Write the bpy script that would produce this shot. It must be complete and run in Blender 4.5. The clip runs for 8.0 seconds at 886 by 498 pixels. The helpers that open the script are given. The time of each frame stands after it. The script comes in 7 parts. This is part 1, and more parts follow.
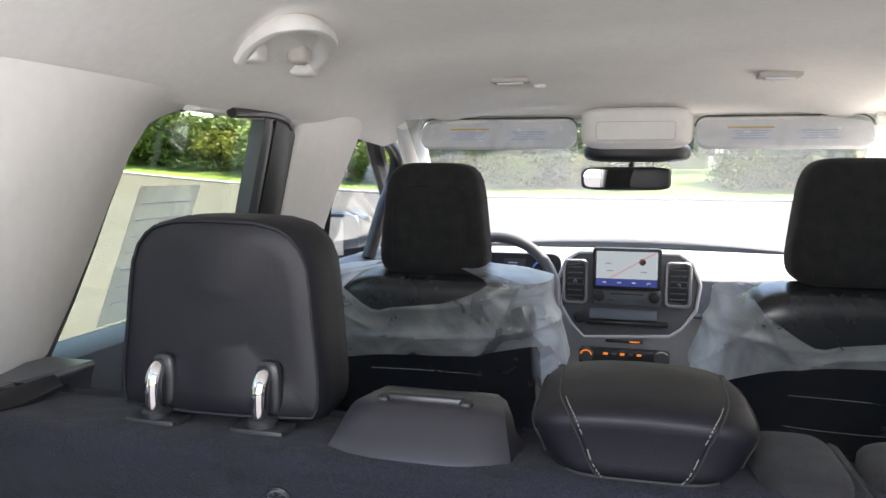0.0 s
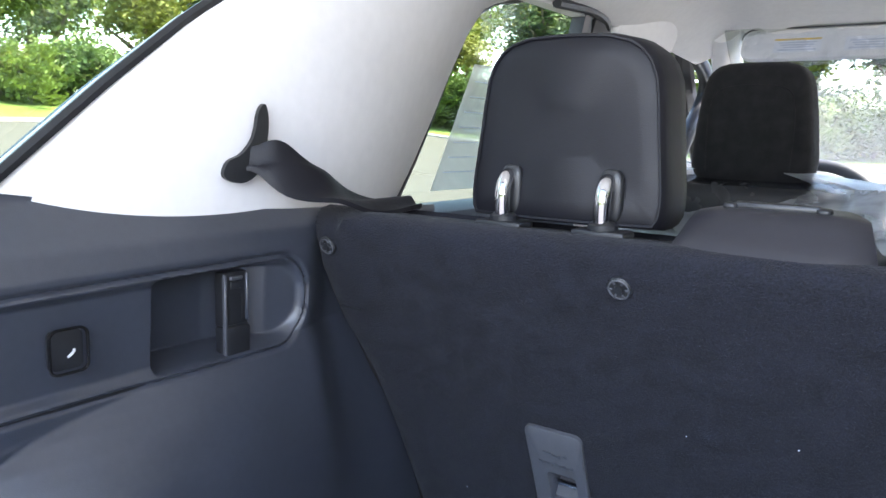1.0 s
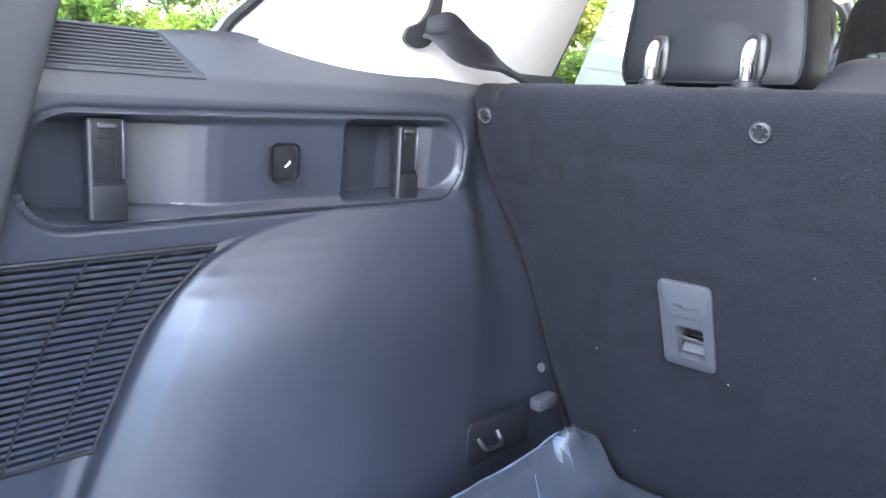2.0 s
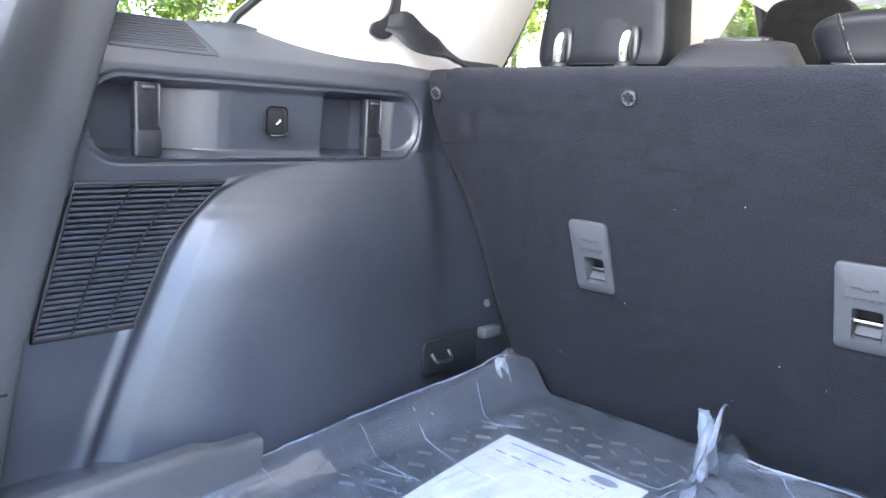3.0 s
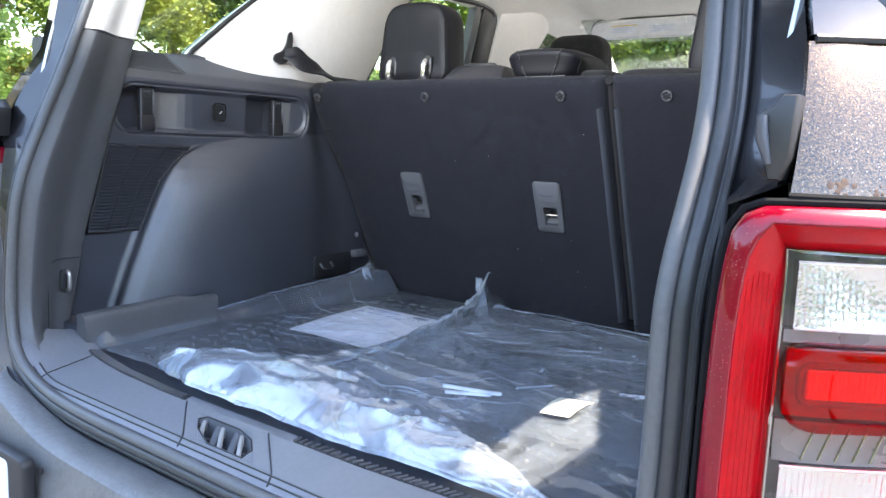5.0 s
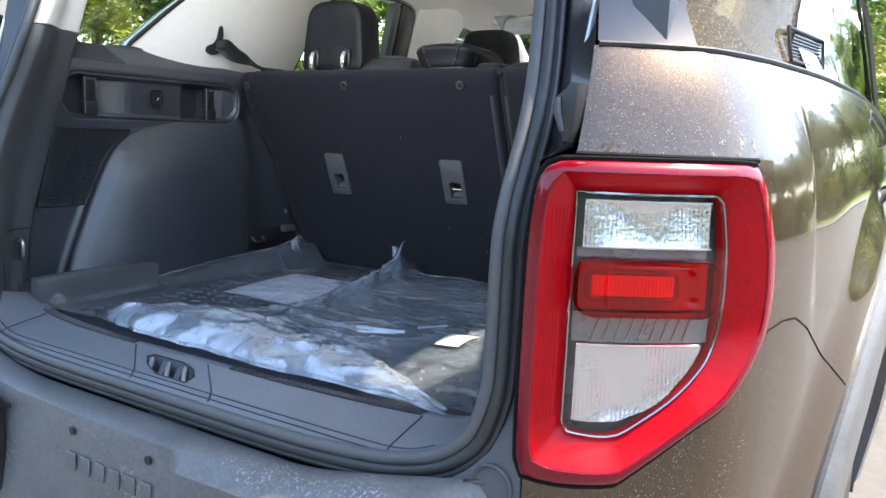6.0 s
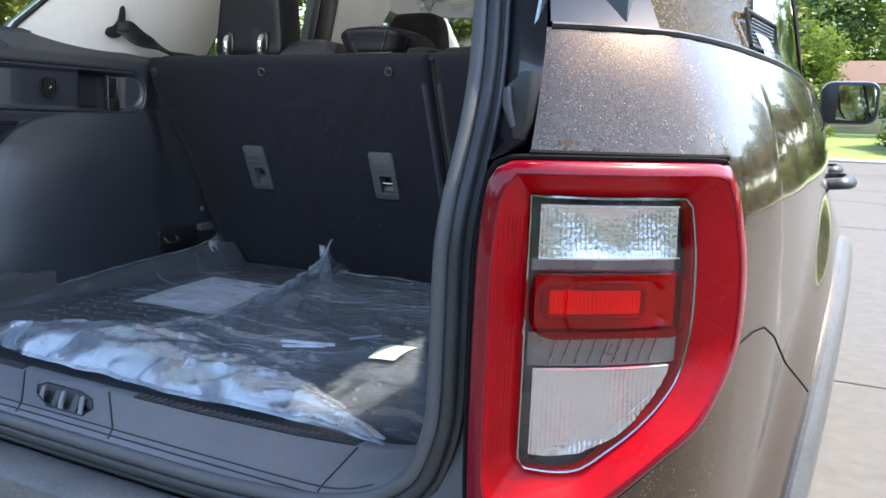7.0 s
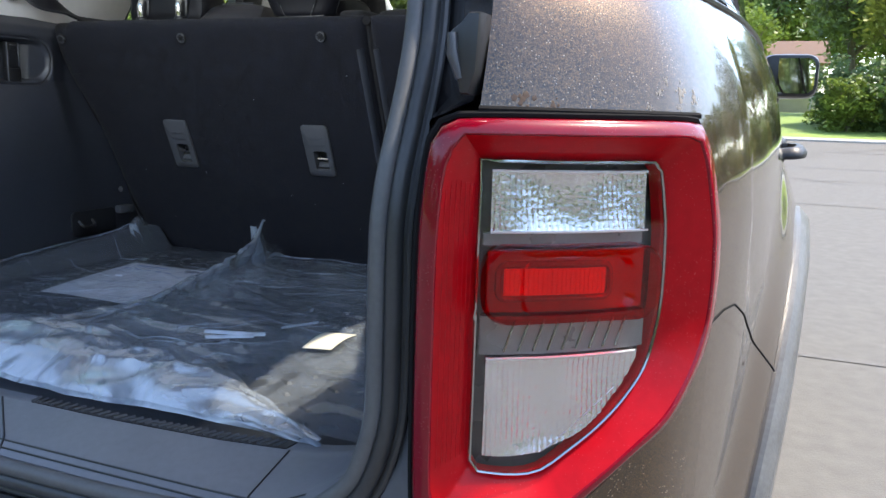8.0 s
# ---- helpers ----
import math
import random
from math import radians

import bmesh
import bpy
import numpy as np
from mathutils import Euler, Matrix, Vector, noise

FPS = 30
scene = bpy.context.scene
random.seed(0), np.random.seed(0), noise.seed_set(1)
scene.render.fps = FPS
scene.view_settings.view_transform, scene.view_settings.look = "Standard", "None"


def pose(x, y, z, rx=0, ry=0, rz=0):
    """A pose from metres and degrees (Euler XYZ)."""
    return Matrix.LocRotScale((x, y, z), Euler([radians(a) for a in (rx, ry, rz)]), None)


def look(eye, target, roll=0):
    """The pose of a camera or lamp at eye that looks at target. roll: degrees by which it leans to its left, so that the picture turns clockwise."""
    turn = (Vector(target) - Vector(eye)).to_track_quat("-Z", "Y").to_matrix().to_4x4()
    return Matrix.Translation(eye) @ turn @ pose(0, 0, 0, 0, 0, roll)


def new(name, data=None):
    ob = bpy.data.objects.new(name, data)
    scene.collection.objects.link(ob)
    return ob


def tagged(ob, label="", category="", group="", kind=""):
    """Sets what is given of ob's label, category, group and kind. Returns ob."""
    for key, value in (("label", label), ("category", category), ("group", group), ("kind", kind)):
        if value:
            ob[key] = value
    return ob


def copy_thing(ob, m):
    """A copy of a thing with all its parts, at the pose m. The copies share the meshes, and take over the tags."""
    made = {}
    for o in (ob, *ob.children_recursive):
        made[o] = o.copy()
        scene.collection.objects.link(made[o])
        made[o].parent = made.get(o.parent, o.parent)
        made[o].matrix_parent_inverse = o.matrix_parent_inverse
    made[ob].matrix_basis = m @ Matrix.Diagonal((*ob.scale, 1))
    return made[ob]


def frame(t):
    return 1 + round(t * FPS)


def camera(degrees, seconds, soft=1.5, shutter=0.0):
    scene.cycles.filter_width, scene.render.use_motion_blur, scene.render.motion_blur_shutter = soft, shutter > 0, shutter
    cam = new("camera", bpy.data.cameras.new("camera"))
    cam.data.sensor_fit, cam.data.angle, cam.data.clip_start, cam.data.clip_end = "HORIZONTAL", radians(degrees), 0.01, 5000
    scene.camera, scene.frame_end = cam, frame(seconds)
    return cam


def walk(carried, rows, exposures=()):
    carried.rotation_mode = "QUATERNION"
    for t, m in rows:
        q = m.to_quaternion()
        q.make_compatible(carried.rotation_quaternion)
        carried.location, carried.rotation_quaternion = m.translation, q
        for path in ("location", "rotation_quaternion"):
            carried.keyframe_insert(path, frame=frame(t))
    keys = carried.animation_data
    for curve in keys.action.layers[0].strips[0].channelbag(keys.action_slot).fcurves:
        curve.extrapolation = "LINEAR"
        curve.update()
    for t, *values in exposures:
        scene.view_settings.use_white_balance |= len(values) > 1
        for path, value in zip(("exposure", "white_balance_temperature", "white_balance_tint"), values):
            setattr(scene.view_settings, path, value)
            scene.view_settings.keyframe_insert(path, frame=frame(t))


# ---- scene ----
cam = camera(61.3, 8.0)
PATH = [
    (0.0, (-0.005, 0.012, 1.541), (-0.483, 1.943, 1.333), 0.3),
    (0.5, (-0.021, -0.016, 1.474), (-0.882, 1.773, 1.236), 0.7),
    (1.0, (-0.041, -0.051, 1.400), (-1.172, 1.570, 1.096), 1.6),
    (1.5, (-0.044, -0.105, 1.336), (-1.322, 1.394, 0.987), 2.6),
    (2.0, (0.001, -0.175, 1.281), (-1.341, 1.259, 0.906), 3.2),
    (2.2, (0.031, -0.209, 1.262), (-1.312, 1.225, 0.889), 3.4),
    (3.3, (0.300, -0.371, 1.229), (-1.032, 1.085, 0.909), 3.0),
    (3.5, (0.347, -0.415, 1.229), (-0.961, 1.064, 0.911), 2.9),
    (4.0, (0.516, -0.538, 1.208), (-0.754, 0.978, 0.911), 2.4),
    (5.3, (0.849, -0.887, 1.154), (-0.268, 0.750, 0.886), 2.5),
    (5.5, (0.892, -0.929, 1.150), (-0.194, 0.728, 0.881), 2.4),
    (6.0, (0.964, -0.976, 1.145), (-0.059, 0.718, 0.857), 2.4),
    (6.5, (0.976, -0.971, 1.140), (0.037, 0.769, 0.840), 2.2),
    (7.0, (0.897, -0.878, 1.156), (0.044, 0.903, 0.838), 2.0),
    (7.5, (0.863, -0.823, 1.151), (0.093, 0.991, 0.811), 1.8),
    (8.0, (0.859, -0.788, 1.134), (0.151, 1.047, 0.772), 1.7),
]
EXPOSURES = [(0.0, 3.1, 7200, 16), (0.5, 2.95, 7100, 16), (1.0, 3.4, 6500, 15), (1.5, 4.15, 6500, 16), (2.0, 4.65, 6700, 17), (3.5, 4.7, 7200, 15), (4.0, 4.5, 7200, 14), (5.3, 3.35, 7200, 11), (5.5, 3.2, 7200, 10), (6.5, 2.6, 7000, 10), (7.0, 2.5, 6900, 10), (8.0, 2.2, 6900, 10)]
walk(cam, [(t, look(eye, target, roll)) for t, eye, target, roll in PATH], EXPOSURES)

# ---- sky and sun: a high sun from the car's front right ----
SUN = Vector((0.475, 0.29, 1.0)).normalized()
world = bpy.data.worlds.new("world")
scene.world = world
world.use_nodes = True
wn = world.node_tree.nodes
sky = wn.new("ShaderNodeTexSky")
sky.sky_type, sky.sun_disc = "NISHITA", False
sky.sun_elevation, sky.sun_rotation = math.asin(SUN.z), math.atan2(SUN.x, SUN.y)
world.node_tree.links.new(sky.outputs[0], wn["Background"].inputs[0])
wn["Background"].inputs[1].default_value = 0.15
sun = new("sun", bpy.data.lights.new("sun", "SUN"))
sun.data.energy, sun.data.angle, sun.data.color = 2.0, radians(0.6), (1.0, 0.92, 0.80)
sun.matrix_world = look(SUN * 50, (0, 0, 0))
# added area lamp in the tailgate opening, standing in for daylight in the cabin
gate_fill = new("tailgate_fill", bpy.data.lights.new("tailgate_fill", "AREA"))
gate_fill.data.shape, gate_fill.data.size, gate_fill.data.size_y = "RECTANGLE", 1.0, 0.42
gate_fill.data.energy, gate_fill.data.color = 2.0, (0.86, 0.93, 1.0)
gate_fill.matrix_world = look((0, -0.30, 1.55), (0, 0.46, 2.13))
# added area lamp just inside the front side window, brightening the headliner
pane_fill = new("window_fill", bpy.data.lights.new("window_fill", "AREA"))
pane_fill.data.shape, pane_fill.data.size, pane_fill.data.size_y = "RECTANGLE", 0.80, 0.30
pane_fill.data.energy, pane_fill.data.color = 0.42, (1.0, 0.97, 0.92)
pane_fill.matrix_world = look((0.70, 1.90, 1.45), (-0.10, 1.70, 1.80))


# ---- materials ----
def material(name, color=(0.5, 0.5, 0.5), rough=0.5, metal=0.0, vary=0.0, scale=20.0, bump=0.0, bump_scale=200.0, coat=0.0, spec=0.5, sheen=0.0):
    """A principled material with slow and fine variation of its colour and a fine relief."""
    m = bpy.data.materials.new(name)
    m.use_nodes = True
    n, l = m.node_tree.nodes, m.node_tree.links
    b = n["Principled BSDF"]
    b.inputs["Base Color"].default_value = (*color, 1)
    b.inputs["Roughness"].default_value = rough
    b.inputs["Metallic"].default_value = metal
    b.inputs["Coat Weight"].default_value = coat
    b.inputs["Coat Roughness"].default_value = 0.03
    b.inputs["Specular IOR Level"].default_value = spec
    b.inputs["Sheen Weight"].default_value = sheen
    co = n.new("ShaderNodeTexCoord")
    if vary:
        a, c = n.new("ShaderNodeTexNoise"), n.new("ShaderNodeTexNoise")
        a.inputs["Scale"].default_value, c.inputs["Scale"].default_value = scale, scale * 9
        a.inputs["Detail"].default_value, c.inputs["Detail"].default_value = 4, 3
        add = n.new("ShaderNodeMath")
        add.operation = "ADD"
        l.new(co.outputs["Object"], a.inputs["Vector"])
        l.new(co.outputs["Object"], c.inputs["Vector"])
        l.new(a.outputs["Fac"], add.inputs[0])
        l.new(c.outputs["Fac"], add.inputs[1])
        ramp = n.new("ShaderNodeMapRange")
        ramp.inputs["From Min"].default_value, ramp.inputs["From Max"].default_value = 0.6, 1.4
        ramp.inputs["To Min"].default_value, ramp.inputs["To Max"].default_value = 1 - vary, 1 + vary
        l.new(add.outputs[0], ramp.inputs["Value"])
        mul = n.new("ShaderNodeVectorMath")
        mul.operation = "SCALE"
        mul.inputs[0].default_value = color
        l.new(ramp.outputs["Result"], mul.inputs["Scale"])
        l.new(mul.outputs[0], b.inputs["Base Color"])
        mr = n.new("ShaderNodeMapRange")
        mr.inputs["From Min"].default_value, mr.inputs["From Max"].default_value = 0.3, 0.7
        mr.inputs["To Min"].default_value, mr.inputs["To Max"].default_value = max(0.02, rough * (1 - vary * 0.6)), min(1, rough * (1 + vary * 0.6))
        l.new(a.outputs["Fac"], mr.inputs["Value"])
        l.new(mr.outputs["Result"], b.inputs["Roughness"])
    if bump:
        d, bm_ = n.new("ShaderNodeTexNoise"), n.new("ShaderNodeBump")
        d.inputs["Scale"].default_value, d.inputs["Detail"].default_value = bump_scale, 3
        bm_.inputs["Strength"].default_value, bm_.inputs["Distance"].default_value = bump, 0.002
        l.new(co.outputs["Object"], d.inputs["Vector"])
        l.new(d.outputs["Fac"], bm_.inputs["Height"])
        l.new(bm_.outputs[0], b.inputs["Normal"])
    return m


def sheen_factor(n, l, extra=1.0, base=0.04):
    """Schlick's gloss of a thin pane, alike from both sides."""
    lw, pw, ma = n.new("ShaderNodeLayerWeight"), n.new("ShaderNodeMath"), n.new("ShaderNodeMath")
    lw.inputs["Blend"].default_value = 0.5
    pw.operation, ma.operation, ma.use_clamp = "POWER", "MULTIPLY_ADD", True
    pw.inputs[1].default_value = 4.5
    ma.inputs[1].default_value, ma.inputs[2].default_value = 0.90 * extra, base * extra
    l.new(lw.outputs["Facing"], pw.inputs[0])
    l.new(pw.outputs[0], ma.inputs[0])
    return ma


def clear(name, tint=(1, 1, 1), gloss=0.02, extra=1.0):
    """A thin pane: it lets tinted light straight through and mirrors by its Fresnel gloss."""
    m = bpy.data.materials.new(name)
    m.use_nodes = True
    n, l = m.node_tree.nodes, m.node_tree.links
    n.remove(n["Principled BSDF"])
    t, g, mix = n.new("ShaderNodeBsdfTransparent"), n.new("ShaderNodeBsdfGlossy"), n.new("ShaderNodeMixShader")
    t.inputs["Color"].default_value = (*tint, 1)
    g.inputs["Roughness"].default_value = gloss
    sc = sheen_factor(n, l, extra)
    l.new(sc.outputs[0], mix.inputs[0])
    l.new(t.outputs[0], mix.inputs[1])
    l.new(g.outputs[0], mix.inputs[2])
    l.new(mix.outputs[0], n["Material Output"].inputs["Surface"])
    return m


def film_material(name, milk=0.12, gloss=0.12, share=0.30, crease=0.6, size=(30, 9, 20), tone=(0.70, 0.82, 0.97)):
    """Thin clear plastic sheet: mostly see-through, glossy wrinkles, a little milky."""
    m = bpy.data.materials.new(name)
    m.use_nodes = True
    n, l = m.node_tree.nodes, m.node_tree.links
    n.remove(n["Principled BSDF"])
    t, g, d, tr = n.new("ShaderNodeBsdfTransparent"), n.new("ShaderNodeBsdfGlossy"), n.new("ShaderNodeBsdfDiffuse"), n.new("ShaderNodeBsdfTranslucent")
    t.inputs["Color"].default_value = (0.97, 0.98, 1, 1)
    g.inputs["Roughness"].default_value = gloss
    d.inputs["Color"].default_value = tr.inputs["Color"].default_value = (*tone, 1)
    m1, m2, m3 = n.new("ShaderNodeMixShader"), n.new("ShaderNodeMixShader"), n.new("ShaderNodeMixShader")
    fm = sheen_factor(n, l, 0.8, share * 0.3)
    co, ns, nb = n.new("ShaderNodeTexCoord"), n.new("ShaderNodeTexNoise"), n.new("ShaderNodeBump")
    mp = n.new("ShaderNodeMapping")
    mp.inputs["Scale"].default_value = size
    mp.inputs["Rotation"].default_value = (0, 0, 0.6)
    ns.inputs["Scale"].default_value, ns.inputs["Detail"].default_value, ns.inputs["Distortion"].default_value = 1.4, 5, 1.2
    nb.inputs["Strength"].default_value, nb.inputs["Distance"].default_value = crease, 0.01
    l.new(co.outputs["Object"], mp.inputs["Vector"])
    l.new(mp.outputs[0], ns.inputs["Vector"])
    l.new(ns.outputs["Fac"], nb.inputs["Height"])
    for s in (g, d):
        l.new(nb.outputs[0], s.inputs["Normal"])
    mr = n.new("ShaderNodeMapRange")
    mr.inputs["From Min"].default_value, mr.inputs["From Max"].default_value = 0.35, 0.75
    mr.inputs["To Min"].default_value, mr.inputs["To Max"].default_value = milk * 0.5, milk * 1.7
    l.new(ns.outputs["Fac"], mr.inputs["Value"])
    m1.inputs[0].default_value = 0.5
    l.new(d.outputs[0], m1.inputs[1])
    l.new(tr.outputs[0], m1.inputs[2])
    l.new(mr.outputs["Result"], m2.inputs[0])
    l.new(t.outputs[0], m2.inputs[1])
    l.new(m1.outputs[0], m2.inputs[2])
    l.new(fm.outputs[0], m3.inputs[0])
    l.new(m2.outputs[0], m3.inputs[1])
    l.new(g.outputs[0], m3.inputs[2])
    l.new(m3.outputs[0], n["Material Output"].inputs["Surface"])
    return m


def glow(name, color, strength):
    m = bpy.data.materials.new(name)
    m.use_nodes = True
    b = m.node_tree.nodes["Principled BSDF"]
    b.inputs["Base Color"].default_value = (0.02, 0.02, 0.02, 1)
    b.inputs["Emission Color"].default_value = (*color, 1)
    b.inputs["Emission Strength"].default_value = strength
    return m


def specks(m, scale=210.0, size=0.24, color=(0.42, 0.38, 0.31), share=0.62):
    """Dried pale specks of dust over a coated material, thicker in some patches than in others."""
    n, l = m.node_tree.nodes, m.node_tree.links
    b = n["Principled BSDF"]
    co, v, p = n.new("ShaderNodeTexCoord"), n.new("ShaderNodeTexVoronoi"), n.new("ShaderNodeTexNoise")
    v.inputs["Scale"].default_value = scale
    p.inputs["Scale"].default_value, p.inputs["Detail"].default_value = 16, 4
    l.new(co.outputs["Object"], v.inputs["Vector"])
    l.new(co.outputs["Object"], p.inputs["Vector"])
    wide, dot, some, mul, mix = n.new("ShaderNodeMapRange"), n.new("ShaderNodeMapRange"), n.new("ShaderNodeMapRange"), n.new("ShaderNodeMath"), n.new("ShaderNodeMix")
    dot.inputs["From Min"].default_value, dot.inputs["From Max"].default_value = size, size * 0.6
    some.inputs["From Min"].default_value, some.inputs["From Max"].default_value = 0.36, 0.62
    some.inputs["To Max"].default_value = share
    mul.operation, mix.data_type = "MULTIPLY", "RGBA"
    mix.inputs["B"].default_value = (*color, 1)
    l.new(v.outputs["Distance"], dot.inputs["Value"])
    l.new(p.outputs["Fac"], some.inputs["Value"])
    l.new(dot.outputs["Result"], mul.inputs[0])
    l.new(some.outputs["Result"], mul.inputs[1])
    l.new(mul.outputs[0], mix.inputs["Factor"])
    l.new(b.inputs["Base Color"].links[0].from_socket, mix.inputs["A"])
    l.new(mix.outputs["Result"], b.inputs["Base Color"])
    wide.inputs["To Min"].default_value, wide.inputs["To Max"].default_value = b.inputs["Metallic"].default_value, 0.0
    l.new(mul.outputs[0], wide.inputs["Value"])
    l.new(wide.outputs["Result"], b.inputs["Metallic"])
    return m


def paint_material():
    """Dark taupe metallic paint under clear coat, with warm flake and a film of dust."""
    m = material("car_paint", (0.085, 0.078, 0.070), 0.23, 0.65, coat=1.0)
    n, l = m.node_tree.nodes, m.node_tree.links
    b = n["Principled BSDF"]
    co, v, d = n.new("ShaderNodeTexCoord"), n.new("ShaderNodeTexNoise"), n.new("ShaderNodeTexNoise")
    v.inputs["Scale"].default_value, v.inputs["Detail"].default_value = 900, 1
    d.inputs["Scale"].default_value, d.inputs["Detail"].default_value = 420, 5
    sp = n.new("ShaderNodeValToRGB")
    sp.color_ramp.elements[0].position, sp.color_ramp.elements[1].position = 0.60, 0.70
    fl = n.new("ShaderNodeValToRGB")
    fl.color_ramp.elements[0].color, fl.color_ramp.elements[1].color = (0.018, 0.015, 0.012, 1), (0.235, 0.140, 0.070, 1)
    fl.color_ramp.elements[0].position, fl.color_ramp.elements[1].position = 0.42, 0.72
    mix = n.new("ShaderNodeMix")
    mix.data_type = "RGBA"
    mix.inputs["B"].default_value = (0.14, 0.115, 0.085, 1)
    l.new(co.outputs["Object"], v.inputs["Vector"])
    l.new(co.outputs["Object"], d.inputs["Vector"])
    l.new(v.outputs["Fac"], fl.inputs[0])
    l.new(d.outputs["Fac"], sp.inputs[0])
    l.new(sp.outputs[0], mix.inputs["Factor"])
    l.new(fl.outputs[0], mix.inputs["A"])
    l.new(mix.outputs["Result"], b.inputs["Base Color"])
    inv = n.new("ShaderNodeMapRange")
    inv.inputs["To Min"].default_value, inv.inputs["To Max"].default_value = 1.0, 0.1
    l.new(sp.outputs[0], inv.inputs["Value"])
    l.new(inv.outputs["Result"], b.inputs["Coat Weight"])
    return m


def dusty(base):
    """The same plastic with splashes of dried pale dust."""
    m = base.copy()
    m.name = "dusty_bumper_plastic"
    n, l = m.node_tree.nodes, m.node_tree.links
    b = n["Principled BSDF"]
    old = b.inputs["Base Color"].links[0].from_socket
    co, a, c = n.new("ShaderNodeTexCoord"), n.new("ShaderNodeTexNoise"), n.new("ShaderNodeTexNoise")
    a.inputs["Scale"].default_value, a.inputs["Detail"].default_value = 240, 3
    c.inputs["Scale"].default_value, c.inputs["Detail"].default_value = 7, 3
    mu, rp, mix = n.new("ShaderNodeMath"), n.new("ShaderNodeMapRange"), n.new("ShaderNodeMix")
    mu.operation, mix.data_type = "MULTIPLY", "RGBA"
    rp.inputs["From Min"].default_value, rp.inputs["From Max"].default_value = 0.34, 0.43
    rp.inputs["To Max"].default_value = 0.40
    mix.inputs["B"].default_value = (0.60, 0.58, 0.54, 1)
    l.new(co.outputs["Object"], a.inputs["Vector"])
    l.new(co.outputs["Object"], c.inputs["Vector"])
    l.new(a.outputs["Fac"], mu.inputs[0])
    l.new(c.outputs["Fac"], mu.inputs[1])
    l.new(mu.outputs[0], rp.inputs["Value"])
    l.new(rp.outputs["Result"], mix.inputs["Factor"])
    l.new(old, mix.inputs["A"])
    l.new(mix.outputs["Result"], b.inputs["Base Color"])
    return m


M_PAINT = specks(paint_material(), 260.0, 0.20, (0.46, 0.41, 0.33), 0.55)
M_TRIM = material("dark_trim", (0.043, 0.048, 0.062), 0.36, vary=0.12, scale=14, bump=0.10, bump_scale=900, spec=0.9)
M_SILL = material("sill_plastic", (0.150, 0.158, 0.178), 0.34, vary=0.10, scale=14, bump=0.10, bump_scale=900)
M_TRIM_B = material("black_trim", (0.018, 0.019, 0.022), 0.45, vary=0.15, scale=20, bump=0.12, bump_scale=800)
M_LIGHT = material("light_trim", (0.84, 0.82, 0.80), 0.75, vary=0.04, scale=6, bump=0.10, bump_scale=700)
M_LINER = material("headliner_cloth", (0.86, 0.835, 0.80), 0.9, vary=0.05, scale=8, bump=0.2, bump_scale=900, sheen=0.2)
M_CARPET = material("seat_back_carpet", (0.0140, 0.0152, 0.0222), 0.95, vary=0.6, scale=45, bump=1.0, bump_scale=520, spec=0.20, sheen=0.06)
M_LEATHER = material("leatherette", (0.0075, 0.0075, 0.0110), 0.50, vary=0.10, scale=25, bump=0.10, bump_scale=700, spec=0.32)
M_CLOTH = material("black_cloth", (0.009, 0.009, 0.011), 0.9, vary=0.25, scale=40, bump=0.5, bump_scale=600, sheen=0.05)
M_PILLAR = material("pillar_plastic", (0.085, 0.088, 0.094), 0.42, vary=0.10, scale=14, bump=0.10, bump_scale=900)
M_RUBBER = material("rubber", (0.022, 0.023, 0.025), 0.36, vary=0.15, scale=30, bump=0.08)
M_GAP = material("gap_rubber", (0.010, 0.010, 0.011), 0.85, spec=0.1)
M_CHROME = material("chrome", (0.75, 0.75, 0.76), 0.10, 1.0)
M_STEEL = material("steel", (0.55, 0.54, 0.52), 0.3, 1.0, vary=0.1)
M_PLATE = material("grey_plastic", (0.080, 0.084, 0.095), 0.5, vary=0.08, bump=0.1, bump_scale=600)
M_BUMPER = material("bumper_plastic", (0.115, 0.118, 0.120), 0.38, vary=0.30, scale=18, bump=0.35, bump_scale=420)
M_BUMPER_DUST = dusty(M_BUMPER)
M_MAT = material("cargo_mat", (0.020, 0.023, 0.029), 0.42, vary=0.2, scale=12, bump=0.2, bump_scale=300)
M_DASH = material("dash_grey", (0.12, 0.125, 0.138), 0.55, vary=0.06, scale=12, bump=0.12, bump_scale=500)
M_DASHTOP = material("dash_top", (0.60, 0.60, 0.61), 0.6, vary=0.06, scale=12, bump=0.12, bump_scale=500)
M_PAPER = material("paper", (0.80, 0.81, 0.84), 0.8, vary=0.02)
M_PRINT = material("printed_paper", (0.78, 0.80, 0.86), 0.7, vary=0.03)
M_TAG = material("tag_paper", (0.50, 0.50, 0.43), 0.8, vary=0.08, scale=60)
M_INK = material("grey_ink", (0.22, 0.24, 0.30), 0.8)
M_INK_LIGHT = material("pale_ink", (0.52, 0.56, 0.66), 0.8)
M_DARKPANE = material("dark_pane", (0.03, 0.035, 0.04), 0.1)
M_GLASS = clear("window_glass", (0.82, 0.84, 0.82))
M_TINT = clear("tinted_glass", (0.84, 0.88, 0.76), extra=1.2)
M_LENS_CLEAR = clear("clear_lens", (0.93, 0.94, 0.95), 0.02, 1.0)
M_LENS_SMOKE = clear("smoked_lens", (0.88, 0.87, 0.86), 0.02, 1.0)
M_RED = material("red_lens", (0.185, 0.001, 0.011), 0.16, coat=0.50, vary=0.14, scale=10, spec=0.2)
M_RED = specks(M_RED, 330.0, 0.17, (0.55, 0.30, 0.28), 0.45)
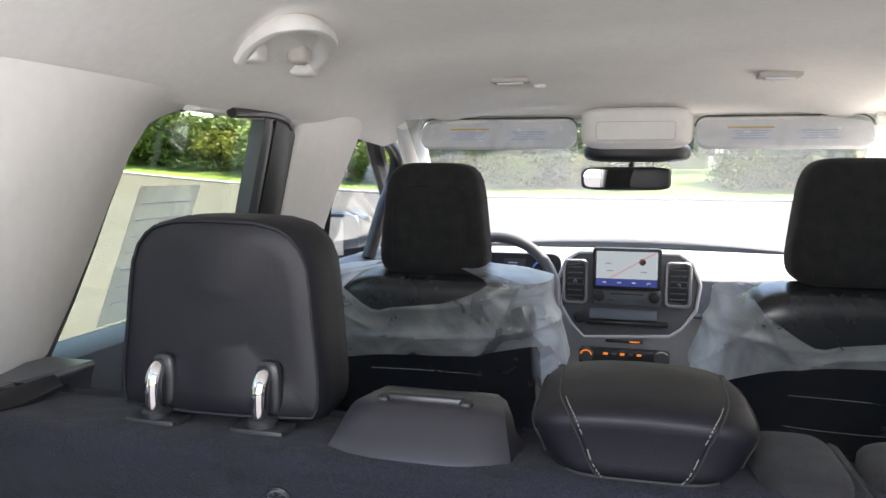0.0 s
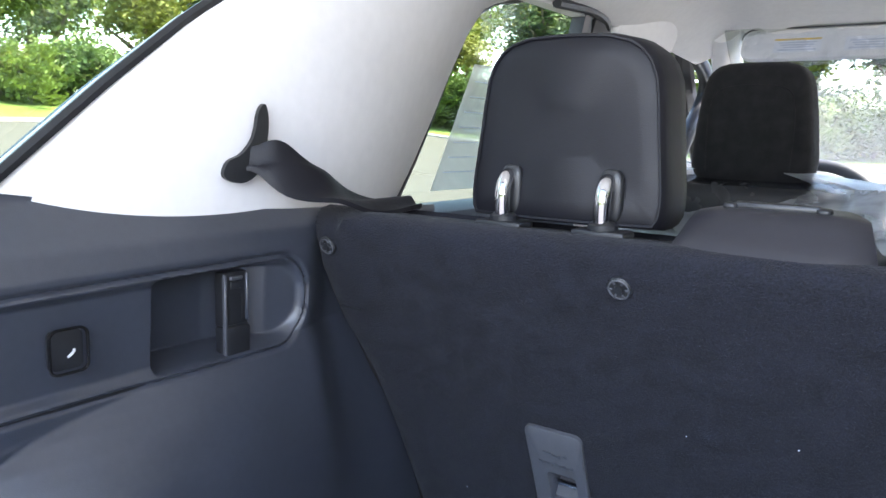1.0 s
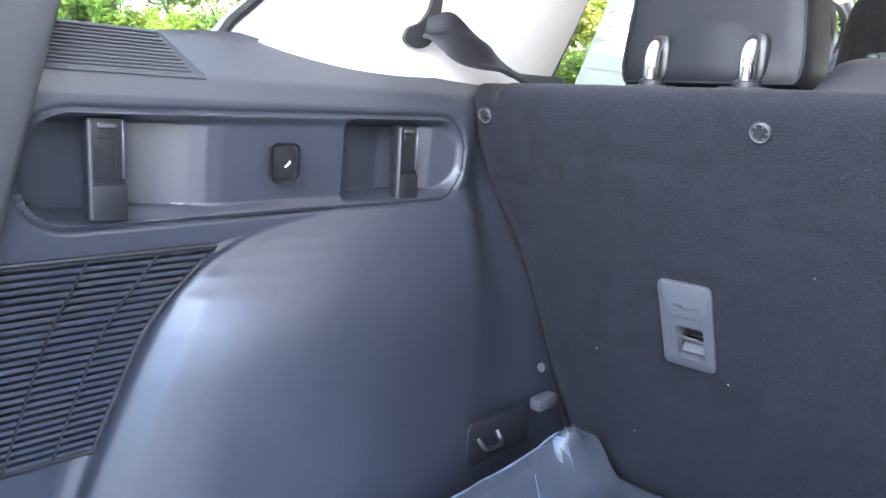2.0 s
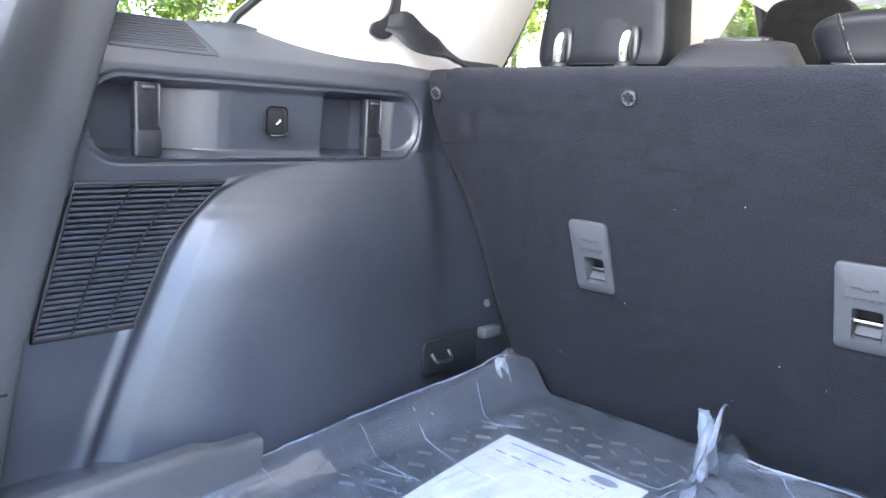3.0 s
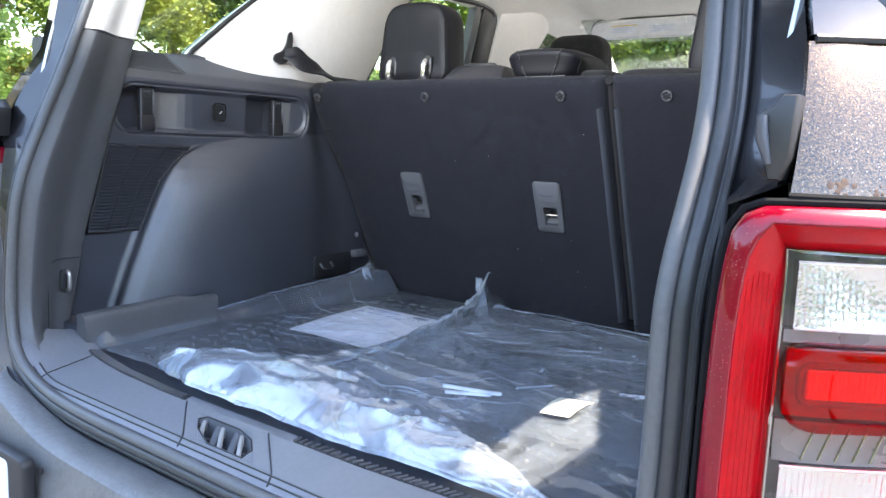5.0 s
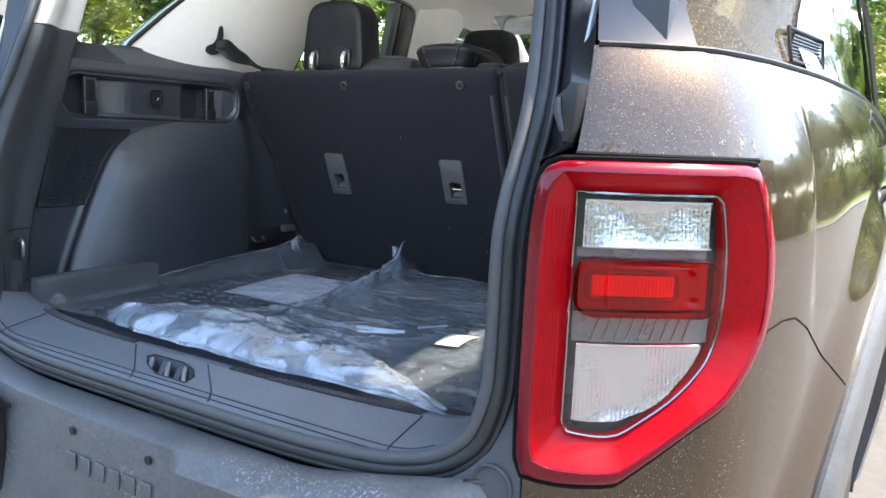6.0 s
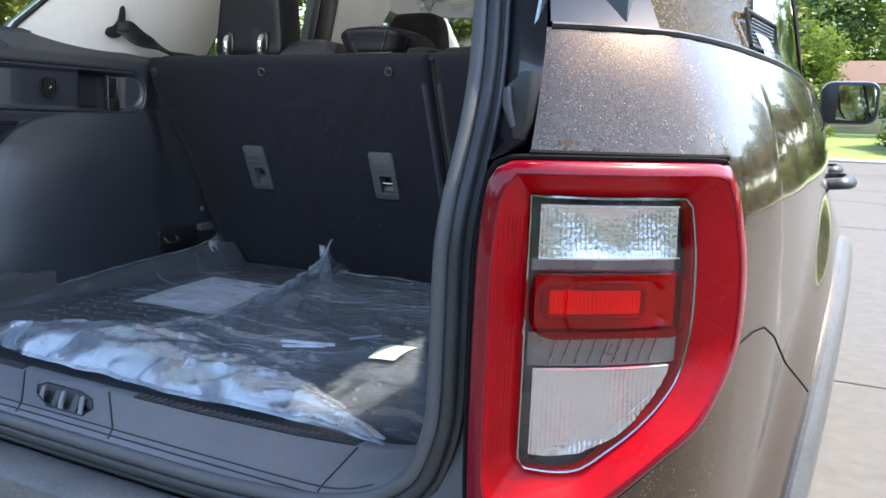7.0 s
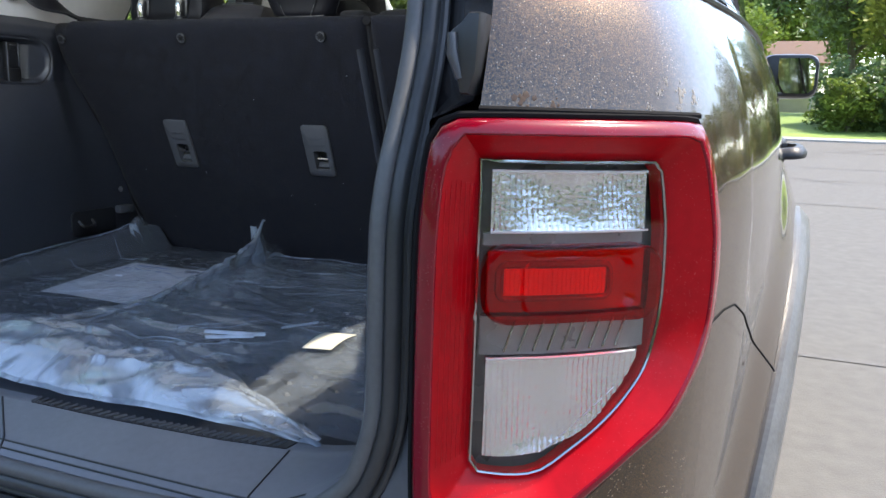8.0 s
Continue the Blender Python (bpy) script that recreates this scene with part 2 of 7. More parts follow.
M_RED_BEVEL = specks(material("red_bevel", (0.38, 0.002, 0.007), 0.30, coat=0.10, vary=0.14, scale=10, spec=0.15), 330.0, 0.15, (0.55, 0.30, 0.28), 0.35)
M_RED_CLEAR = clear("red_clear_lens", (1.0, 0.05, 0.06), 0.03, 1.0)
M_RED_B = material("bright_red_lens", (0.80, 0.020, 0.022), 0.15, spec=0.3, coat=0.7, vary=0.10, scale=30)
M_REFLECTOR = material("reflector", (0.82, 0.83, 0.86), 0.08, 0.85, bump=0.5, bump_scale=220)
M_FILM = film_material("plastic_film", 0.21, 0.10, 0.60, 0.24, (24, 7, 20))
M_FILM_C = film_material("loose_film", 0.24, 0.13, 0.60, 0.16, (10, 5, 8))
M_FILM_B = film_material("bunched_film", 0.50, 0.12, 1.0, 0.25, (10, 7, 9))
M_FILM_T = film_material("crumpled_film", 0.34, 0.13, 1.0, 0.28, (12, 9, 10))
M_SEATFILM = film_material("seat_cover_film", 0.34, 0.32, 0.20, 0.02, (5, 4, 7), (0.86, 0.89, 0.92))
M_VISORFILM = film_material("visor_film", 0.17, 0.20, 0.55, 0.05, (8, 4, 8))
M_SCREEN = glow("screen", (0.62, 0.76, 0.86), 0.075)
M_SCREEN_BAR = glow("screen_bar", (0.03, 0.06, 0.35), 0.08)
M_AMBER = glow("amber_light", (1.0, 0.28, 0.03), 0.10)
M_RED_GLOW = glow("screen_route", (0.9, 0.12, 0.1), 0.07)
M_STEER = material("steering_leather", (0.10, 0.105, 0.12), 0.5, vary=0.1, bump=0.2, bump_scale=500)
M_PLATE_L = material("beige_plastic", (0.52, 0.48, 0.45), 0.6, vary=0.05)
M_FASCIA = material("fascia", (0.10, 0.115, 0.14), 0.5, vary=0.08, bump=0.12, bump_scale=500)
M_PRIVACY = clear("privacy_glass", (0.16, 0.17, 0.17), extra=1.2)
def dusty_glass():
    """Tinted pane with dried specks of dust."""
    m = clear("dusty_glass", (0.50, 0.50, 0.40), extra=0.45)
    n, l = m.node_tree.nodes, m.node_tree.links
    out = n["Material Output"].inputs["Surface"]
    old = out.links[0].from_socket
    co, a, rp, d, mix = n.new("ShaderNodeTexCoord"), n.new("ShaderNodeTexNoise"), n.new("ShaderNodeMapRange"), n.new("ShaderNodeBsdfDiffuse"), n.new("ShaderNodeMixShader")
    a.inputs["Scale"].default_value, a.inputs["Detail"].default_value = 330, 4
    rp.inputs["From Min"].default_value, rp.inputs["From Max"].default_value = 0.52, 0.64
    rp.inputs["To Min"].default_value, rp.inputs["To Max"].default_value = 0.12, 0.75
    d.inputs["Color"].default_value = (0.20, 0.16, 0.11, 1)
    l.new(co.outputs["Object"], a.inputs["Vector"])
    l.new(a.outputs["Fac"], rp.inputs["Value"])
    l.new(rp.outputs["Result"], mix.inputs[0])
    l.new(old, mix.inputs[1])
    l.new(d.outputs[0], mix.inputs[2])
    l.new(mix.outputs[0], out)
    return m


M_TINT_DUST = dusty_glass()
M_SILVER = material("silver_plastic", (0.45, 0.45, 0.46), 0.35, 0.6)
M_NOTE = film_material("thin_paper", 0.56, 0.6, 0.05, 0.0, (3, 3, 3), (0.78, 0.77, 0.72))
M_BLUE_INK = material("blue_ink", (0.10, 0.16, 0.42), 0.8)
M_BLUE_GLOW = glow("blue_dial", (0.10, 0.25, 0.9), 0.07)


# ---- mesh helpers ----
def thing(name, label, category, loc=(0, 0, 0), group="", kind=""):
    ob = new(name)
    ob.location = loc
    return tagged(ob, label, category, group, kind)


def part(name, bm, mat, parent, label="", smooth=True):
    me = bpy.data.meshes.new(name)
    bm.normal_update()
    bm.to_mesh(me)
    bm.free()
    me.materials.append(mat)
    if smooth:
        me.polygons.foreach_set("use_smooth", [True] * len(me.polygons))
        me.set_sharp_from_angle(angle=radians(38))
    ob = new(name, me)
    if parent is not None:
        up, base = parent, Vector((0, 0, 0))
        while up is not None:
            base += up.location
            up = up.parent
        ob.parent = parent
        me.transform(Matrix.Translation(-base))
    return tagged(ob, label) if label else ob


def solo(name, bm, mat, label, category, group="", kind="", smooth=True):
    return tagged(part(name, bm, mat, None, "", smooth), label, category, group, kind)


def bm_from(verts, faces):
    bm = bmesh.new()
    vs = [bm.verts.new(v) for v in verts]
    for f in faces:
        try:
            bm.faces.new([vs[i] for i in f])
        except ValueError:
            pass
    bmesh.ops.recalc_face_normals(bm, faces=bm.faces)
    return bm


def join(*bms):
    out = bms[0]
    for other in bms[1:]:
        me = bpy.data.meshes.new("joined")
        other.to_mesh(me)
        out.from_mesh(me)
        other.free()
        bpy.data.meshes.remove(me)
    return out


def slab(front, back, us, vs):
    """A closed shell between two surfaces front(u, v) and back(u, v)."""
    nu, nv = len(us), len(vs)
    verts = [front(u, v) for u in us for v in vs] + [back(u, v) for u in us for v in vs]
    k, faces = nu * nv, []
    for i in range(nu - 1):
        for j in range(nv - 1):
            a, b, c, d = i * nv + j, (i + 1) * nv + j, (i + 1) * nv + j + 1, i * nv + j + 1
            faces += [(a, b, c, d), (k + d, k + c, k + b, k + a)]
    rim = [i * nv for i in range(nu)] + [(nu - 1) * nv + j for j in range(1, nv)] + [i * nv + nv - 1 for i in range(nu - 2, -1, -1)] + [j for j in range(nv - 2, 0, -1)]
    for a, b in zip(rim, rim[1:] + rim[:1]):
        faces.append((a, k + a, k + b, b))
    return bm_from(verts, faces)


def sheet(fn, us, vs):
    nv = len(vs)
    verts = [fn(u, v) for u in us for v in vs]
    faces = [(i * nv + j, (i + 1) * nv + j, (i + 1) * nv + j + 1, i * nv + j + 1) for i in range(len(us) - 1) for j in range(nv - 1)]
    return bm_from(verts, faces)


def steps(a, b, n):
    return [a + (b - a) * i / n for i in range(n + 1)]


def rbox(size, at, r=0.004, seg=2, turn=None):
    """A box of that size round the point at, with rounded edges."""
    bm = bmesh.new()
    bmesh.ops.create_cube(bm, size=1, matrix=Matrix.Diagonal((*size, 1)))
    if r:
        bmesh.ops.bevel(bm, geom=bm.edges[:], offset=min(r, min(size) * 0.45), segments=seg, affect="EDGES", profile=0.5)
    bm.transform(Matrix.Translation(at) @ (turn if turn is not None else Matrix()))
    return bm


def lathe(profile, n=24, at=(0, 0, 0), axis="z"):
    """Turn a profile of (radius, height) round an axis."""
    verts, faces = [], []
    for r, h in profile:
        for i in range(n):
            a = 2 * math.pi * i / n
            p = (r * math.cos(a), r * math.sin(a), h)
            verts.append({"z": p, "y": (p[0], p[2], p[1]), "x": (p[2], p[0], p[1])}[axis])
    m = len(profile)
    for j in range(m - 1):
        for i in range(n):
            k = (i + 1) % n
            faces.append((j * n + i, j * n + k, (j + 1) * n + k, (j + 1) * n + i))
    faces += [tuple(range(n)), tuple(range((m - 1) * n, m * n))]
    bm = bm_from(verts, faces)
    bm.transform(Matrix.Translation(at))
    return bm


def tube(points, r, n=8, closed=False, flat=1.0):
    """A rod along points; flat squeezes its section."""
    P = [Vector(p) for p in points]
    m = len(P)
    verts, faces, side = [], [], None
    for i, p in enumerate(P):
        a, b = P[i - 1] if (i or closed) else p, P[(i + 1) % m] if (i < m - 1 or closed) else p
        d = (b - a).normalized()
        if side is None:
            side = d.orthogonal().normalized()
        side = (side - d * side.dot(d)).normalized()
        up = d.cross(side)
        rr = r[i] if isinstance(r, (list, tuple)) else r
        for k in range(n):
            t = 2 * math.pi * k / n
            verts.append(p + side * math.cos(t) * rr + up * math.sin(t) * rr * flat)
    for i in range(m if closed else m - 1):
        j = (i + 1) % m
        for k in range(n):
            q = (k + 1) % n
            faces.append((i * n + k, i * n + q, j * n + q, j * n + k))
    if not closed:
        faces += [tuple(range(n)), tuple(range((m - 1) * n, m * n))]
    return bm_from(verts, faces)


def curve(points, n=8, closed=False):
    """A smooth line through points."""
    P = [Vector(p) for p in points]
    P = [P[-1]] + P + P[:2] if closed else [2 * P[0] - P[1]] + P + [2 * P[-1] - P[-2]]
    out = []
    for i in range(1, len(P) - 2):
        a, b, c, d = P[i - 1:i + 3]
        for k in range(n):
            t = k / n
            out.append(0.5 * (2 * b + (c - a) * t + (2 * a - 5 * b + 4 * c - d) * t * t + (3 * b - a - 3 * c + d) * t ** 3))
    return out if closed else out + [P[-2]]


def prism(outline, depth, r=0.0):
    """An outline of (x, z) points, from y = 0 to y = depth."""
    n = len(outline)
    verts = [(x, 0, z) for x, z in outline] + [(x, depth, z) for x, z in outline]
    faces = [tuple(range(n)), tuple(range(n, 2 * n))] + [(i, (i + 1) % n, n + (i + 1) % n, n + i) for i in range(n)]
    bm = bm_from(verts, faces)
    if r:
        es = [e for e in bm.edges if abs(e.verts[0].co.y - e.verts[1].co.y) < 1e-6]
        bmesh.ops.bevel(bm, geom=es, offset=r, segments=2, affect="EDGES", profile=0.5)
    return bm


def round_rect(w, h, r, n=5, cx=0, cz=0):
    out = []
    for k, (sx, sz) in enumerate(((1, 1), (-1, 1), (-1, -1), (1, -1))):
        for i in range(n + 1):
            a = math.pi / 2 * (k + i / n)
            out.append((cx + sx * (w / 2 - r) + r * math.cos(a), cz + sz * (h / 2 - r) + r * math.sin(a)))
    return out


def cushion(w, d, h, e=0.45, n=36, m=20, taper=0.0):
    """A padded block: a superellipsoid, narrower to the top by taper."""
    f = lambda c, p: math.copysign(abs(c) ** p, c)
    verts, faces = [], []
    for j in range(m + 1):
        v = -math.pi / 2 + math.pi * j / m
        for i in range(n):
            u = 2 * math.pi * i / n
            z = f(math.sin(v), e)
            k = 1 - taper * (z + 1) / 2
            verts.append((w / 2 * k * f(math.cos(v), e) * f(math.cos(u), e), d / 2 * f(math.cos(v), e) * f(math.sin(u), e), h / 2 * z))
    for j in range(m):
        for i in range(n):
            faces.append((j * n + i, j * n + (i + 1) % n, (j + 1) * n + (i + 1) % n, (j + 1) * n + i))
    bm = bm_from(verts, faces)
    bmesh.ops.remove_doubles(bm, verts=bm.verts, dist=1e-5)
    return bm


def moved(bm, m):
    bm.transform(m)
    return bm


def lerp(x, table):
    return float(np.interp(x, [a for a, b in table], [b for a, b in table]))


def smooth(t):
    t = min(1.0, max(0.0, t))
    return t * t * (3 - 2 * t)


# ---- the body's side as a surface: s runs along the plan from the lamp's inner edge to the nose ----
# plan at mid height (x, y), and how far the side leans in with height (z, inset)
PLAN = [(0.600, -0.226), (0.670, -0.219), (0.735, -0.183), (0.798, -0.130), (0.832, -0.080), (0.862, 0.0), (0.887, 0.10), (0.921, 0.30), (0.947, 0.60), (0.961, 1.0), (0.966, 1.5), (0.960, 2.2), (0.930, 2.9), (0.885, 3.4), (0.80, 3.75), (0.60, 3.9)]
INSET = [(0.30, 0.05), (0.55, 0.012), (0.75, 0.0), (1.0, 0.0), (1.06, 0.0035), (1.13, 0.013), (1.20, 0.037), (1.26, 0.070), (1.30, 0.098), (1.45, 0.130), (1.65, 0.175), (1.72, 0.215), (1.84, 0.33)]
# the flank in front of the lamp leans in from lower down than the lamp's corner does
INSET_FLANK = [(0.30, 0.05), (0.55, 0.012), (0.75, 0.0), (0.92, 0.0), (0.95, 0.002), (1.0, 0.008), (1.06, 0.0155), (1.13, 0.0245), (1.20, 0.040), (1.26, 0.070), (1.30, 0.098), (1.45, 0.130), (1.65, 0.175), (1.72, 0.215), (1.84, 0.33)]
INSET, INSET_FLANK = ([(p[0], p[1]) for p in curve([(a, b, 0) for a, b in t], 6)] for t in (INSET, INSET_FLANK))
LINE = np.array([tuple(p) for p in curve([(x, y, 0) for x, y in PLAN], 14)])[:, :2]
ALONG = np.concatenate([[0], np.cumsum(np.linalg.norm(np.diff(LINE, axis=0), axis=1))])
TANG = np.gradient(LINE, axis=0)
TANG /= np.linalg.norm(TANG, axis=1)[:, None]


def s_at(y):
    return float(np.interp(y, LINE[:, 1], ALONG))


def skin(s, z, off=0.0, sgn=1):
    x, y = np.interp(s, ALONG, LINE[:, 0]), np.interp(s, ALONG, LINE[:, 1])
    tx, ty = np.interp(s, ALONG, TANG[:, 0]), np.interp(s, ALONG, TANG[:, 1])
    w = smooth((s - 0.450) / 0.035)
    k = off - lerp(z, INSET) * (1 - w) - lerp(z, INSET_FLANK) * w
    for y_c in (0.64, 3.2):
        r = math.hypot(s - s_at(y_c), z - 0.40)
        if r < 0.70:
            k += 0.022 * smooth((0.70 - r) / 0.13)
    return (float(x + ty * k) * sgn, float(y - tx * k), z)


def patch(zs, left, right, n, off, thick, sgn=1):
    """A piece of the side between two edges s = left(z) and s = right(z)."""
    f = lambda o: (lambda u, z: skin(left(z) + (right(z) - left(z)) * u, z, o, sgn))
    return slab(f(off), f(off - thick), steps(0, 1, n), zs)


def column(ss, low, high, n, off, thick, sgn=1):
    """A piece of the side between two edges z = low(s) and z = high(s)."""
    f = lambda o: (lambda s, v: skin(s, low(s) + (high(s) - low(s)) * v, o, sgn))
    return slab(f(off), f(off - thick), ss, steps(0, 1, n))


# ---- ground, road and planting ----
LOT = (-27.0, 24.0, -24.0, 31.0)


def rise(x, y):
    """The lot lies level round the car and climbs gently away from it; banks rise beyond its edges."""
    z = 0.015 * max(0, y - 3) + 0.0022 * min(max(x, -32) + 3, 0) ** 2 + 0.010 * max(0, -y - 6)
    out = max(LOT[0] - x, x - LOT[1], LOT[2] - y, y - LOT[3], 0)
    return z + 0.06 * min(out, 16)


M_ASPHALT = material("asphalt", (0.105, 0.101, 0.094), 0.9, vary=0.22, scale=1.3, bump=0.9, bump_scale=110)
M_TAR = material("tar", (0.10, 0.097, 0.092), 0.85, vary=0.2, scale=6, bump=0.5, bump_scale=100)
M_CONCRETE = material("kerb_concrete", (0.48, 0.46, 0.43), 0.85, vary=0.15, scale=3, bump=0.4, bump_scale=60)
M_GRASS = material("grass", (0.17, 0.25, 0.05), 0.9, vary=0.45, scale=0.8, bump=1.0, bump_scale=30)
M_BARK = material("bark", (0.16, 0.13, 0.10), 0.9, vary=0.3, scale=6, bump=0.6, bump_scale=40)


def leaf_material(name, color):
    m = bpy.data.materials.new(name)
    m.use_nodes = True
    n, l = m.node_tree.nodes, m.node_tree.links
    b = n["Principled BSDF"]
    b.inputs["Roughness"].default_value = 0.55
    g, hs = n.new("ShaderNodeNewGeometry"), n.new("ShaderNodeMapRange")
    info, ad = n.new("ShaderNodeObjectInfo"), n.new("ShaderNodeMath")
    mix = n.new("ShaderNodeMix")
    mix.data_type = "RGBA"
    mix.inputs["A"].default_value = (*[c * 0.55 for c in color], 1)
    mix.inputs["B"].default_value = (*[min(1, c * 1.6 + 0.01) for c in color], 1)
    ad.operation = "MULTIPLY_ADD"
    ad.inputs[1].default_value = 0.4
    l.new(info.outputs["Random"], ad.inputs[0])
    hs.inputs["To Min"].default_value, hs.inputs["To Max"].default_value = 0.0, 0.6
    l.new(g.outputs["Random Per Island"], hs.inputs["Value"])
    l.new(hs.outputs["Result"], ad.inputs[2])
    l.new(ad.outputs[0], mix.inputs["Factor"])
    l.new(mix.outputs["Result"], b.inputs["Base Color"])
    tr, ms = n.new("ShaderNodeBsdfTranslucent"), n.new("ShaderNodeMixShader")
    l.new(mix.outputs["Result"], tr.inputs["Color"])
    ms.inputs[0].default_value = 0.35
    l.new(b.outputs[0], ms.inputs[1])
    l.new(tr.outputs[0], ms.inputs[2])
    l.new(ms.outputs[0], n["Material Output"].inputs["Surface"])
    return m


M_LEAVES = [leaf_material("leaf_green", (0.14, 0.20, 0.035)), leaf_material("leaf_deep", (0.085, 0.14, 0.035)), leaf_material("leaf_yellow", (0.22, 0.24, 0.045)), leaf_material("leaf_red", (0.27, 0.12, 0.07))]
gx = [-600, -300, -150, -80] + steps(-60, 60, 120) + [80, 150, 300, 600]
gy = [-600, -200, -100] + steps(-60, 80, 140) + [110, 200, 400, 800]
tagged(part("ground", sheet(lambda x, y: (x, y, rise(x, y) - 0.02), gx, gy), M_GRASS, None), "green grass banks beyond the parking lot", "ground", kind="structure")
road = tagged(part("road", sheet(lambda x, y: (x, y, rise(x, y)), steps(LOT[0], LOT[1], 51), steps(LOT[2], LOT[3], 55)), M_ASPHALT, None), "pale grey cracked asphalt parking lot", "parking lot", kind="structure")


def strip(points, w, top, mat, name, parent):
    """A flat band along points on the lot."""
    P = [Vector((x, y, 0)) for x, y in points]
    verts = []
    for i, p in enumerate(P):
        d = (P[min(i + 1, len(P) - 1)] - P[max(i - 1, 0)]).normalized()
        n = Vector((-d.y, d.x, 0)) * w * (0.7 + 0.5 * noise.noise((p.x * 2, p.y * 2, 4)))
        for q in (p + n, p - n):
            verts.append((q.x, q.y, rise(q.x, q.y) + top))
    faces = [(2 * i, 2 * i + 1, 2 * i + 3, 2 * i + 2) for i in range(len(P) - 1)]
    return part(name, bm_from(verts, faces), mat, parent)


def wander(a, b, n, wild, seed):
    return [(a[0] + (b[0] - a[0]) * k / n + wild * noise.noise((k * 0.35, seed, 0)), a[1] + (b[1] - a[1]) * k / n + wild * noise.noise((k * 0.35, seed, 9))) for k in range(n + 1)]


for k, (a, b, w, wild) in enumerate((((-20, 3.1), (22, 3.2), 0.035, 0.10), ((-20, 9.7), (22, 9.9), 0.05, 0.15), ((-24, 17.0), (23, 16.0), 0.05, 0.5), ((-10, 20), (8, 24), 0.05, 1.2), ((-4, 12), (6, 27), 0.04, 1.5), ((-14, 26), (2, 13), 0.04, 1.6), ((4, 5), (9, 22), 0.03, 1.0), ((-16, 4), (-9, 20), 0.04, 1.0), ((-22, -4), (-6, 2), 0.03, 0.7), ((2, 13), (14, 14.5), 0.03, 0.8))):
    strip(wander(a, b, 60, wild, k * 3.7), w, 0.004, M_TAR, "crack", road)
for k, (a, b) in enumerate((((LOT[0], LOT[3]), (LOT[1], LOT[3])), ((LOT[0], LOT[2]), (LOT[0], LOT[3])), ((LOT[1], LOT[2]), (LOT[1], LOT[3])))):
    n = 60
    pts = [(a[0] + (b[0] - a[0]) * i / n, a[1] + (b[1] - a[1]) * i / n) for i in range(n + 1)]
    kb = tube([(x, y, rise(x, y) + 0.04) for x, y in pts], 0.11, 6)
    tagged(part("kerb", kb, M_CONCRETE, None), "pale concrete kerb along the lot", "kerb", kind="structure")


def crown(bm_v, bm_f, centre, size, leaves, leaf, rng):
    """Leaves in clumps through an uneven crown."""
    clumps = []
    for _ in range(max(6, leaves // 45)):
        d = Vector((rng.gauss(0, 1), rng.gauss(0, 1), rng.gauss(0, 1))).normalized()
        r = rng.random() ** 0.45 * (0.75 + 0.35 * noise.noise(d * 2.3 + Vector(centre)))
        clumps.append((Vector(centre) + Vector((d.x * size[0] * r, d.y * size[1] * r, d.z * size[2] * r)), rng.uniform(0.10, 0.24) * max(size)))
    for k in range(leaves):
        c, r = clumps[k % len(clumps)]
        p = c + Vector((rng.gauss(0, 1), rng.gauss(0, 1), rng.gauss(0, 0.8))) * r * 0.55
        if p.z < 0.05:
            p.z = 0.05 + rng.random() * 0.2
        u = Vector((rng.gauss(0, 1), rng.gauss(0, 1), rng.gauss(0, 0.6))).normalized()
        w = u.orthogonal().normalized() * leaf * rng.uniform(0.6, 1.2)
        u = u * leaf * rng.uniform(0.8, 1.5)
        i = len(bm_v)
        bm_v += [p - u, p + w * 0.6, p + u, p - w * 0.6]
        bm_f.append((i, i + 1, i + 2, i + 3))


def mesh_of(name, verts, faces, mat):
    me = bpy.data.meshes.new(name)
    me.from_pydata([tuple(v) for v in verts], [], faces)
    me.materials.append(mat)
    return me


def tree(height, spread, leaves, leaf, mat, seed):
    rng = random.Random(seed)
    t = thing("tree", "broad green leafy tree on the grass bank", "tree", (0, 0, 0), "trees round the lot")
    top = Vector((rng.uniform(-0.3, 0.3), rng.uniform(-0.3, 0.3), height * 0.72))
    tr = tube(curve([(0, 0, -0.3), (0.05, 0.03, height * 0.2), tuple(top * 0.6), tuple(top)], 4), [height * 0.028 * (1 - 0.07 * k) for k in range(13)], 8)
    for k in range(7):
        a, h = rng.uniform(0, 6.28), rng.uniform(0.28, 0.62) * height
        e = Vector((math.cos(a) * spread * 0.6, math.sin(a) * spread * 0.6, h + height * rng.uniform(0.08, 0.2)))
        tr = join(tr, tube([(0.0, 0.0, h * 0.85), tuple(e * 0.5 + Vector((0, 0, h * 0.46))), tuple(e)], [height * 0.012, height * 0.008, height * 0.003], 6))
    part("trunk", tr, M_BARK, t)
    v, f = [], []
    crown(v, f, (0, 0, height * 0.60), (spread, spread, height * 0.40), leaves, leaf, rng)
    ob = new("crown", mesh_of("crown", v, f, mat))
    ob.parent = t
    return t


def shrub(height, spread, leaves, leaf, mat, seed, label):
    rng = random.Random(seed)
    t = thing("shrub", label, "shrub", (0, 0, 0), "shrubs along the lot")
    v, f = [], []
    crown(v, f, (0, 0, height * 0.45), (spread, spread, height * 0.55), leaves, leaf, rng)
    ob = new("foliage", mesh_of("foliage", v, f, mat))
    ob.parent = t
    st = tube([(0, 0, -0.2), (0.05, 0, height * 0.6)], 0.05, 6)
    for k in range(5):
        st = join(st, tube([(0, 0, 0), (math.cos(k * 1.3) * spread * 0.5, math.sin(k * 1.3) * spread * 0.5, height * 0.7)], [0.04, 0.015], 5))
    part("stems", st, M_BARK, t)
    return t


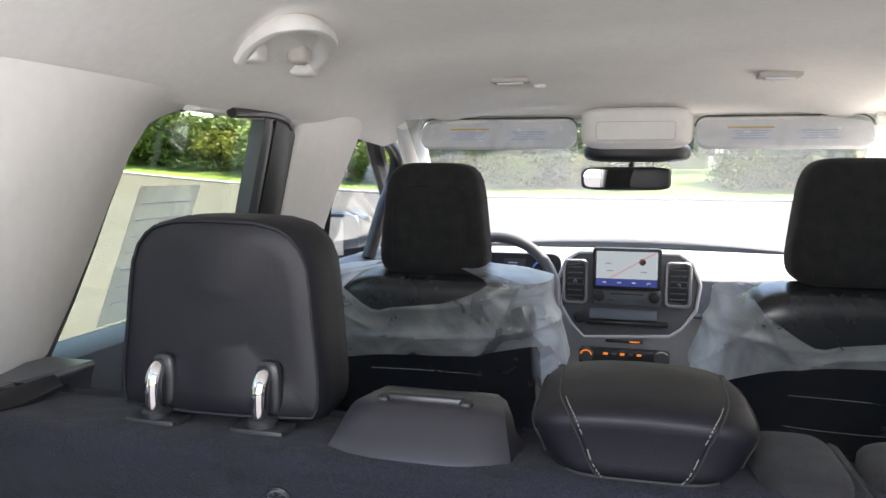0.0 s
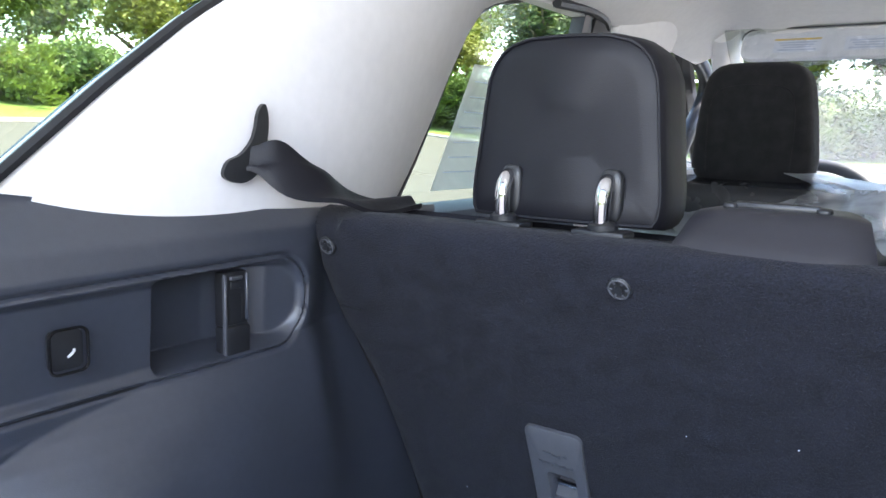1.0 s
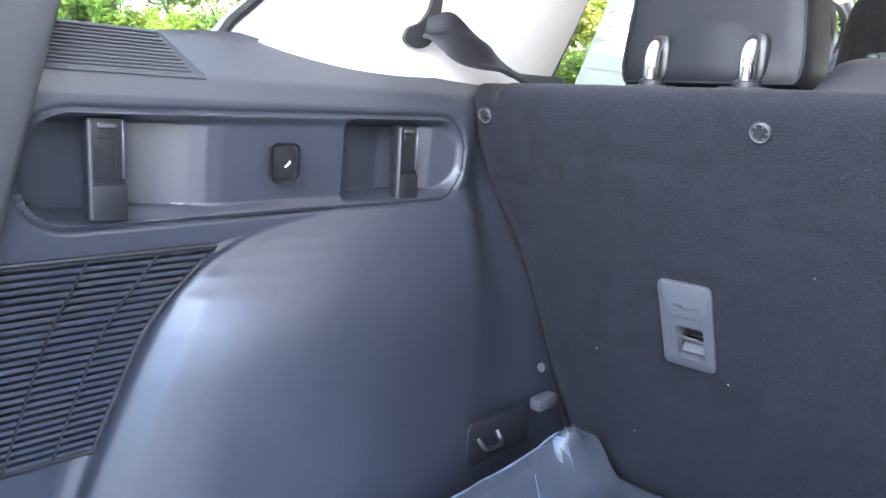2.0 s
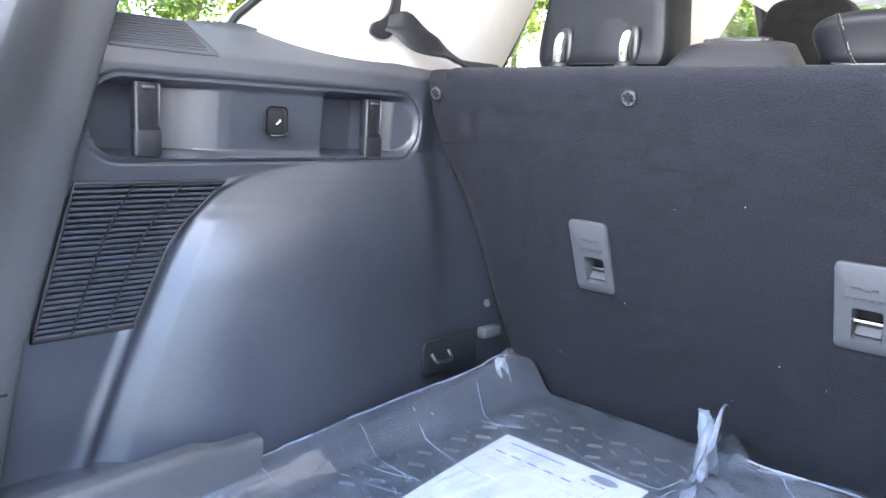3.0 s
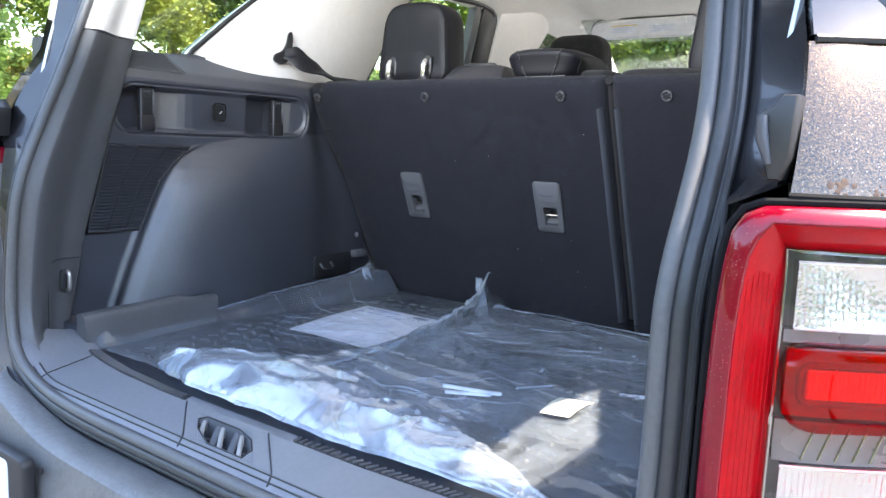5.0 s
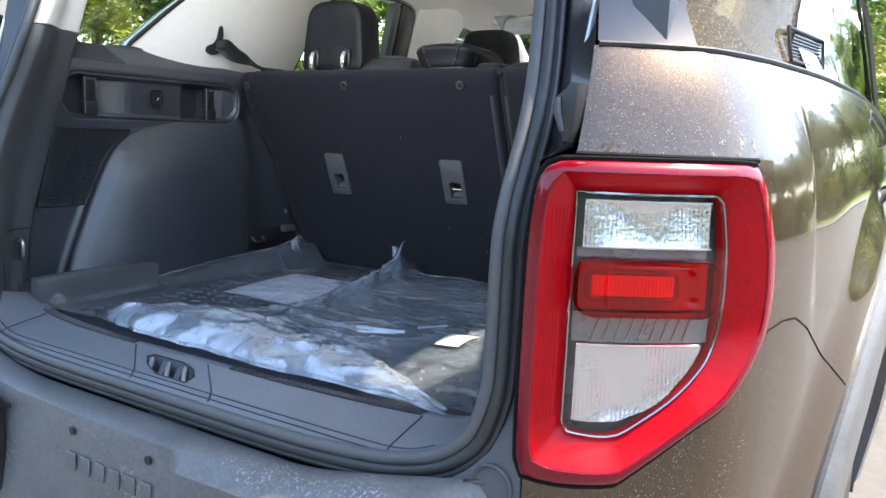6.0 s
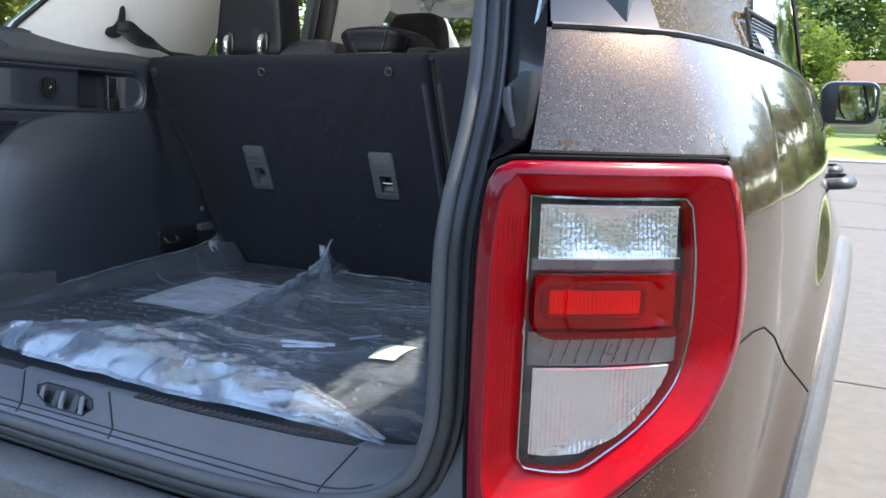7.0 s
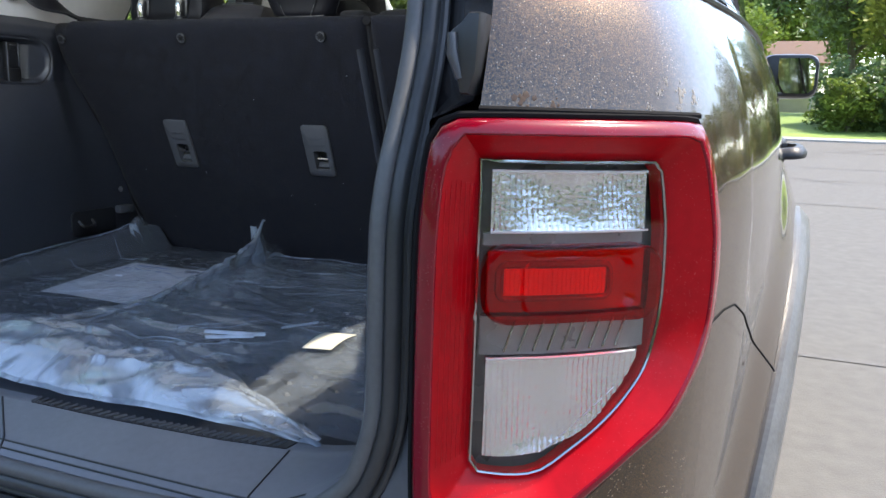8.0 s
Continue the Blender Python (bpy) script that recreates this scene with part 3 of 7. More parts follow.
KINDS = [tree(9.5, 3.6, 5200, 0.16, M_LEAVES[0], 1), tree(11.0, 4.2, 5600, 0.17, M_LEAVES[1], 2), tree(8.0, 3.2, 4800, 0.15, M_LEAVES[2], 3), tree(10.0, 3.4, 5200, 0.16, M_LEAVES[0], 4)]
BUSHES = [shrub(3.0, 2.2, 3600, 0.12, M_LEAVES[0], 11, "dense green shrub on the grass bank"), shrub(2.2, 1.9, 3000, 0.11, M_LEAVES[2], 12, "yellow-green shrub on the grass bank"), shrub(3.6, 2.4, 3800, 0.13, M_LEAVES[1], 13, "tall dark green shrub on the grass bank"), shrub(2.4, 1.5, 2600, 0.10, M_LEAVES[3], 14, "reddish shrub on the grass bank")]
rng = random.Random(77)


def edge_point(a, out):
    """A point that lies out metres beyond the lot's edge in direction a."""
    dx, dy = math.sin(a), math.cos(a)
    t = min((LOT[1] if dx > 0 else LOT[0]) / dx if abs(dx) > 1e-6 else 1e9, (LOT[3] if dy > 0 else LOT[2]) / dy if abs(dy) > 1e-6 else 1e9)
    return dx * (t + out), dy * (t + out)


used = set()


def plant(kind, x, y, k):
    m = Matrix.Translation((x, y, rise(x, y) - 0.05)) @ Matrix.Rotation(rng.uniform(0, 6.28), 4, "Z")
    if kind.name in used:
        ob = copy_thing(kind, m)
    else:
        used.add(kind.name)
        ob = kind
        ob.matrix_basis = m
    ob.scale = (k, k, k * rng.uniform(0.9, 1.15))


def house_gap(x, y):
    return y > 30 and 0.0 < x < 5.5


for row, (count, near, far, size) in enumerate(((64, 9, 13, 1.0), (60, 15, 21, 1.25))):
    for i in range(count):
        a = 2 * math.pi * (i + 0.5 * row + rng.uniform(-0.25, 0.25)) / count
        x, y = edge_point(a, rng.uniform(near, far))
        if house_gap(x, y):
            if row == 0 and i % 2:
                continue
            y += 16 if row == 0 else 26
        plant(KINDS[(i * 7 + row) % 4], x, y, size * rng.uniform(0.85, 1.15))
for row, (count, near, far) in enumerate(((120, 4.5, 6.0), (110, 6.5, 8.5))):
    for i in range(count):
        a = 2 * math.pi * (i + rng.uniform(-0.3, 0.3)) / count
        x, y = edge_point(a, rng.uniform(near, far))
        if house_gap(x, y) and (i + row) % 3:
            continue
        kind = BUSHES[3] if row == 0 and i in (88, 96, 104) else BUSHES[(i * 5 + row) % 3]
        plant(kind, x, y, rng.uniform(0.8, 1.25))

for k in range(7):
    plant(KINDS[k % 4], -4 + k * 3.4, 76 + 3 * (k % 3), 1.35)

# small house and fence beyond the trees
M_WALL = material("house_wall", (0.42, 0.38, 0.28), 0.85, vary=0.15, scale=2)
M_ROOF = material("house_roof", (0.13, 0.075, 0.052), 0.85, vary=0.25, scale=4, bump=0.4, bump_scale=20)
hz = rise(4, 60)
house = thing("house", "low tan house with a brown shingle roof", "house", (1.6, 62, hz))
part("wall", rbox((8, 8, 3.4), (1.6, 62, hz + 1.6), 0.02, 1), M_WALL, house, smooth=False)
rf = moved(prism([(-4.8, 0), (4.8, 0), (0, 1.9)], 9.4), Matrix.Translation((6.3, 62, hz + 3.3)) @ Matrix.Rotation(radians(90), 4, "Z"))
part("roof", rf, M_ROOF, house, smooth=False)
for x in (-0.8, 1.6, 4.0):
    wd = part("window", rbox((1.2, 0.08, 1.2), (x, 57.98, hz + 1.7), 0.01, 1), M_CONCRETE, house)
    part("pane", rbox((1.0, 0.04, 1.0), (x, 57.93, hz + 1.7), 0), M_DARKPANE, wd)
fence = thing("fence", "weathered pale picket fence on the grass", "fence", (6, 46, rise(6, 46)))
for k in range(13):
    x = 4.4 + k * 0.28
    part("picket", rbox((0.10, 0.03, 1.3), (x, 46, rise(x, 46) + 0.62), 0.01, 1), M_CONCRETE, fence)
for h in (0.35, 1.0):
    part("rail", tube([(4.3, 46.03, rise(4.4, 46) + h), (7.9, 46.03, rise(7.9, 46) + h)], 0.04, 4), M_CONCRETE, fence)

# ---- the car ----
car = thing("car", "dark taupe metallic sport utility car with its tailgate open", "car", (0, 1.8, 0))


def lamp_right(z):
    return lerp(z, [(0.770, 0.125), (0.775, 0.135), (0.80, 0.165), (0.835, 0.218), (0.88, 0.276), (0.94, 0.321), (0.99, 0.325), (1.06, 0.315), (1.115, 0.301), (1.132, 0.286)])


def lamp_low(s):
    return lerp(s, [(0.02, 0.768), (0.125, 0.770), (0.165, 0.80), (0.218, 0.835), (0.276, 0.88), (0.321, 0.94)])


SC, ZC, RA = s_at(0.64), 0.40, 0.575     # wheel arch
SF = s_at(3.2)


def body_low(s):
    z = 0.40
    for c in (SC, SF):
        d = RA ** 2 - (s - c) ** 2
        if d > 0:
            z = max(z, ZC + math.sqrt(d))
    return z


BELT = 1.258


def car_side(sgn):
    side = "right" if sgn > 0 else "left"
    q = patch(steps(1.138, BELT, 16), lambda z: 0.067 + (z - 1.138) * 0.12, lambda z: 0.335, 44, 0, 0.015, sgn)
    q = join(q, patch(steps(0.94, 1.138, 10), lambda z: lamp_right(z) + 0.003, lambda z: 0.335, 2, 0, 0.015, sgn))
    q = join(q, column(steps(0.03, 0.335, 16), lambda s: 0.64, lambda s: lamp_low(s) - 0.004, 6, 0, 0.015, sgn))
    q = join(q, column(steps(0.335, 0.60, 36) + steps(0.62, 1.20, 29), lambda s: max(0.64, body_low(s)), lambda s: BELT, 60, 0, 0.015, sgn))
    part("quarter_panel", q, M_PAINT, car, "dusty dark taupe metallic panel")
    part("bumper_corner", column(steps(0.03, 0.56, 20), lambda s: 0.42, lambda s: 0.636, 6, 0.006, 0.02, sgn), M_BUMPER, car, "rough grey plastic")
    part("panel_edge", tube([skin(s, 1.1365, -0.001, sgn) for s in steps(0.066, 0.303, 30)], 0.0032, 6), M_GAP, car)
    part("panel_gap", tube([skin(s, lerp(s, [(0.331, 0.938), (0.37, 0.946), (0.405, 0.945), (0.45, 0.925), (0.50, 0.893), (0.55, 0.858), (0.595, 0.822)]), -0.0002, sgn) for s in steps(0.331, 0.595, 60)], 0.0014, 6), M_GAP, car)
    for a, b in ((1.205, 2.03), (2.037, 3.0)):
        d = part("door", column(steps(a, b, 24), lambda s: max(0.42, body_low(s)), lambda s: BELT, 16, 0, 0.02, sgn), M_PAINT, car, "dark taupe metallic door")
        hs = a + (0.13 if a < 2 else 0.14)
        grip = curve([skin(hs, 1.066, 0.0, sgn), skin(hs + 0.01, 1.07, 0.035, sgn), skin(hs + 0.10, 1.074, 0.045, sgn), skin(hs + 0.19, 1.072, 0.035, sgn), skin(hs + 0.20, 1.07, 0.0, sgn)], 6)
        part("door_handle", tube(grip, 0.016, 10, flat=0.55), M_TRIM_B, d, "dark door handle")
    part("fender", column(steps(3.007, 4.15, 24), lambda s: max(0.42, body_low(s)), lambda s: 1.20, 12, 0, 0.02, sgn), M_PAINT, car)
    for c in (SC, SF):
        ang = steps(-0.12, math.pi + 0.12, 30)
        f = lambda o: (lambda a, k: skin(c + (0.440 + 0.148 * k) * math.cos(a), ZC + (0.440 + 0.148 * k) * math.sin(a), o - 0.010 * (1 - k) ** 3 - 0.012 * max(0, k - 0.88) / 0.12, sgn))
        part("wheel_arch_cladding", slab(f(0.018), f(-0.02), ang, [0, 0.1, 0.25, 0.5, 0.75, 0.88, 0.95, 1.0]), M_BUMPER, car, "grey plastic cladding")
        wx = 0.83 * sgn
        wy = 0.64 if c == SC else 3.2
        tyre = lathe([(0.235, -0.10), (0.31, -0.112), (0.345, -0.105), (0.36, -0.085), (0.362, 0), (0.36, 0.085), (0.345, 0.105), (0.31, 0.112), (0.235, 0.10)], 40, (wx, wy, 0.362), "x")
        w = part("wheel", lathe([(0.05, -0.06), (0.236, -0.09), (0.238, 0.09), (0.22, 0.085), (0.19, 0.05), (0.05, 0.06)], 40, (wx, wy, 0.362), "x"), M_STEEL, car, "dark alloy wheel")
        part("tyre", tyre, M_RUBBER, w)
        part("wheel_housing", lathe([(0.47, -0.12), (0.47, 0.09), (0.445, 0.09), (0.445, -0.12)], 32, (0.78 * sgn, wy, 0.40), "x"), M_RUBBER, car)
    part("sill_cladding", column(steps(1.60, 2.82, 10), lambda s: 0.26, lambda s: 0.425, 4, 0.012, 0.04, sgn), M_BUMPER, car)

    # greenhouse
    YL = [(1.26, 0.17), (1.31, 0.20), (1.352, 0.234), (1.438, 0.336), (1.508, 0.426), (1.573, 0.528), (1.60, 0.55), (1.70, 0.60)]
    YR = [(1.26, 0.83), (1.351, 0.890), (1.418, 0.934), (1.499, 0.980), (1.568, 1.028), (1.614, 1.075), (1.638, 1.135), (1.648, 1.185), (1.70, 1.30)]
    zs = steps(1.264, 1.70, 10)
    dp = patch(zs, lambda z: 0.088 + (z - 1.26) * 0.03, lambda z: 0.235, 6, 0.0, 0.05, sgn)
    part("rear_pillar", dp, M_GLOSSBLACK, car, "gloss black rear pillar")
    part("quarter_window", patch(zs, lambda z: 0.236, lambda z: s_at(lerp(z, YL) + 0.03), 8, -0.004, 0.004, sgn), M_TINT_DUST if sgn > 0 else M_TINT, car, "tinted glass").visible_shadow = False
    cp = patch(zs, lambda z: s_at(lerp(z, YL) + 0.03), lambda z: s_at(lerp(z, YR) - 0.02), 8, 0.0, 0.03, sgn)
    c_post = part("centre_pillar", cp, M_GLOSSBLACK, car, "gloss black pillar panel")
    for k in range(7):
        z = 1.282 + k * 0.0055
        part("louvre", tube([skin(0.54 + k * 0.008, z, 0.003, sgn), skin(0.72 + k * 0.008, z + 0.006, 0.003, sgn)], 0.0018, 6), M_RUBBER, c_post)
    lv = [skin(s, z, 0.003, sgn) for s, z in ((0.52, 1.272), (0.71, 1.276), (0.79, 1.33), (0.57, 1.324))]
    part("louvre_frame", tube(lv, 0.003, 6, True), M_TRIM_B, c_post)
    part("door_window", patch(zs, lambda z: s_at(lerp(z, YR) - 0.02), lambda z: s_at(1.62), 8, -0.006, 0.004, sgn), M_TINT, car, "tinted glass")
    part("middle_pillar", patch(zs, lambda z: s_at(1.62), lambda z: s_at(1.76), 4, 0.0, 0.04, sgn), M_GLOSSBLACK, car)
    part("front_door_window", patch(zs, lambda z: s_at(1.76), lambda z: s_at(2.72 - (z - 1.26) * 1.35), 8, -0.006, 0.004, sgn), M_GLASS, car, "clear glass")
    fp = [skin(s_at(2.74 - (z - 1.26) * 1.35), z, -0.01, sgn) for z in zs]
    part("front_pillar", tube(fp, 0.028, 8), M_RUBBER, car)
    part("window_trim", tube([skin(s, BELT + 0.002, 0.001, sgn) for s in steps(0.09, 3.0, 50)], 0.0035, 6), M_RUBBER, car)
    part("roof_rail_panel", patch(steps(1.70, 1.83, 5), lambda z: 0.10, lambda z: s_at(2.15), 24, 0.0, 0.03, sgn), M_PAINT, car)

    # door mirror
    mx, my, mz = 1.022 * sgn, 2.50, 1.309
    shell = moved(cushion(0.212, 0.15, 0.172, 0.42), Matrix.Translation((mx, my + 0.055, mz)))
    mir = part("door_mirror", shell, M_MIRROR_SHELL, car, "dark door mirror shell")
    bez = prism(round_rect(0.200, 0.160, 0.040), 0.02, 0.006)
    part("mirror_frame", moved(bez, Matrix.Translation((mx, my - 0.02, mz))), M_RUBBER, mir)
    gl = prism(round_rect(0.176, 0.134, 0.030), 0.004)
    part("mirror_glass", moved(gl, Matrix.Translation((mx, my - 0.0245, mz)) @ Matrix.Rotation(radians(-6 * sgn), 4, "Z")), M_MIRROR, mir, "mirror glass")
    part("mirror_arm", tube(curve([(0.83 * sgn, my + 0.16, 1.27), (0.90 * sgn, my + 0.09, 1.245), (1.0 * sgn, my + 0.05, 1.25)], 5), 0.022, 8), M_RUBBER, mir)

    # tail lamp
    lamp = part("tail_lamp", column(steps(0.024, 0.325, 20), lambda s: lamp_low(s) + 0.004, lambda s: min(1.125, lamp_top(s)), 14, -0.035, 0.03, sgn), M_LAMPBACK, car, "red and clear tail lamp")
    N = 40
    outer, inner = lamp_outline(N), glass_outline(N)
    n = len(outer)

    def surround(name, prof, mat, label):
        v = [skin(a[0] + (b[0] - a[0]) * k, a[1] + (b[1] - a[1]) * k, off, sgn) for k, off in prof for a, b in zip(outer, inner)]
        f = [(j * n + i, j * n + (i + 1) % n, (j + 1) * n + (i + 1) % n, (j + 1) * n + i) for j in range(len(prof) - 1) for i in range(n)]
        part(name, bm_from(v, f), mat, lamp, label)
    surround("red_surround", [(0.0, -0.03), (0.0, 0.002), (0.03, 0.007), (0.12, 0.011), (0.33, 0.0135), (0.36, 0.0132), (0.38, 0.0118), (0.39, 0.0)], M_RED, "glossy dark red lens surround")
    # bevel in a brighter red than the surround, painting the light coming through it
    surround("inner_bevel", [(0.38, 0.0), (0.385, 0.0112), (0.94, -0.0165), (0.955, -0.0175), (1.0, -0.020), (1.0, -0.03)], M_RED_BEVEL, "red inner bevel, painted brighter as if lit through")
    c = (sum(p[0] for p in inner) / n, sum(p[1] for p in inner) / n)
    pane = lambda o: [skin(c[0] + (p[0] - c[0]) * k, c[1] + (p[1] - c[1]) * k, o, sgn) for k in (1.0, 0.66, 0.33, 0.02) for p in inner]
    pf = [(j * n + i, j * n + (i + 1) % n, (j + 1) * n + (i + 1) % n, (j + 1) * n + i) for j in range(3) for i in range(n)] + [tuple(range(3 * n, 4 * n))]
    part("outer_glass", bm_from(pane(-0.0135), pf), M_LENS_SMOKE, lamp, "clear outer lens")
    part("lamp_edge", tube([skin(a, b, -0.014, sgn) for a, b in inner], 0.0016, 6, True), M_CHROME_DARK, lamp)
    for k in range(7):
        u = 0.46 + 0.07 * k
        part("lens_rib", tube([skin(0.021 + 0.049 * u, z, 0.0119 - 0.0492 * (u - 0.39), sgn) for z in steps(0.845 - 0.02 * (1 - u), 1.075 + 0.012 * (1 - u), 6)], 0.0004, 4), M_RED_BEVEL, lamp)

    def cell(name, zs_, l, r, mat, off, dep, label=""):
        return part(name, patch(zs_, l, r, 12, off, dep, sgn), mat, lamp, label)
    def facets(name, z0, z1, right, label):
        def flute(ss, zz, u):
            """Fine upright flutes crossed by faint steps, deeper towards the ends."""
            i, j = math.floor(ss * 560 / math.pi), math.floor(zz * 620 / math.pi)
            a = ss * 560 / math.pi - i - 0.5
            k = 0.45 + 0.9 * abs(u - 0.5)
            return k * (0.0015 * abs(math.sin(ss * 560)) + 0.00010 * abs(math.sin(zz * 620)) + 0.0003 * a * math.sin(i * 12.9 + j * 78.2)) + 0.0024 * math.sin(ss * 75 + zz * 30)
        dish = lambda u, v: -0.003 * (1 - (2 * u - 1) ** 2) * (1 - (2 * v - 1) ** 4)
        f = lambda o: (lambda u, v: (lambda ss, zz: skin(ss, zz, o + flute(ss, zz, u) + dish(u, v), sgn))(0.082 + (right(z0 + (z1 - z0) * v) - 0.082) * u, z0 + (z1 - z0) * v))
        return part(name, slab(f(-0.020), lambda u, v: skin(0.082 + (right(z0 + (z1 - z0) * v) - 0.082) * u, z0 + (z1 - z0) * v, -0.038, sgn), steps(0, 1, 240 if sgn > 0 else 40), steps(0, 1, 100 if sgn > 0 else 16)), M_REFLECTOR, lamp, label)
    facets("upper_reflector", 1.036, 1.087, lambda z: 0.238, "clear fluted reversing lamp")
    facets("lower_reflector", 0.836, 0.926, lambda z: lerp(z, [(0.836, 0.140), (0.85, 0.170), (0.87, 0.200), (0.89, 0.219), (0.91, 0.230), (0.926, 0.235)]), "clear fluted indicator lamp")
    for z0, z1, s1 in ((1.036, 1.087, 0.238), (0.926, 0.926, 0.232)):
        for z in sorted({z0, z1}):
            part("reflector_edge", tube([skin(s_, z, -0.017, sgn) for s_ in steps(0.082, s1, 10)], 0.0011, 6), M_LENS_FLUTE, lamp)
    for k in range(6):
        s_ = 0.142 + k * 0.0115
        part("print_bar", tube([skin(s_, 0.8435 + (s_ - 0.142) * 0.80, -0.0125, sgn), skin(s_ + 0.0075, 0.8435 + (s_ + 0.0075 - 0.142) * 0.80, -0.0125, sgn)], 0.0005, 4), M_INK, lamp)
    cell("divider", steps(0.928, 0.962, 3), lambda z: 0.075, lambda z: 0.246, M_LAMPGREY, -0.022, 0.01)
    for k in range(9):
        s = 0.10 + k * 0.014
        part("divider_rib", tube([skin(s, 0.931, -0.0215, sgn), skin(s + 0.010, 0.959, -0.0215, sgn)], 0.0012, 6), M_CHROME_DARK, lamp)
    cell("divider", steps(1.024, 1.034, 2), lambda z: 0.075, lambda z: 0.236, M_LAMPGREY, -0.022, 0.01)
    zc, sc_ = 0.9925, 0.1600
    rr = round_rect(0.172, 0.066, 0.024, 6)
    ring = lambda k, o: [skin(sc_ + x * k, zc + z * (0.35 + 0.65 * k if k < 1 else 1), o, sgn) for x, z in rr]
    m_ = len(rr)
    rv = ring(1.0, -0.03) + ring(1.0, -0.004) + ring(0.94, 0.001) + ring(0.62, 0.001) + ring(0.56, -0.006) + ring(0.05, -0.006)
    rf = [(j * m_ + i, j * m_ + (i + 1) % m_, (j + 1) * m_ + (i + 1) % m_, (j + 1) * m_ + i) for j in range(5) for i in range(m_)] + [tuple(range(5 * m_, 6 * m_))]
    part("brake_lens", bm_from(rv, rf), M_RED_CLEAR, lamp, "clear red brake lens")
    part("brake_reflector", column(steps(0.080, 0.240, 12), lambda s: 0.966, lambda s: 1.019, 4, -0.022, 0.008, sgn), M_RED_BEVEL, lamp)
    part("brake_light_bar", column(steps(0.095, 0.190, 12), lambda s: 0.983, lambda s: 1.006, 4, -0.012, 0.008, sgn), M_RED_B, lamp, "bright red light bar")
    for k in range(22):
        s_ = 0.097 + k * 0.0043
        part("light_bar_rib", tube([skin(s_, 0.984, -0.0115, sgn), skin(s_, 1.005, -0.0115, sgn)], 0.0012, 5), M_RED_B, lamp)
    part("light_bar_rim", tube([skin(0.1425 + a_, 0.9945 + b_, -0.0125, sgn) for a_, b_ in round_rect(0.105, 0.030, 0.008)], 0.003, 6, True), M_RED, lamp)
    part("lamp_gasket", tube([skin(a, b, 0.0, sgn) for a, b in lamp_outline(N, 0.003)], 0.003, 6, True), M_GAP, car)

    # flange between seal and outer panels, with the tailgate's bumper stop
    fl = lambda o: (lambda u, z: tuple(Vector(seal_at(z, sgn, o)).lerp(Vector(skin(lerp(z, [(0.74, 0.018), (1.13, 0.018), (1.14, 0.08), (1.72, 0.10)]), z, -0.012 - o, sgn)), u)))
    part("opening_flange", slab(fl(0.0), fl(0.012), [0, 0.3, 0.6, 0.85, 1.0], steps(0.745, 1.70, 40)), M_FLANGE, car, "black opening flange")
    wedge = prism([(0.640, 1.172), (0.636, 1.186), (0.637, 1.198), (0.645, 1.204), (0.652, 1.212), (0.662, 1.212), (0.660, 1.165), (0.654, 1.148), (0.646, 1.148)], 0.034, 0.004)
    wedge.transform(Matrix.Translation((0, -0.212, 0)))
    for v in wedge.verts:
        v.co.x *= sgn
    bmesh.ops.recalc_face_normals(wedge, faces=wedge.faces)
    stop = part("gate_stop", wedge, M_RUBBER, car, "black plastic tailgate stop")
    part("stop_roller", tube([(0.639 * sgn, -0.2125, 1.196), (0.640 * sgn, -0.2125, 1.180), (0.646 * sgn, -0.211, 1.160)], [0.004, 0.005, 0.003], 10), M_TRIM, stop)
    part("gutter", tube(curve([(0.632 * sgn, -0.135, 1.22), (0.637 * sgn, -0.10, 1.35), (0.63 * sgn, -0.04, 1.55), (0.61 * sgn, 0.0, 1.68)], 5), 0.004, 6), M_STEEL, car)


def lamp_top(s):
    return lerp(s, [(0.02, 1.118), (0.045, 1.130), (0.29, 1.132), (0.308, 1.115), (0.322, 1.06), (0.334, 0.98)])


def resample(pts, n):
    P = [Vector((a, b, 0)) for a, b in pts] + [Vector((*pts[0], 0))]
    L = [0]
    for a, b in zip(P, P[1:]):
        L.append(L[-1] + (b - a).length)
    out = []
    for i in range(n):
        d = L[-1] * i / n
        out.append((float(np.interp(d, L, [p.x for p in P])), float(np.interp(d, L, [p.y for p in P]))))
    return out


def ray_outline(pts, n, centre):
    """Points of an outline at even angles round a centre, so that two outlines pair up."""
    fine = resample(pts, 2000)
    ang = [math.atan2(b - centre[1], (a - centre[0])) for a, b in fine]
    out = []
    for i in range(n):
        t = -math.pi + 2 * math.pi * i / n
        k = min(range(len(fine)), key=lambda j: abs((ang[j] - t + math.pi) % (2 * math.pi) - math.pi))
        out.append(fine[k])
    return out


LAMP = [(0.022, 0.785), (0.034, 0.769), (0.125, 0.770), (0.145, 0.780), (0.165, 0.795), (0.218, 0.835), (0.255, 0.858), (0.280, 0.885), (0.305, 0.915), (0.320, 0.945), (0.325, 0.985), (0.322, 1.03), (0.315, 1.07), (0.305, 1.105), (0.297, 1.122), (0.284, 1.131), (0.17, 1.131), (0.050, 1.129), (0.034, 1.122), (0.026, 1.108), (0.021, 1.05), (0.020, 0.92)]
GLASS = [(0.070, 0.828), (0.075, 0.824), (0.130, 0.820), (0.165, 0.839), (0.198, 0.862), (0.225, 0.887), (0.245, 0.913), (0.257, 0.95), (0.261, 0.985), (0.259, 1.05), (0.254, 1.088), (0.247, 1.095), (0.15, 1.095), (0.076, 1.095), (0.071, 1.089), (0.070, 1.0), (0.070, 0.90)]
MID = (0.150, 0.965)
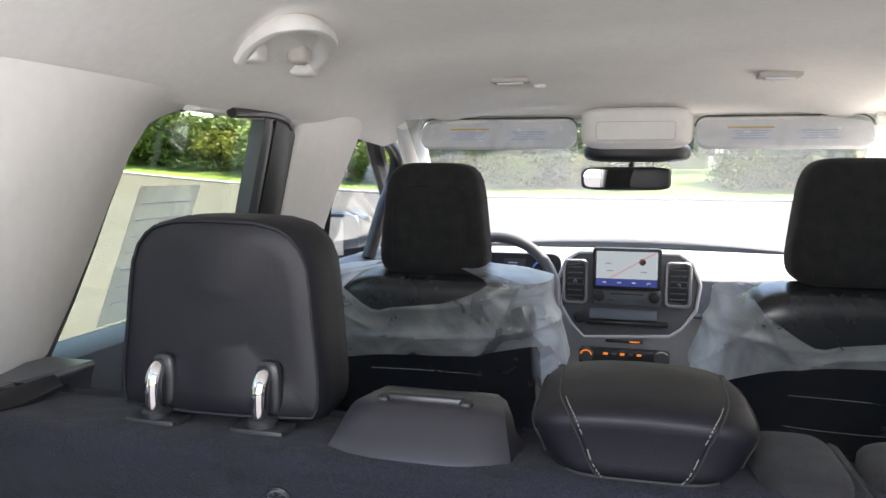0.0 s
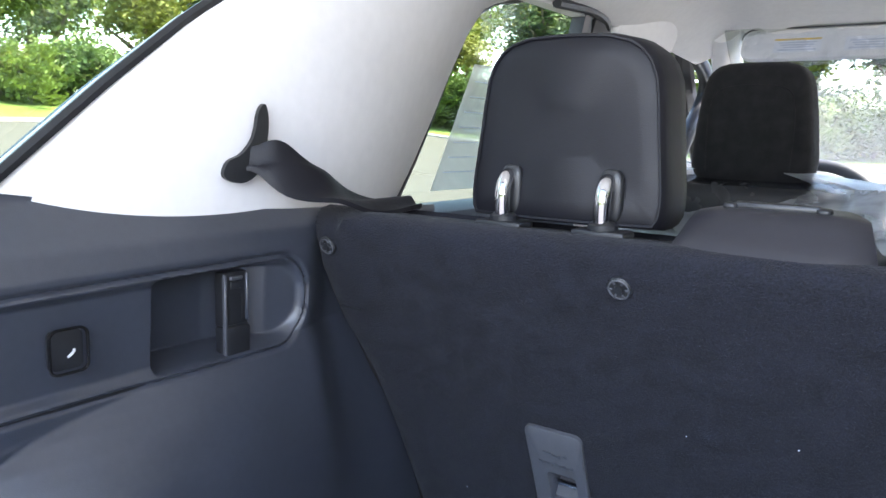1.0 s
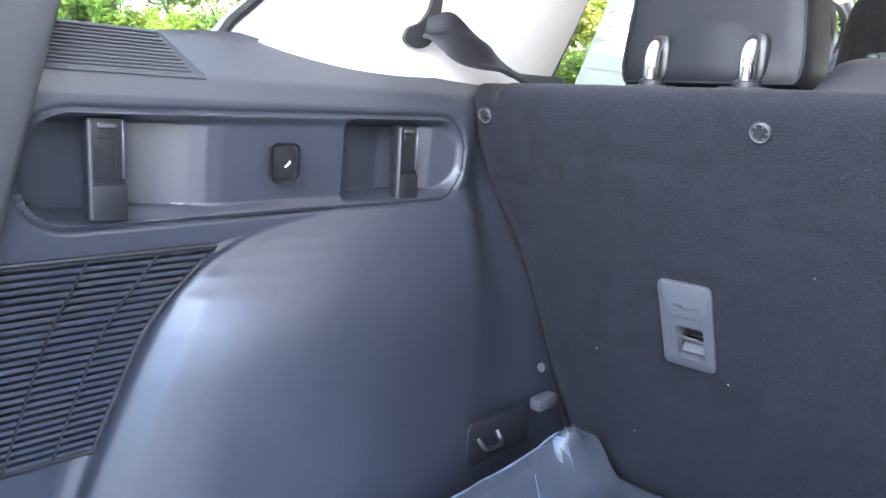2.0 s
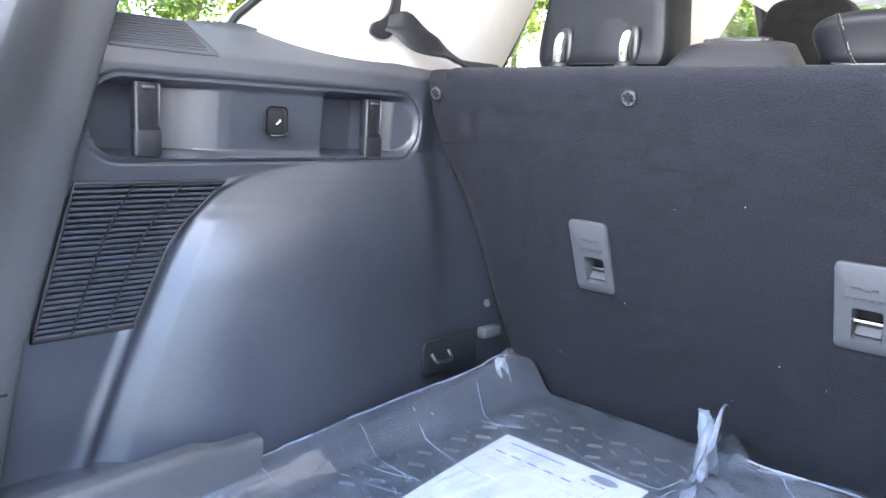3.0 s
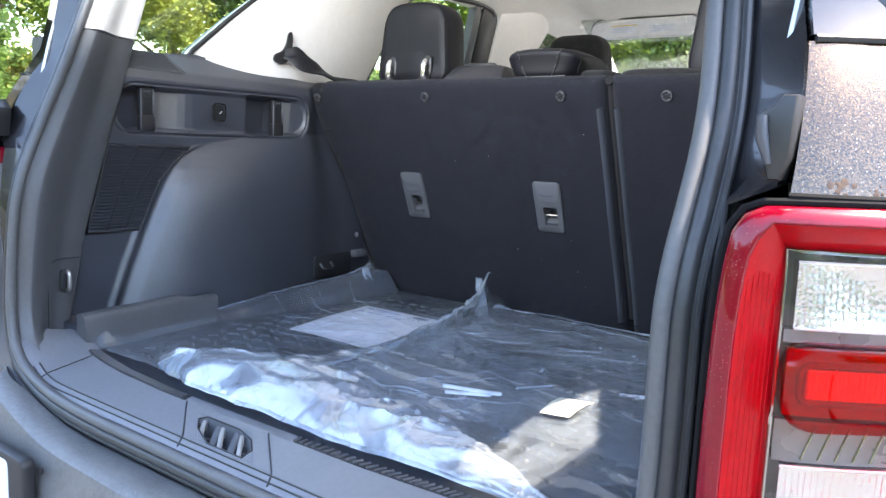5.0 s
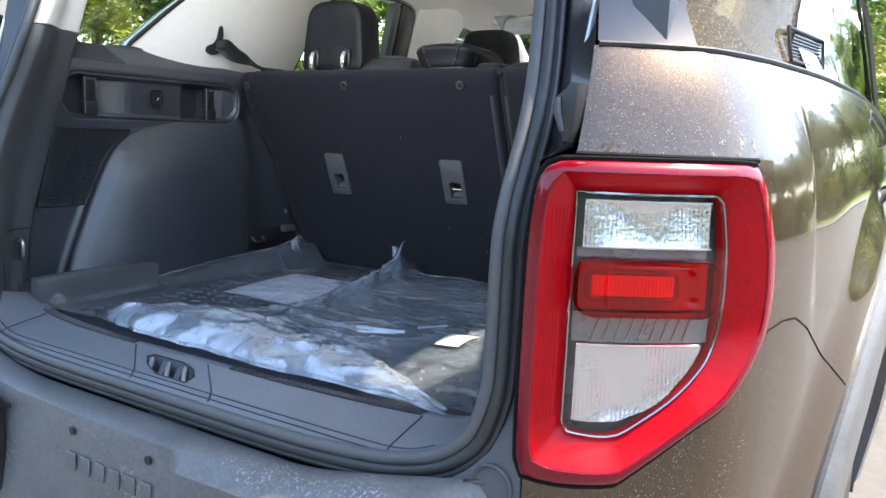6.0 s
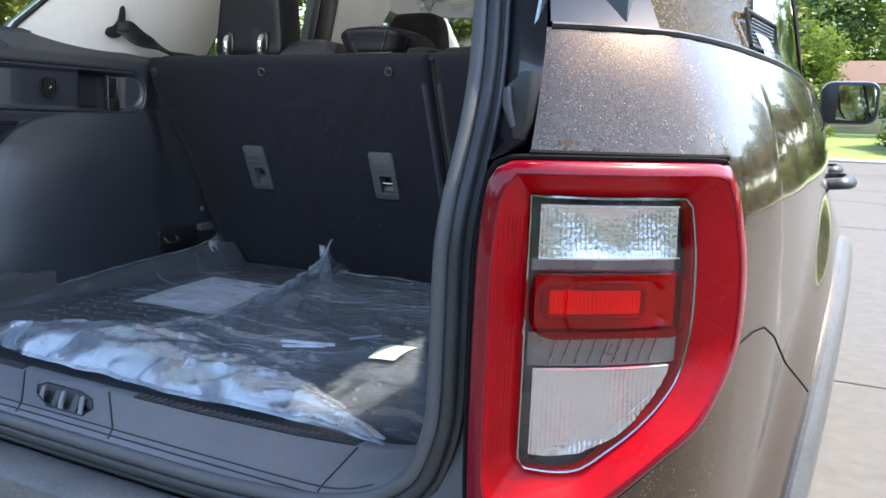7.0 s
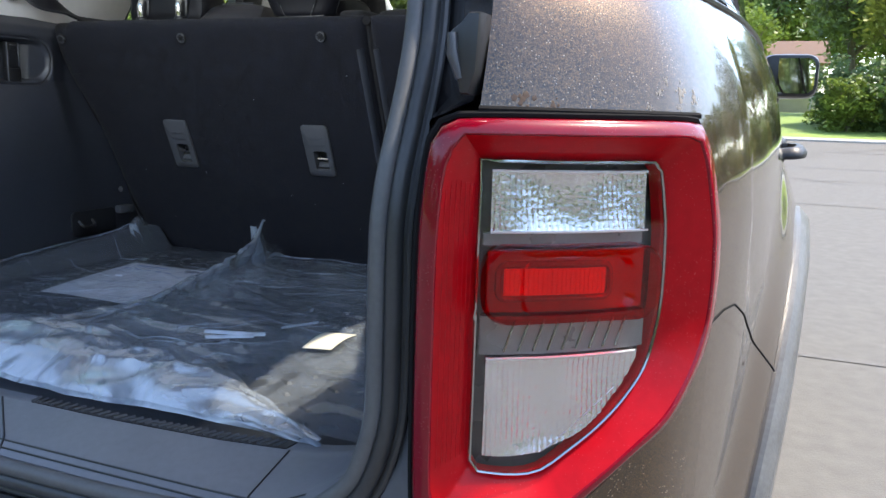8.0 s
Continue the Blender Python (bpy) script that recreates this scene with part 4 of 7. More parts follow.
rounded = lambda pts: [(p.x, p.y) for p in curve([(a, b, 0) for a, b in pts], 5, True)]
LAMP, GLASS = rounded(LAMP), rounded(GLASS)


def lamp_outline(n, grow=0.0):
    pts = ray_outline(LAMP, n * 2, MID)
    return [(a + grow * math.copysign(1, a - MID[0]) * abs(a - MID[0]) / 0.15, b + grow * (b - MID[1]) / 0.18) for a, b in pts]


def glass_outline(n):
    return ray_outline(GLASS, n * 2, MID)


# inner edge of the opening's rubber, from the sill's middle up the side to the roof: (z, x, y)
EDGE = [(0.742, 0.0, -0.237), (0.742, 0.25, -0.236), (0.744, 0.36, -0.232), (0.748, 0.43, -0.226), (0.756, 0.475, -0.222), (0.769, 0.512, -0.219), (0.785, 0.535, -0.217), (0.803, 0.551, -0.215), (0.835, 0.563, -0.213), (0.87, 0.569, -0.211), (0.93, 0.569, -0.208), (1.0, 0.567, -0.203), (1.04, 0.566, -0.198), (1.08, 0.567, -0.188), (1.12, 0.569, -0.173), (1.16, 0.570, -0.156), (1.20, 0.569, -0.140), (1.24, 0.565, -0.124), (1.28, 0.560, -0.110), (1.34, 0.553, -0.090), (1.42, 0.546, -0.063), (1.52, 0.538, -0.028), (1.62, 0.522, 0.008), (1.68, 0.49, 0.030), (1.715, 0.42, 0.042), (1.738, 0.28, 0.05), (1.745, 0.0, 0.05)]
EDGE_UP = [e for e in EDGE if 0.765 < e[0] < 1.70]


def seal_at(z, sgn, o=0.0):
    x = lerp(z, [(a, b) for a, b, c in EDGE_UP])
    y = lerp(z, [(a, c) for a, b, c in EDGE_UP])
    return ((x + 0.034) * sgn, y + 0.006 + o, z)


def edge_loop(out, back=0.0):
    """The opening's edge as a closed line, set outwards by out and rearwards by back."""
    half = [Vector((x, y, z)) for z, x, y in EDGE]
    fine = curve([tuple(p) for p in half] + [(-p.x, p.y, p.z) for p in reversed(half[1:-1])], 4, True)
    n, face, pts = len(fine), Vector((0, -1, 0.22)).normalized(), []
    for i, p in enumerate(fine):
        o = (fine[(i + 1) % n] - fine[i - 1]).normalized().cross(face).normalized()
        if o.dot(p - Vector((0, -0.1, 1.2))) < 0:
            o = -o
        pts.append(p + o * out + Vector((0, -back, 0)))
    return pts


M_GLOSSBLACK = material("gloss_black", (0.012, 0.012, 0.013), 0.08, coat=1.0, vary=0.3, scale=60)
M_MIRROR_SHELL = material("mirror_shell", (0.02, 0.02, 0.022), 0.3, coat=0.5, vary=0.1)
M_MIRROR = material("mirror", (0.85, 0.86, 0.87), 0.01, 1.0)
M_LAMPBACK = material("lamp_back", (0.11, 0.11, 0.115), 0.28, 0.3, vary=0.1)
M_LAMPGREY = material("lamp_grey", (0.22, 0.22, 0.225), 0.28, 0.4, vary=0.1)
M_CHROME_DARK = material("dark_chrome", (0.35, 0.35, 0.36), 0.15, 1.0)
M_LENS_FLUTE = material("flute", (0.90, 0.91, 0.94), 0.10, 0.4)
M_FLANGE = material("flange_paint", (0.012, 0.012, 0.014), 0.25, coat=0.6, vary=0.2)
car_side(1)
car_side(-1)

# dried dirt on the panel above the lamp
M_SPLAT = material("dried_dirt", (0.21, 0.20, 0.19), 0.9, vary=0.3, scale=150)
M_SMUDGE = material("brown_smudge", (0.060, 0.032, 0.018), 0.6, vary=0.4, scale=200)
for k, (y, z, r, mat_) in enumerate(((-0.120, 1.155, 0.006, M_SPLAT), (-0.092, 1.155, 0.011, M_SPLAT), (-0.072, 1.152, 0.009, M_SPLAT), (-0.110, 1.166, 0.005, M_SPLAT), (-0.130, 1.142, 0.005, M_SPLAT), (-0.098, 1.143, 0.005, M_SPLAT), (-0.205, 1.146, 0.012, M_SMUDGE), (-0.190, 1.141, 0.007, M_SMUDGE))):
    for j in range(9):
        ds, dz = r * (0.1 + 0.11 * j) * math.cos(j * 2.4 + k), r * (0.1 + 0.11 * j) * math.sin(j * 2.4 + k)
        q = r * (0.24 - 0.015 * j + 0.08 * math.sin(j * 5 + k))
        rim = [skin(s_at(y) + ds + q * (1 + 0.5 * noise.noise((math.cos(a) * 2, math.sin(a) * 2, j + k * 7))) * math.cos(a), z + dz + q * (1 + 0.5 * noise.noise((math.cos(a) * 2, math.sin(a) * 2, j + k * 7))) * math.sin(a), 0.0002) for a in steps(0, 2 * math.pi * 13 / 14, 13)]
        mid = skin(s_at(y) + ds, z + dz, 0.0005)
        part("dirt_splat", bm_from(rim + [mid], [(i, (i + 1) % 14, 14) for i in range(14)]), mat_, car)

# opening seal, one loop of rubber round the tailgate opening
M_SEAL = material("seal_rubber", (0.030, 0.032, 0.035), 0.38, vary=0.2, scale=16, bump=0.1)
M_LIP = material("lip_rubber", (0.085, 0.088, 0.092), 0.45, vary=0.15, scale=20, bump=0.1, bump_scale=500)
seal = part("door_seal", tube(edge_loop(0.0225, 0.004), 0.0085, 10, True), M_SEAL, car, "black rubber door seal")
part("seal_lip", tube(edge_loop(0.0075, 0.006), 0.0088, 10, True), M_LIP, seal, "grey rubber lip over the trim's edge")
part("seal_rib", tube(edge_loop(0.0345, 0.0), 0.0042, 8, True), M_SEAL, seal)
part("seal_base", tube(edge_loop(0.021, -0.008), 0.016, 8, True, 0.5), M_RUBBER, seal)

# roof, headliner, floor
def liner(x, y, o=0.0):
    a = abs(x)
    z = lerp(a, [(0, 1.797), (0.25, 1.794), (0.40, 1.784), (0.50, 1.762), (0.57, 1.728), (0.62, 1.69), (0.66, 1.66), (0.70, 1.645)])
    side = 1 - 0.72 * smooth((a - 0.47) / 0.13) * (y > 1.2)
    return (x, y, z + side * lerp(y, [(-0.1, -0.05), (0.06, -0.035), (0.4, 0), (1.34, 0), (1.41, -0.005), (1.49, -0.030), (1.56, -0.036), (1.64, -0.038), (1.80, -0.052), (1.90, -0.082), (1.98, -0.100), (2.10, -0.125)]) + o)


xs = steps(-0.70, 0.70, 40)
tagged(part("ceiling", slab(lambda u, v: liner(u, v), lambda u, v: liner(u, v, 0.02), xs, steps(0.05, 2.10, 60)), M_LINER, None), "pale grey cloth headliner of the car", "headliner", kind="structure")
part("roof", slab(lambda x, y: (x, y, 1.835 - 0.03 * (x / 0.65) ** 2 + lerp(y, [(-0.02, -0.02), (0.4, 0), (1.5, 0), (2.05, -0.06)])), lambda x, y: (x, y, 1.82 - 0.03 * (x / 0.65) ** 2 + lerp(y, [(-0.02, -0.02), (0.4, 0), (1.5, 0), (2.05, -0.06)])), steps(-0.66, 0.66, 16), steps(-0.02, 2.05, 16)), M_PAINT, car)
part("floor_pan", rbox((1.50, 2.6, 0.06), (0, 1.75, 0.42), 0.01), M_TRIM_B, car)
part("load_floor", rbox((1.30, 0.94, 0.10), (0, 0.385, 0.694), 0.006), M_TRIM_B, car)
part("under_body", rbox((1.30, 1.0, 0.24), (0, 0.40, 0.522), 0.02), M_TRIM_B, car)

# tailgate, raised
gate_m = Matrix.Translation((0, 0.02, 1.83)) @ Matrix.Rotation(radians(-32), 4, "X")
gf = lambda o: (lambda x, v: (x, -1.05 * v, 0.02 + o - 0.05 * v * v - 0.03 * (x / 0.7) ** 2))
lower = slab(gf(0), gf(-0.07), steps(-0.70, 0.70, 16), steps(0.56, 1, 8))
frame_top = slab(gf(0), gf(-0.05), steps(-0.70, 0.70, 16), steps(0, 0.09, 2))
cheeks = [slab(gf(0), gf(-0.05), steps(0.60 * k, 0.70 * k, 3), steps(0.09, 0.56, 6)) for k in (1, -1)]
gate = part("tailgate", moved(join(lower, frame_top, *cheeks), gate_m), M_PAINT, car, "raised tailgate")
part("tailgate_glass", moved(slab(gf(-0.006), gf(-0.010), steps(-0.60, 0.60, 10), steps(0.09, 0.56, 6)), gate_m), M_PRIVACY, gate, "tinted tailgate glass")
for sgn in (1, -1):
    part("gas_strut", tube([(0.645 * sgn, -0.05, 1.34), (0.665 * sgn, -0.40, 2.02)], 0.010, 10), M_STEEL, gate, "steel gas strut")
    part("strut_sleeve", tube([(0.653 * sgn, -0.19, 1.61), (0.665 * sgn, -0.40, 2.02)], 0.014, 10), M_RUBBER, gate)
    part("strut_joint", moved(cushion(0.03, 0.03, 0.03, 0.8), Matrix.Translation((0.645 * sgn, -0.05, 1.34))), M_STEEL, gate)

# rear sill trim with the latch opening
M_LIP_GREY = material("post_grey", (0.24, 0.245, 0.25), 0.4, vary=0.1)


def sill(u, v, o=0.0, open_=True):
    k = smooth((abs(u) - 0.40) / 0.20)
    x = u + 0.10 * (v - 0.40) * smooth((0.30 - abs(u + 0.045)) / 0.16)
    y = lerp(v, [(0, -0.130), (0.03, -0.134), (0.16, -0.157), (0.20, -0.161), (0.86, -0.212), (0.92, -0.219), (1.0, -0.233)]) + lerp(abs(u), [(0, 0), (0.2, 0.002), (0.35, 0.012), (0.46, 0.030), (0.58, 0.045)]) * (1 - v) + 0.012 * k * v
    z = lerp(v, [(0, 0.745), (0.03, 0.763), (0.16, 0.7655), (0.20, 0.7640), (0.86, 0.7490), (0.92, 0.7460), (1.0, 0.738)]) + 0.072 * k * k * (0.35 + 0.65 * v)
    hole = open_ and abs(u + 0.042) < 0.0573 and 0.30 < v < 0.83
    return (x, y + (0.006 if hole else 0), z - (0.055 if hole else 0) + o)


us_ = sorted(steps(-0.575, 0.575, 110) + [-0.1005, -0.0980, 0.0140, 0.0165])
sl = part("sill_trim", slab(lambda u, v: sill(u, v), lambda u, v: sill(u, v, -0.035), us_, [0, 0.015, 0.03, 0.09, 0.16, 0.18, 0.20, 0.26, 0.29, 0.305, 0.42, 0.6, 0.70, 0.825, 0.84, 0.86, 0.89, 0.92, 0.96, 1.0]), M_SILL, car, "grey plastic sill trim")
part("latch_well", slab(lambda u, v: sill(u, v, -0.050, False), lambda u, v: sill(u, v, -0.054, False), steps(-0.0975, 0.0135, 4), steps(0.31, 0.82, 4)), M_RUBBER, sl)
for u0 in (-0.083, -0.043):
    bar = lambda o: (lambda a, v: sill(u0 + 0.022 + a - 0.050 * (v - 0.35), v, o - 0.006 - 0.016 * (v - 0.35) - 40 * (a - 0.007) ** 2, False))
    part("latch_bar", slab(bar(0.0), bar(-0.012), steps(0, 0.014, 5), steps(0.31, 0.815, 6)), M_PLATE, sl, "grey slanted latch bar")
for u0 in (-0.086, -0.044, -0.003):
    part("latch_post", tube([sill(u0, 0.37, -0.016, False), sill(u0, 0.40, -0.003, False), sill(u0 - 0.004, 0.55, -0.003, False), sill(u0 - 0.008, 0.70, -0.008, False), sill(u0 - 0.008, 0.74, -0.016, False)], 0.0036, 8), M_LIP_GREY, sl, "pale grey latch post")
for sgn in (1, -1):
    for v0, d in ((0.835, -0.22), (0.298, 0.12)):
        corner = [(-0.042 + 0.058 * sgn, v0), (-0.042 + 0.036 * sgn, v0), (-0.042 + 0.058 * sgn, v0 + d)]
        cv = [sill(u, v, 0.0, False) for u, v in corner] + [sill(u, v, -0.018, False) for u, v in corner]
        part("latch_corner", bm_from(cv, [(0, 1, 2), (5, 4, 3), (0, 3, 4, 1), (1, 4, 5, 2), (2, 5, 3, 0)]), M_SILL, sl)
fr = [(-0.042 + a, v) for a, v in ((-0.058, 0.418), (-0.036, 0.298), (0.036, 0.298), (0.058, 0.418), (0.058, 0.615), (0.036, 0.835), (-0.036, 0.835), (-0.058, 0.615))]
part("latch_frame", tube([sill(u, v, 0.0003, False) for u, v in fr], 0.0013, 6, True), M_TRIM_B, sl)
for x0 in (-0.132, 0.052, 0.435, -0.47):
    part("trim_joint", tube([sill(x0, v, 0.0004, False) for v in (0.17, 0.2, 0.3, 0.45, 0.6, 0.75, 0.86, 0.92, 0.98)], 0.0012, 5), M_RUBBER, sl)
for v in (0.90, 0.955):
    part("trim_joint", tube([sill(u, v, 0.0002, False) for u in steps(-0.50, 0.50, 50)], 0.0014, 5), M_RUBBER, sl)
for a, b in ((0.10, 0.43), (-0.49, -0.14)):
    part("grip_strip", slab(lambda u, v: sill(u, v, 0.0012, False), lambda u, v: sill(u, v, -0.002, False), steps(a, b, 30), [0.035, 0.09, 0.155]), M_TRIM_B, sl, "black ribbed grip strip")
for u in [0.105 + k * 0.0098 for k in range(33)] + [-0.485 + k * 0.0098 for k in range(35)]:
    part("grip_rib", tube([sill(u, 0.05, 0.0015, False), sill(u - 0.004, 0.145, 0.0015, False)], 0.0022, 5), M_PLATE, sl)

# rear bumper
def bumper(x, v):
    a = abs(x)
    k = smooth((a - 0.28) / 0.32)
    pts = [(-0.239, 0.688), (-0.244, 0.699), (-0.268, 0.701), (-0.292, 0.699), (-0.304, 0.692), (-0.311, 0.672), (-0.318, 0.60), (-0.332, 0.52), (-0.325, 0.44), (-0.28, 0.36)]
    y, z = pts[v]
    y -= 0.014 * smooth((x - 0.125) / 0.03) * (v > 4)
    y += 0.125 * smooth((a - 0.52) / 0.12) * (0.75 if v > 2 else 0.2) + 0.03 * (a / 0.6) ** 2 * (v > 1)
    return (x, y, z + 0.048 * k * (v < 6))


bp = slab(lambda x, v: bumper(x, v), lambda x, v: (bumper(x, v)[0], bumper(x, v)[1] + 0.02, bumper(x, v)[2] - 0.012), sorted(steps(-0.60, 0.60, 60) + [0.125, 0.13, 0.135, 0.145, 0.15, 0.155]), list(range(10)))
bmp = part("bumper", bp, M_BUMPER_DUST, car, "dusty grey textured plastic bumper")
for x in (-0.285, -0.102, 0.081, 0.264):
    part("screw", lathe([(0.0065, -0.003), (0.0065, 0.0), (0.005, 0.002), (0.0025, 0.001)], 12, (x, -0.3125, 0.6695), "y"), M_RUBBER, bmp)
for k in range(6):
    part("emblem_bar", rbox((0.024, 0.004, 0.028), (-0.10 + k * 0.036, -0.3185, 0.622), 0.003, 1), M_BUMPER, bmp, "embossed plain bar")
part("parking_sensor", moved(lathe([(0.027, -0.01), (0.027, 0.002), (0.0255, 0.0035), (0.023, 0.0015), (0.020, -0.004), (0.013, -0.003), (0.012, -0.0045), (0.011, -0.003), (0.002, -0.003)], 28, (0, 0, 0), "y"), Matrix.Translation((0.593, -0.2295, 0.745)) @ Matrix.Rotation(math.pi, 4, "Z")), M_PLATE, bmp, "round grey cap")
for sgn in (1, -1):
    def corner(o):
        inner = lambda z: (lerp(z, [(0.62, 0.40), (0.70, 0.43), (0.715, 0.485), (0.735, 0.530), (0.755, 0.560), (0.785, 0.586), (0.82, 0.599), (0.87, 0.606), (1.05, 0.604), (1.10, 0.608)]), lerp(z, [(0.62, -0.258), (0.70, -0.246), (0.76, -0.226), (0.84, -0.208), (1.05, -0.192), (1.10, -0.178)]))
        outer = lambda z: skin(0.028, z, 0.002, 1)
        return lambda u, z: ((inner(z)[0] + (outer(z)[0] - inner(z)[0]) * u) * sgn, inner(z)[1] + (outer(z)[1] - inner(z)[1]) * u - o, z)
    part("corner_panel", slab(corner(0.0), corner(-0.015), steps(0, 1, 14), steps(0.62, 1.10, 44)), M_PLATE, car, "dark grey plastic corner beside the seal")
plate_frame = part("number_plate_frame", moved(prism(round_rect(0.36, 0.17, 0.012), 0.02, 0.004), Matrix.Translation((-0.475, -0.334, 0.60))), M_TRIM_B, bmp)
part("number_plate", moved(prism(round_rect(0.31, 0.15, 0.01), 0.004), Matrix.Translation((-0.495, -0.338, 0.60))), M_PAPER, bmp, "pale paper plate")
for k in range(4):
    part("plate_bar", rbox((0.05, 0.002, 0.02), (-0.59 + k * 0.062, -0.339, 0.59), 0), M_INK, bmp)

# windscreen, bonnet, cowl
def screen(u, v):
    w = 0.70 - 0.12 * v
    return (u * w, 3.0 - 0.98 * v - 0.10 * u * u, 1.255 + 0.435 * v - 0.02 * u * u)


part("windscreen", slab(screen, lambda u, v: (screen(u, v)[0], screen(u, v)[1] + 0.003, screen(u, v)[2] + 0.004), steps(-1, 1, 16), steps(0, 1, 10)), M_GLASS, car, "clear windscreen")
part("cowl", tube([screen(u, 0.0) for u in steps(-1.0, 1.0, 20)], 0.016, 8), M_RUBBER, car)
part("bonnet", slab(lambda x, y: (x, y, 1.20 - 0.05 * (x / 0.8) ** 2 - 0.10 * ((y - 3.0) / 0.9) ** 2), lambda x, y: (x, y, 1.17 - 0.05 * (x / 0.8) ** 2 - 0.10 * ((y - 3.0) / 0.9) ** 2), steps(-0.80, 0.80, 20), steps(3.0, 3.85, 14)), M_PAINT, car)
part("nose", rbox((1.5, 0.12, 0.75), (0, 3.86, 0.70), 0.05, 3), M_PAINT, car)
part("bulkhead", rbox((1.5, 0.04, 0.75), (0, 3.02, 0.80), 0.01), M_TRIM_B, car)
# ---- cabin trim ----
BIN = (0.275, 1.215, 0.257, 0.047)


def bin_distance(y, z):
    dy, dz, r = abs(y - BIN[0]) - BIN[2] + 0.042, abs(z - BIN[1] - 0.01 * (y - 0.275)) - BIN[3] + 0.042, 0.042
    return math.hypot(max(dy, 0), max(dz, 0)) + min(max(dy, dz), 0) - r


def grille_edges(z):
    return lerp(z, [(0.964, -0.045), (1.138, 0.004)]), lerp(z, [(0.964, 0.068), (1.06, 0.113), (1.085, 0.132), (1.138, 0.190)])


def trim_x(y, z):
    """Distance of the cargo bay's side trim from the car's middle."""
    x = lerp(z, [(0.70, 0.642), (1.10, 0.642), (1.26, 0.632), (1.275, 0.633), (1.295, 0.643), (1.335, 0.682)])
    edge = lerp(z, [(0.74, -0.012), (0.80, 0.003), (0.87, 0.028), (0.95, 0.060), (1.02, 0.091), (1.06, 0.111), (1.09, 0.130), (1.11, 0.149), (1.125, 0.170), (1.14, 0.205), (1.15, 0.245), (1.16, 0.30)])
    up = 1 - (1 - min(1.0, max(0.0, (1.178 - z) / 0.17))) ** 2.4
    bulge = (1 - (1 - min(1.0, max(0.0, (y - edge - 0.004) / 0.36))) ** 2.3) * smooth((y - edge) / 0.045) * up
    ridge = math.exp(-((y - edge - 0.002) / 0.010) ** 2) * smooth((1.15 - z) / 0.03) * 0.007
    x -= (0.020 + 0.018 * (1 - smooth((y - 0.50) / 0.16)) + 0.066 * (1 - smooth((y - 0.05) / 0.62))) * bulge + ridge
    sd = bin_distance(y, z)
    if sd < 0.012:
        deep = lerp(y, [(0.0, 0.05), (0.110, 0.05), (0.125, 0.047), (0.140, 0.040), (0.155, 0.030), (0.17, 0.020), (0.185, 0.013), (0.20, 0.010), (0.345, 0.008), (0.352, 0.050), (0.43, 0.050), (0.46, 0.040), (0.49, 0.018), (0.52, 0.008)])
        x += deep * smooth(-sd / 0.010)
        x += 0.0045 * math.exp(-((sd - 0.004) / 0.0022) ** 2)
    x += 0.024 * smooth((y - 0.53) / 0.07) * smooth((z - 0.98) / 0.20) * (1 - smooth((z - 1.27) / 0.04))
    a, b = grille_edges(z)
    if 0.964 < z < 1.138 and a < y < b:
        x += 0.012
    return x


def ztop(y):
    return lerp(y, [(-0.1, 1.335), (0.15, 1.335), (0.20, 1.340), (0.24, 1.342), (0.28, 1.336), (0.34, 1.327), (0.42, 1.320), (0.54, 1.312), (0.8, 1.302)])


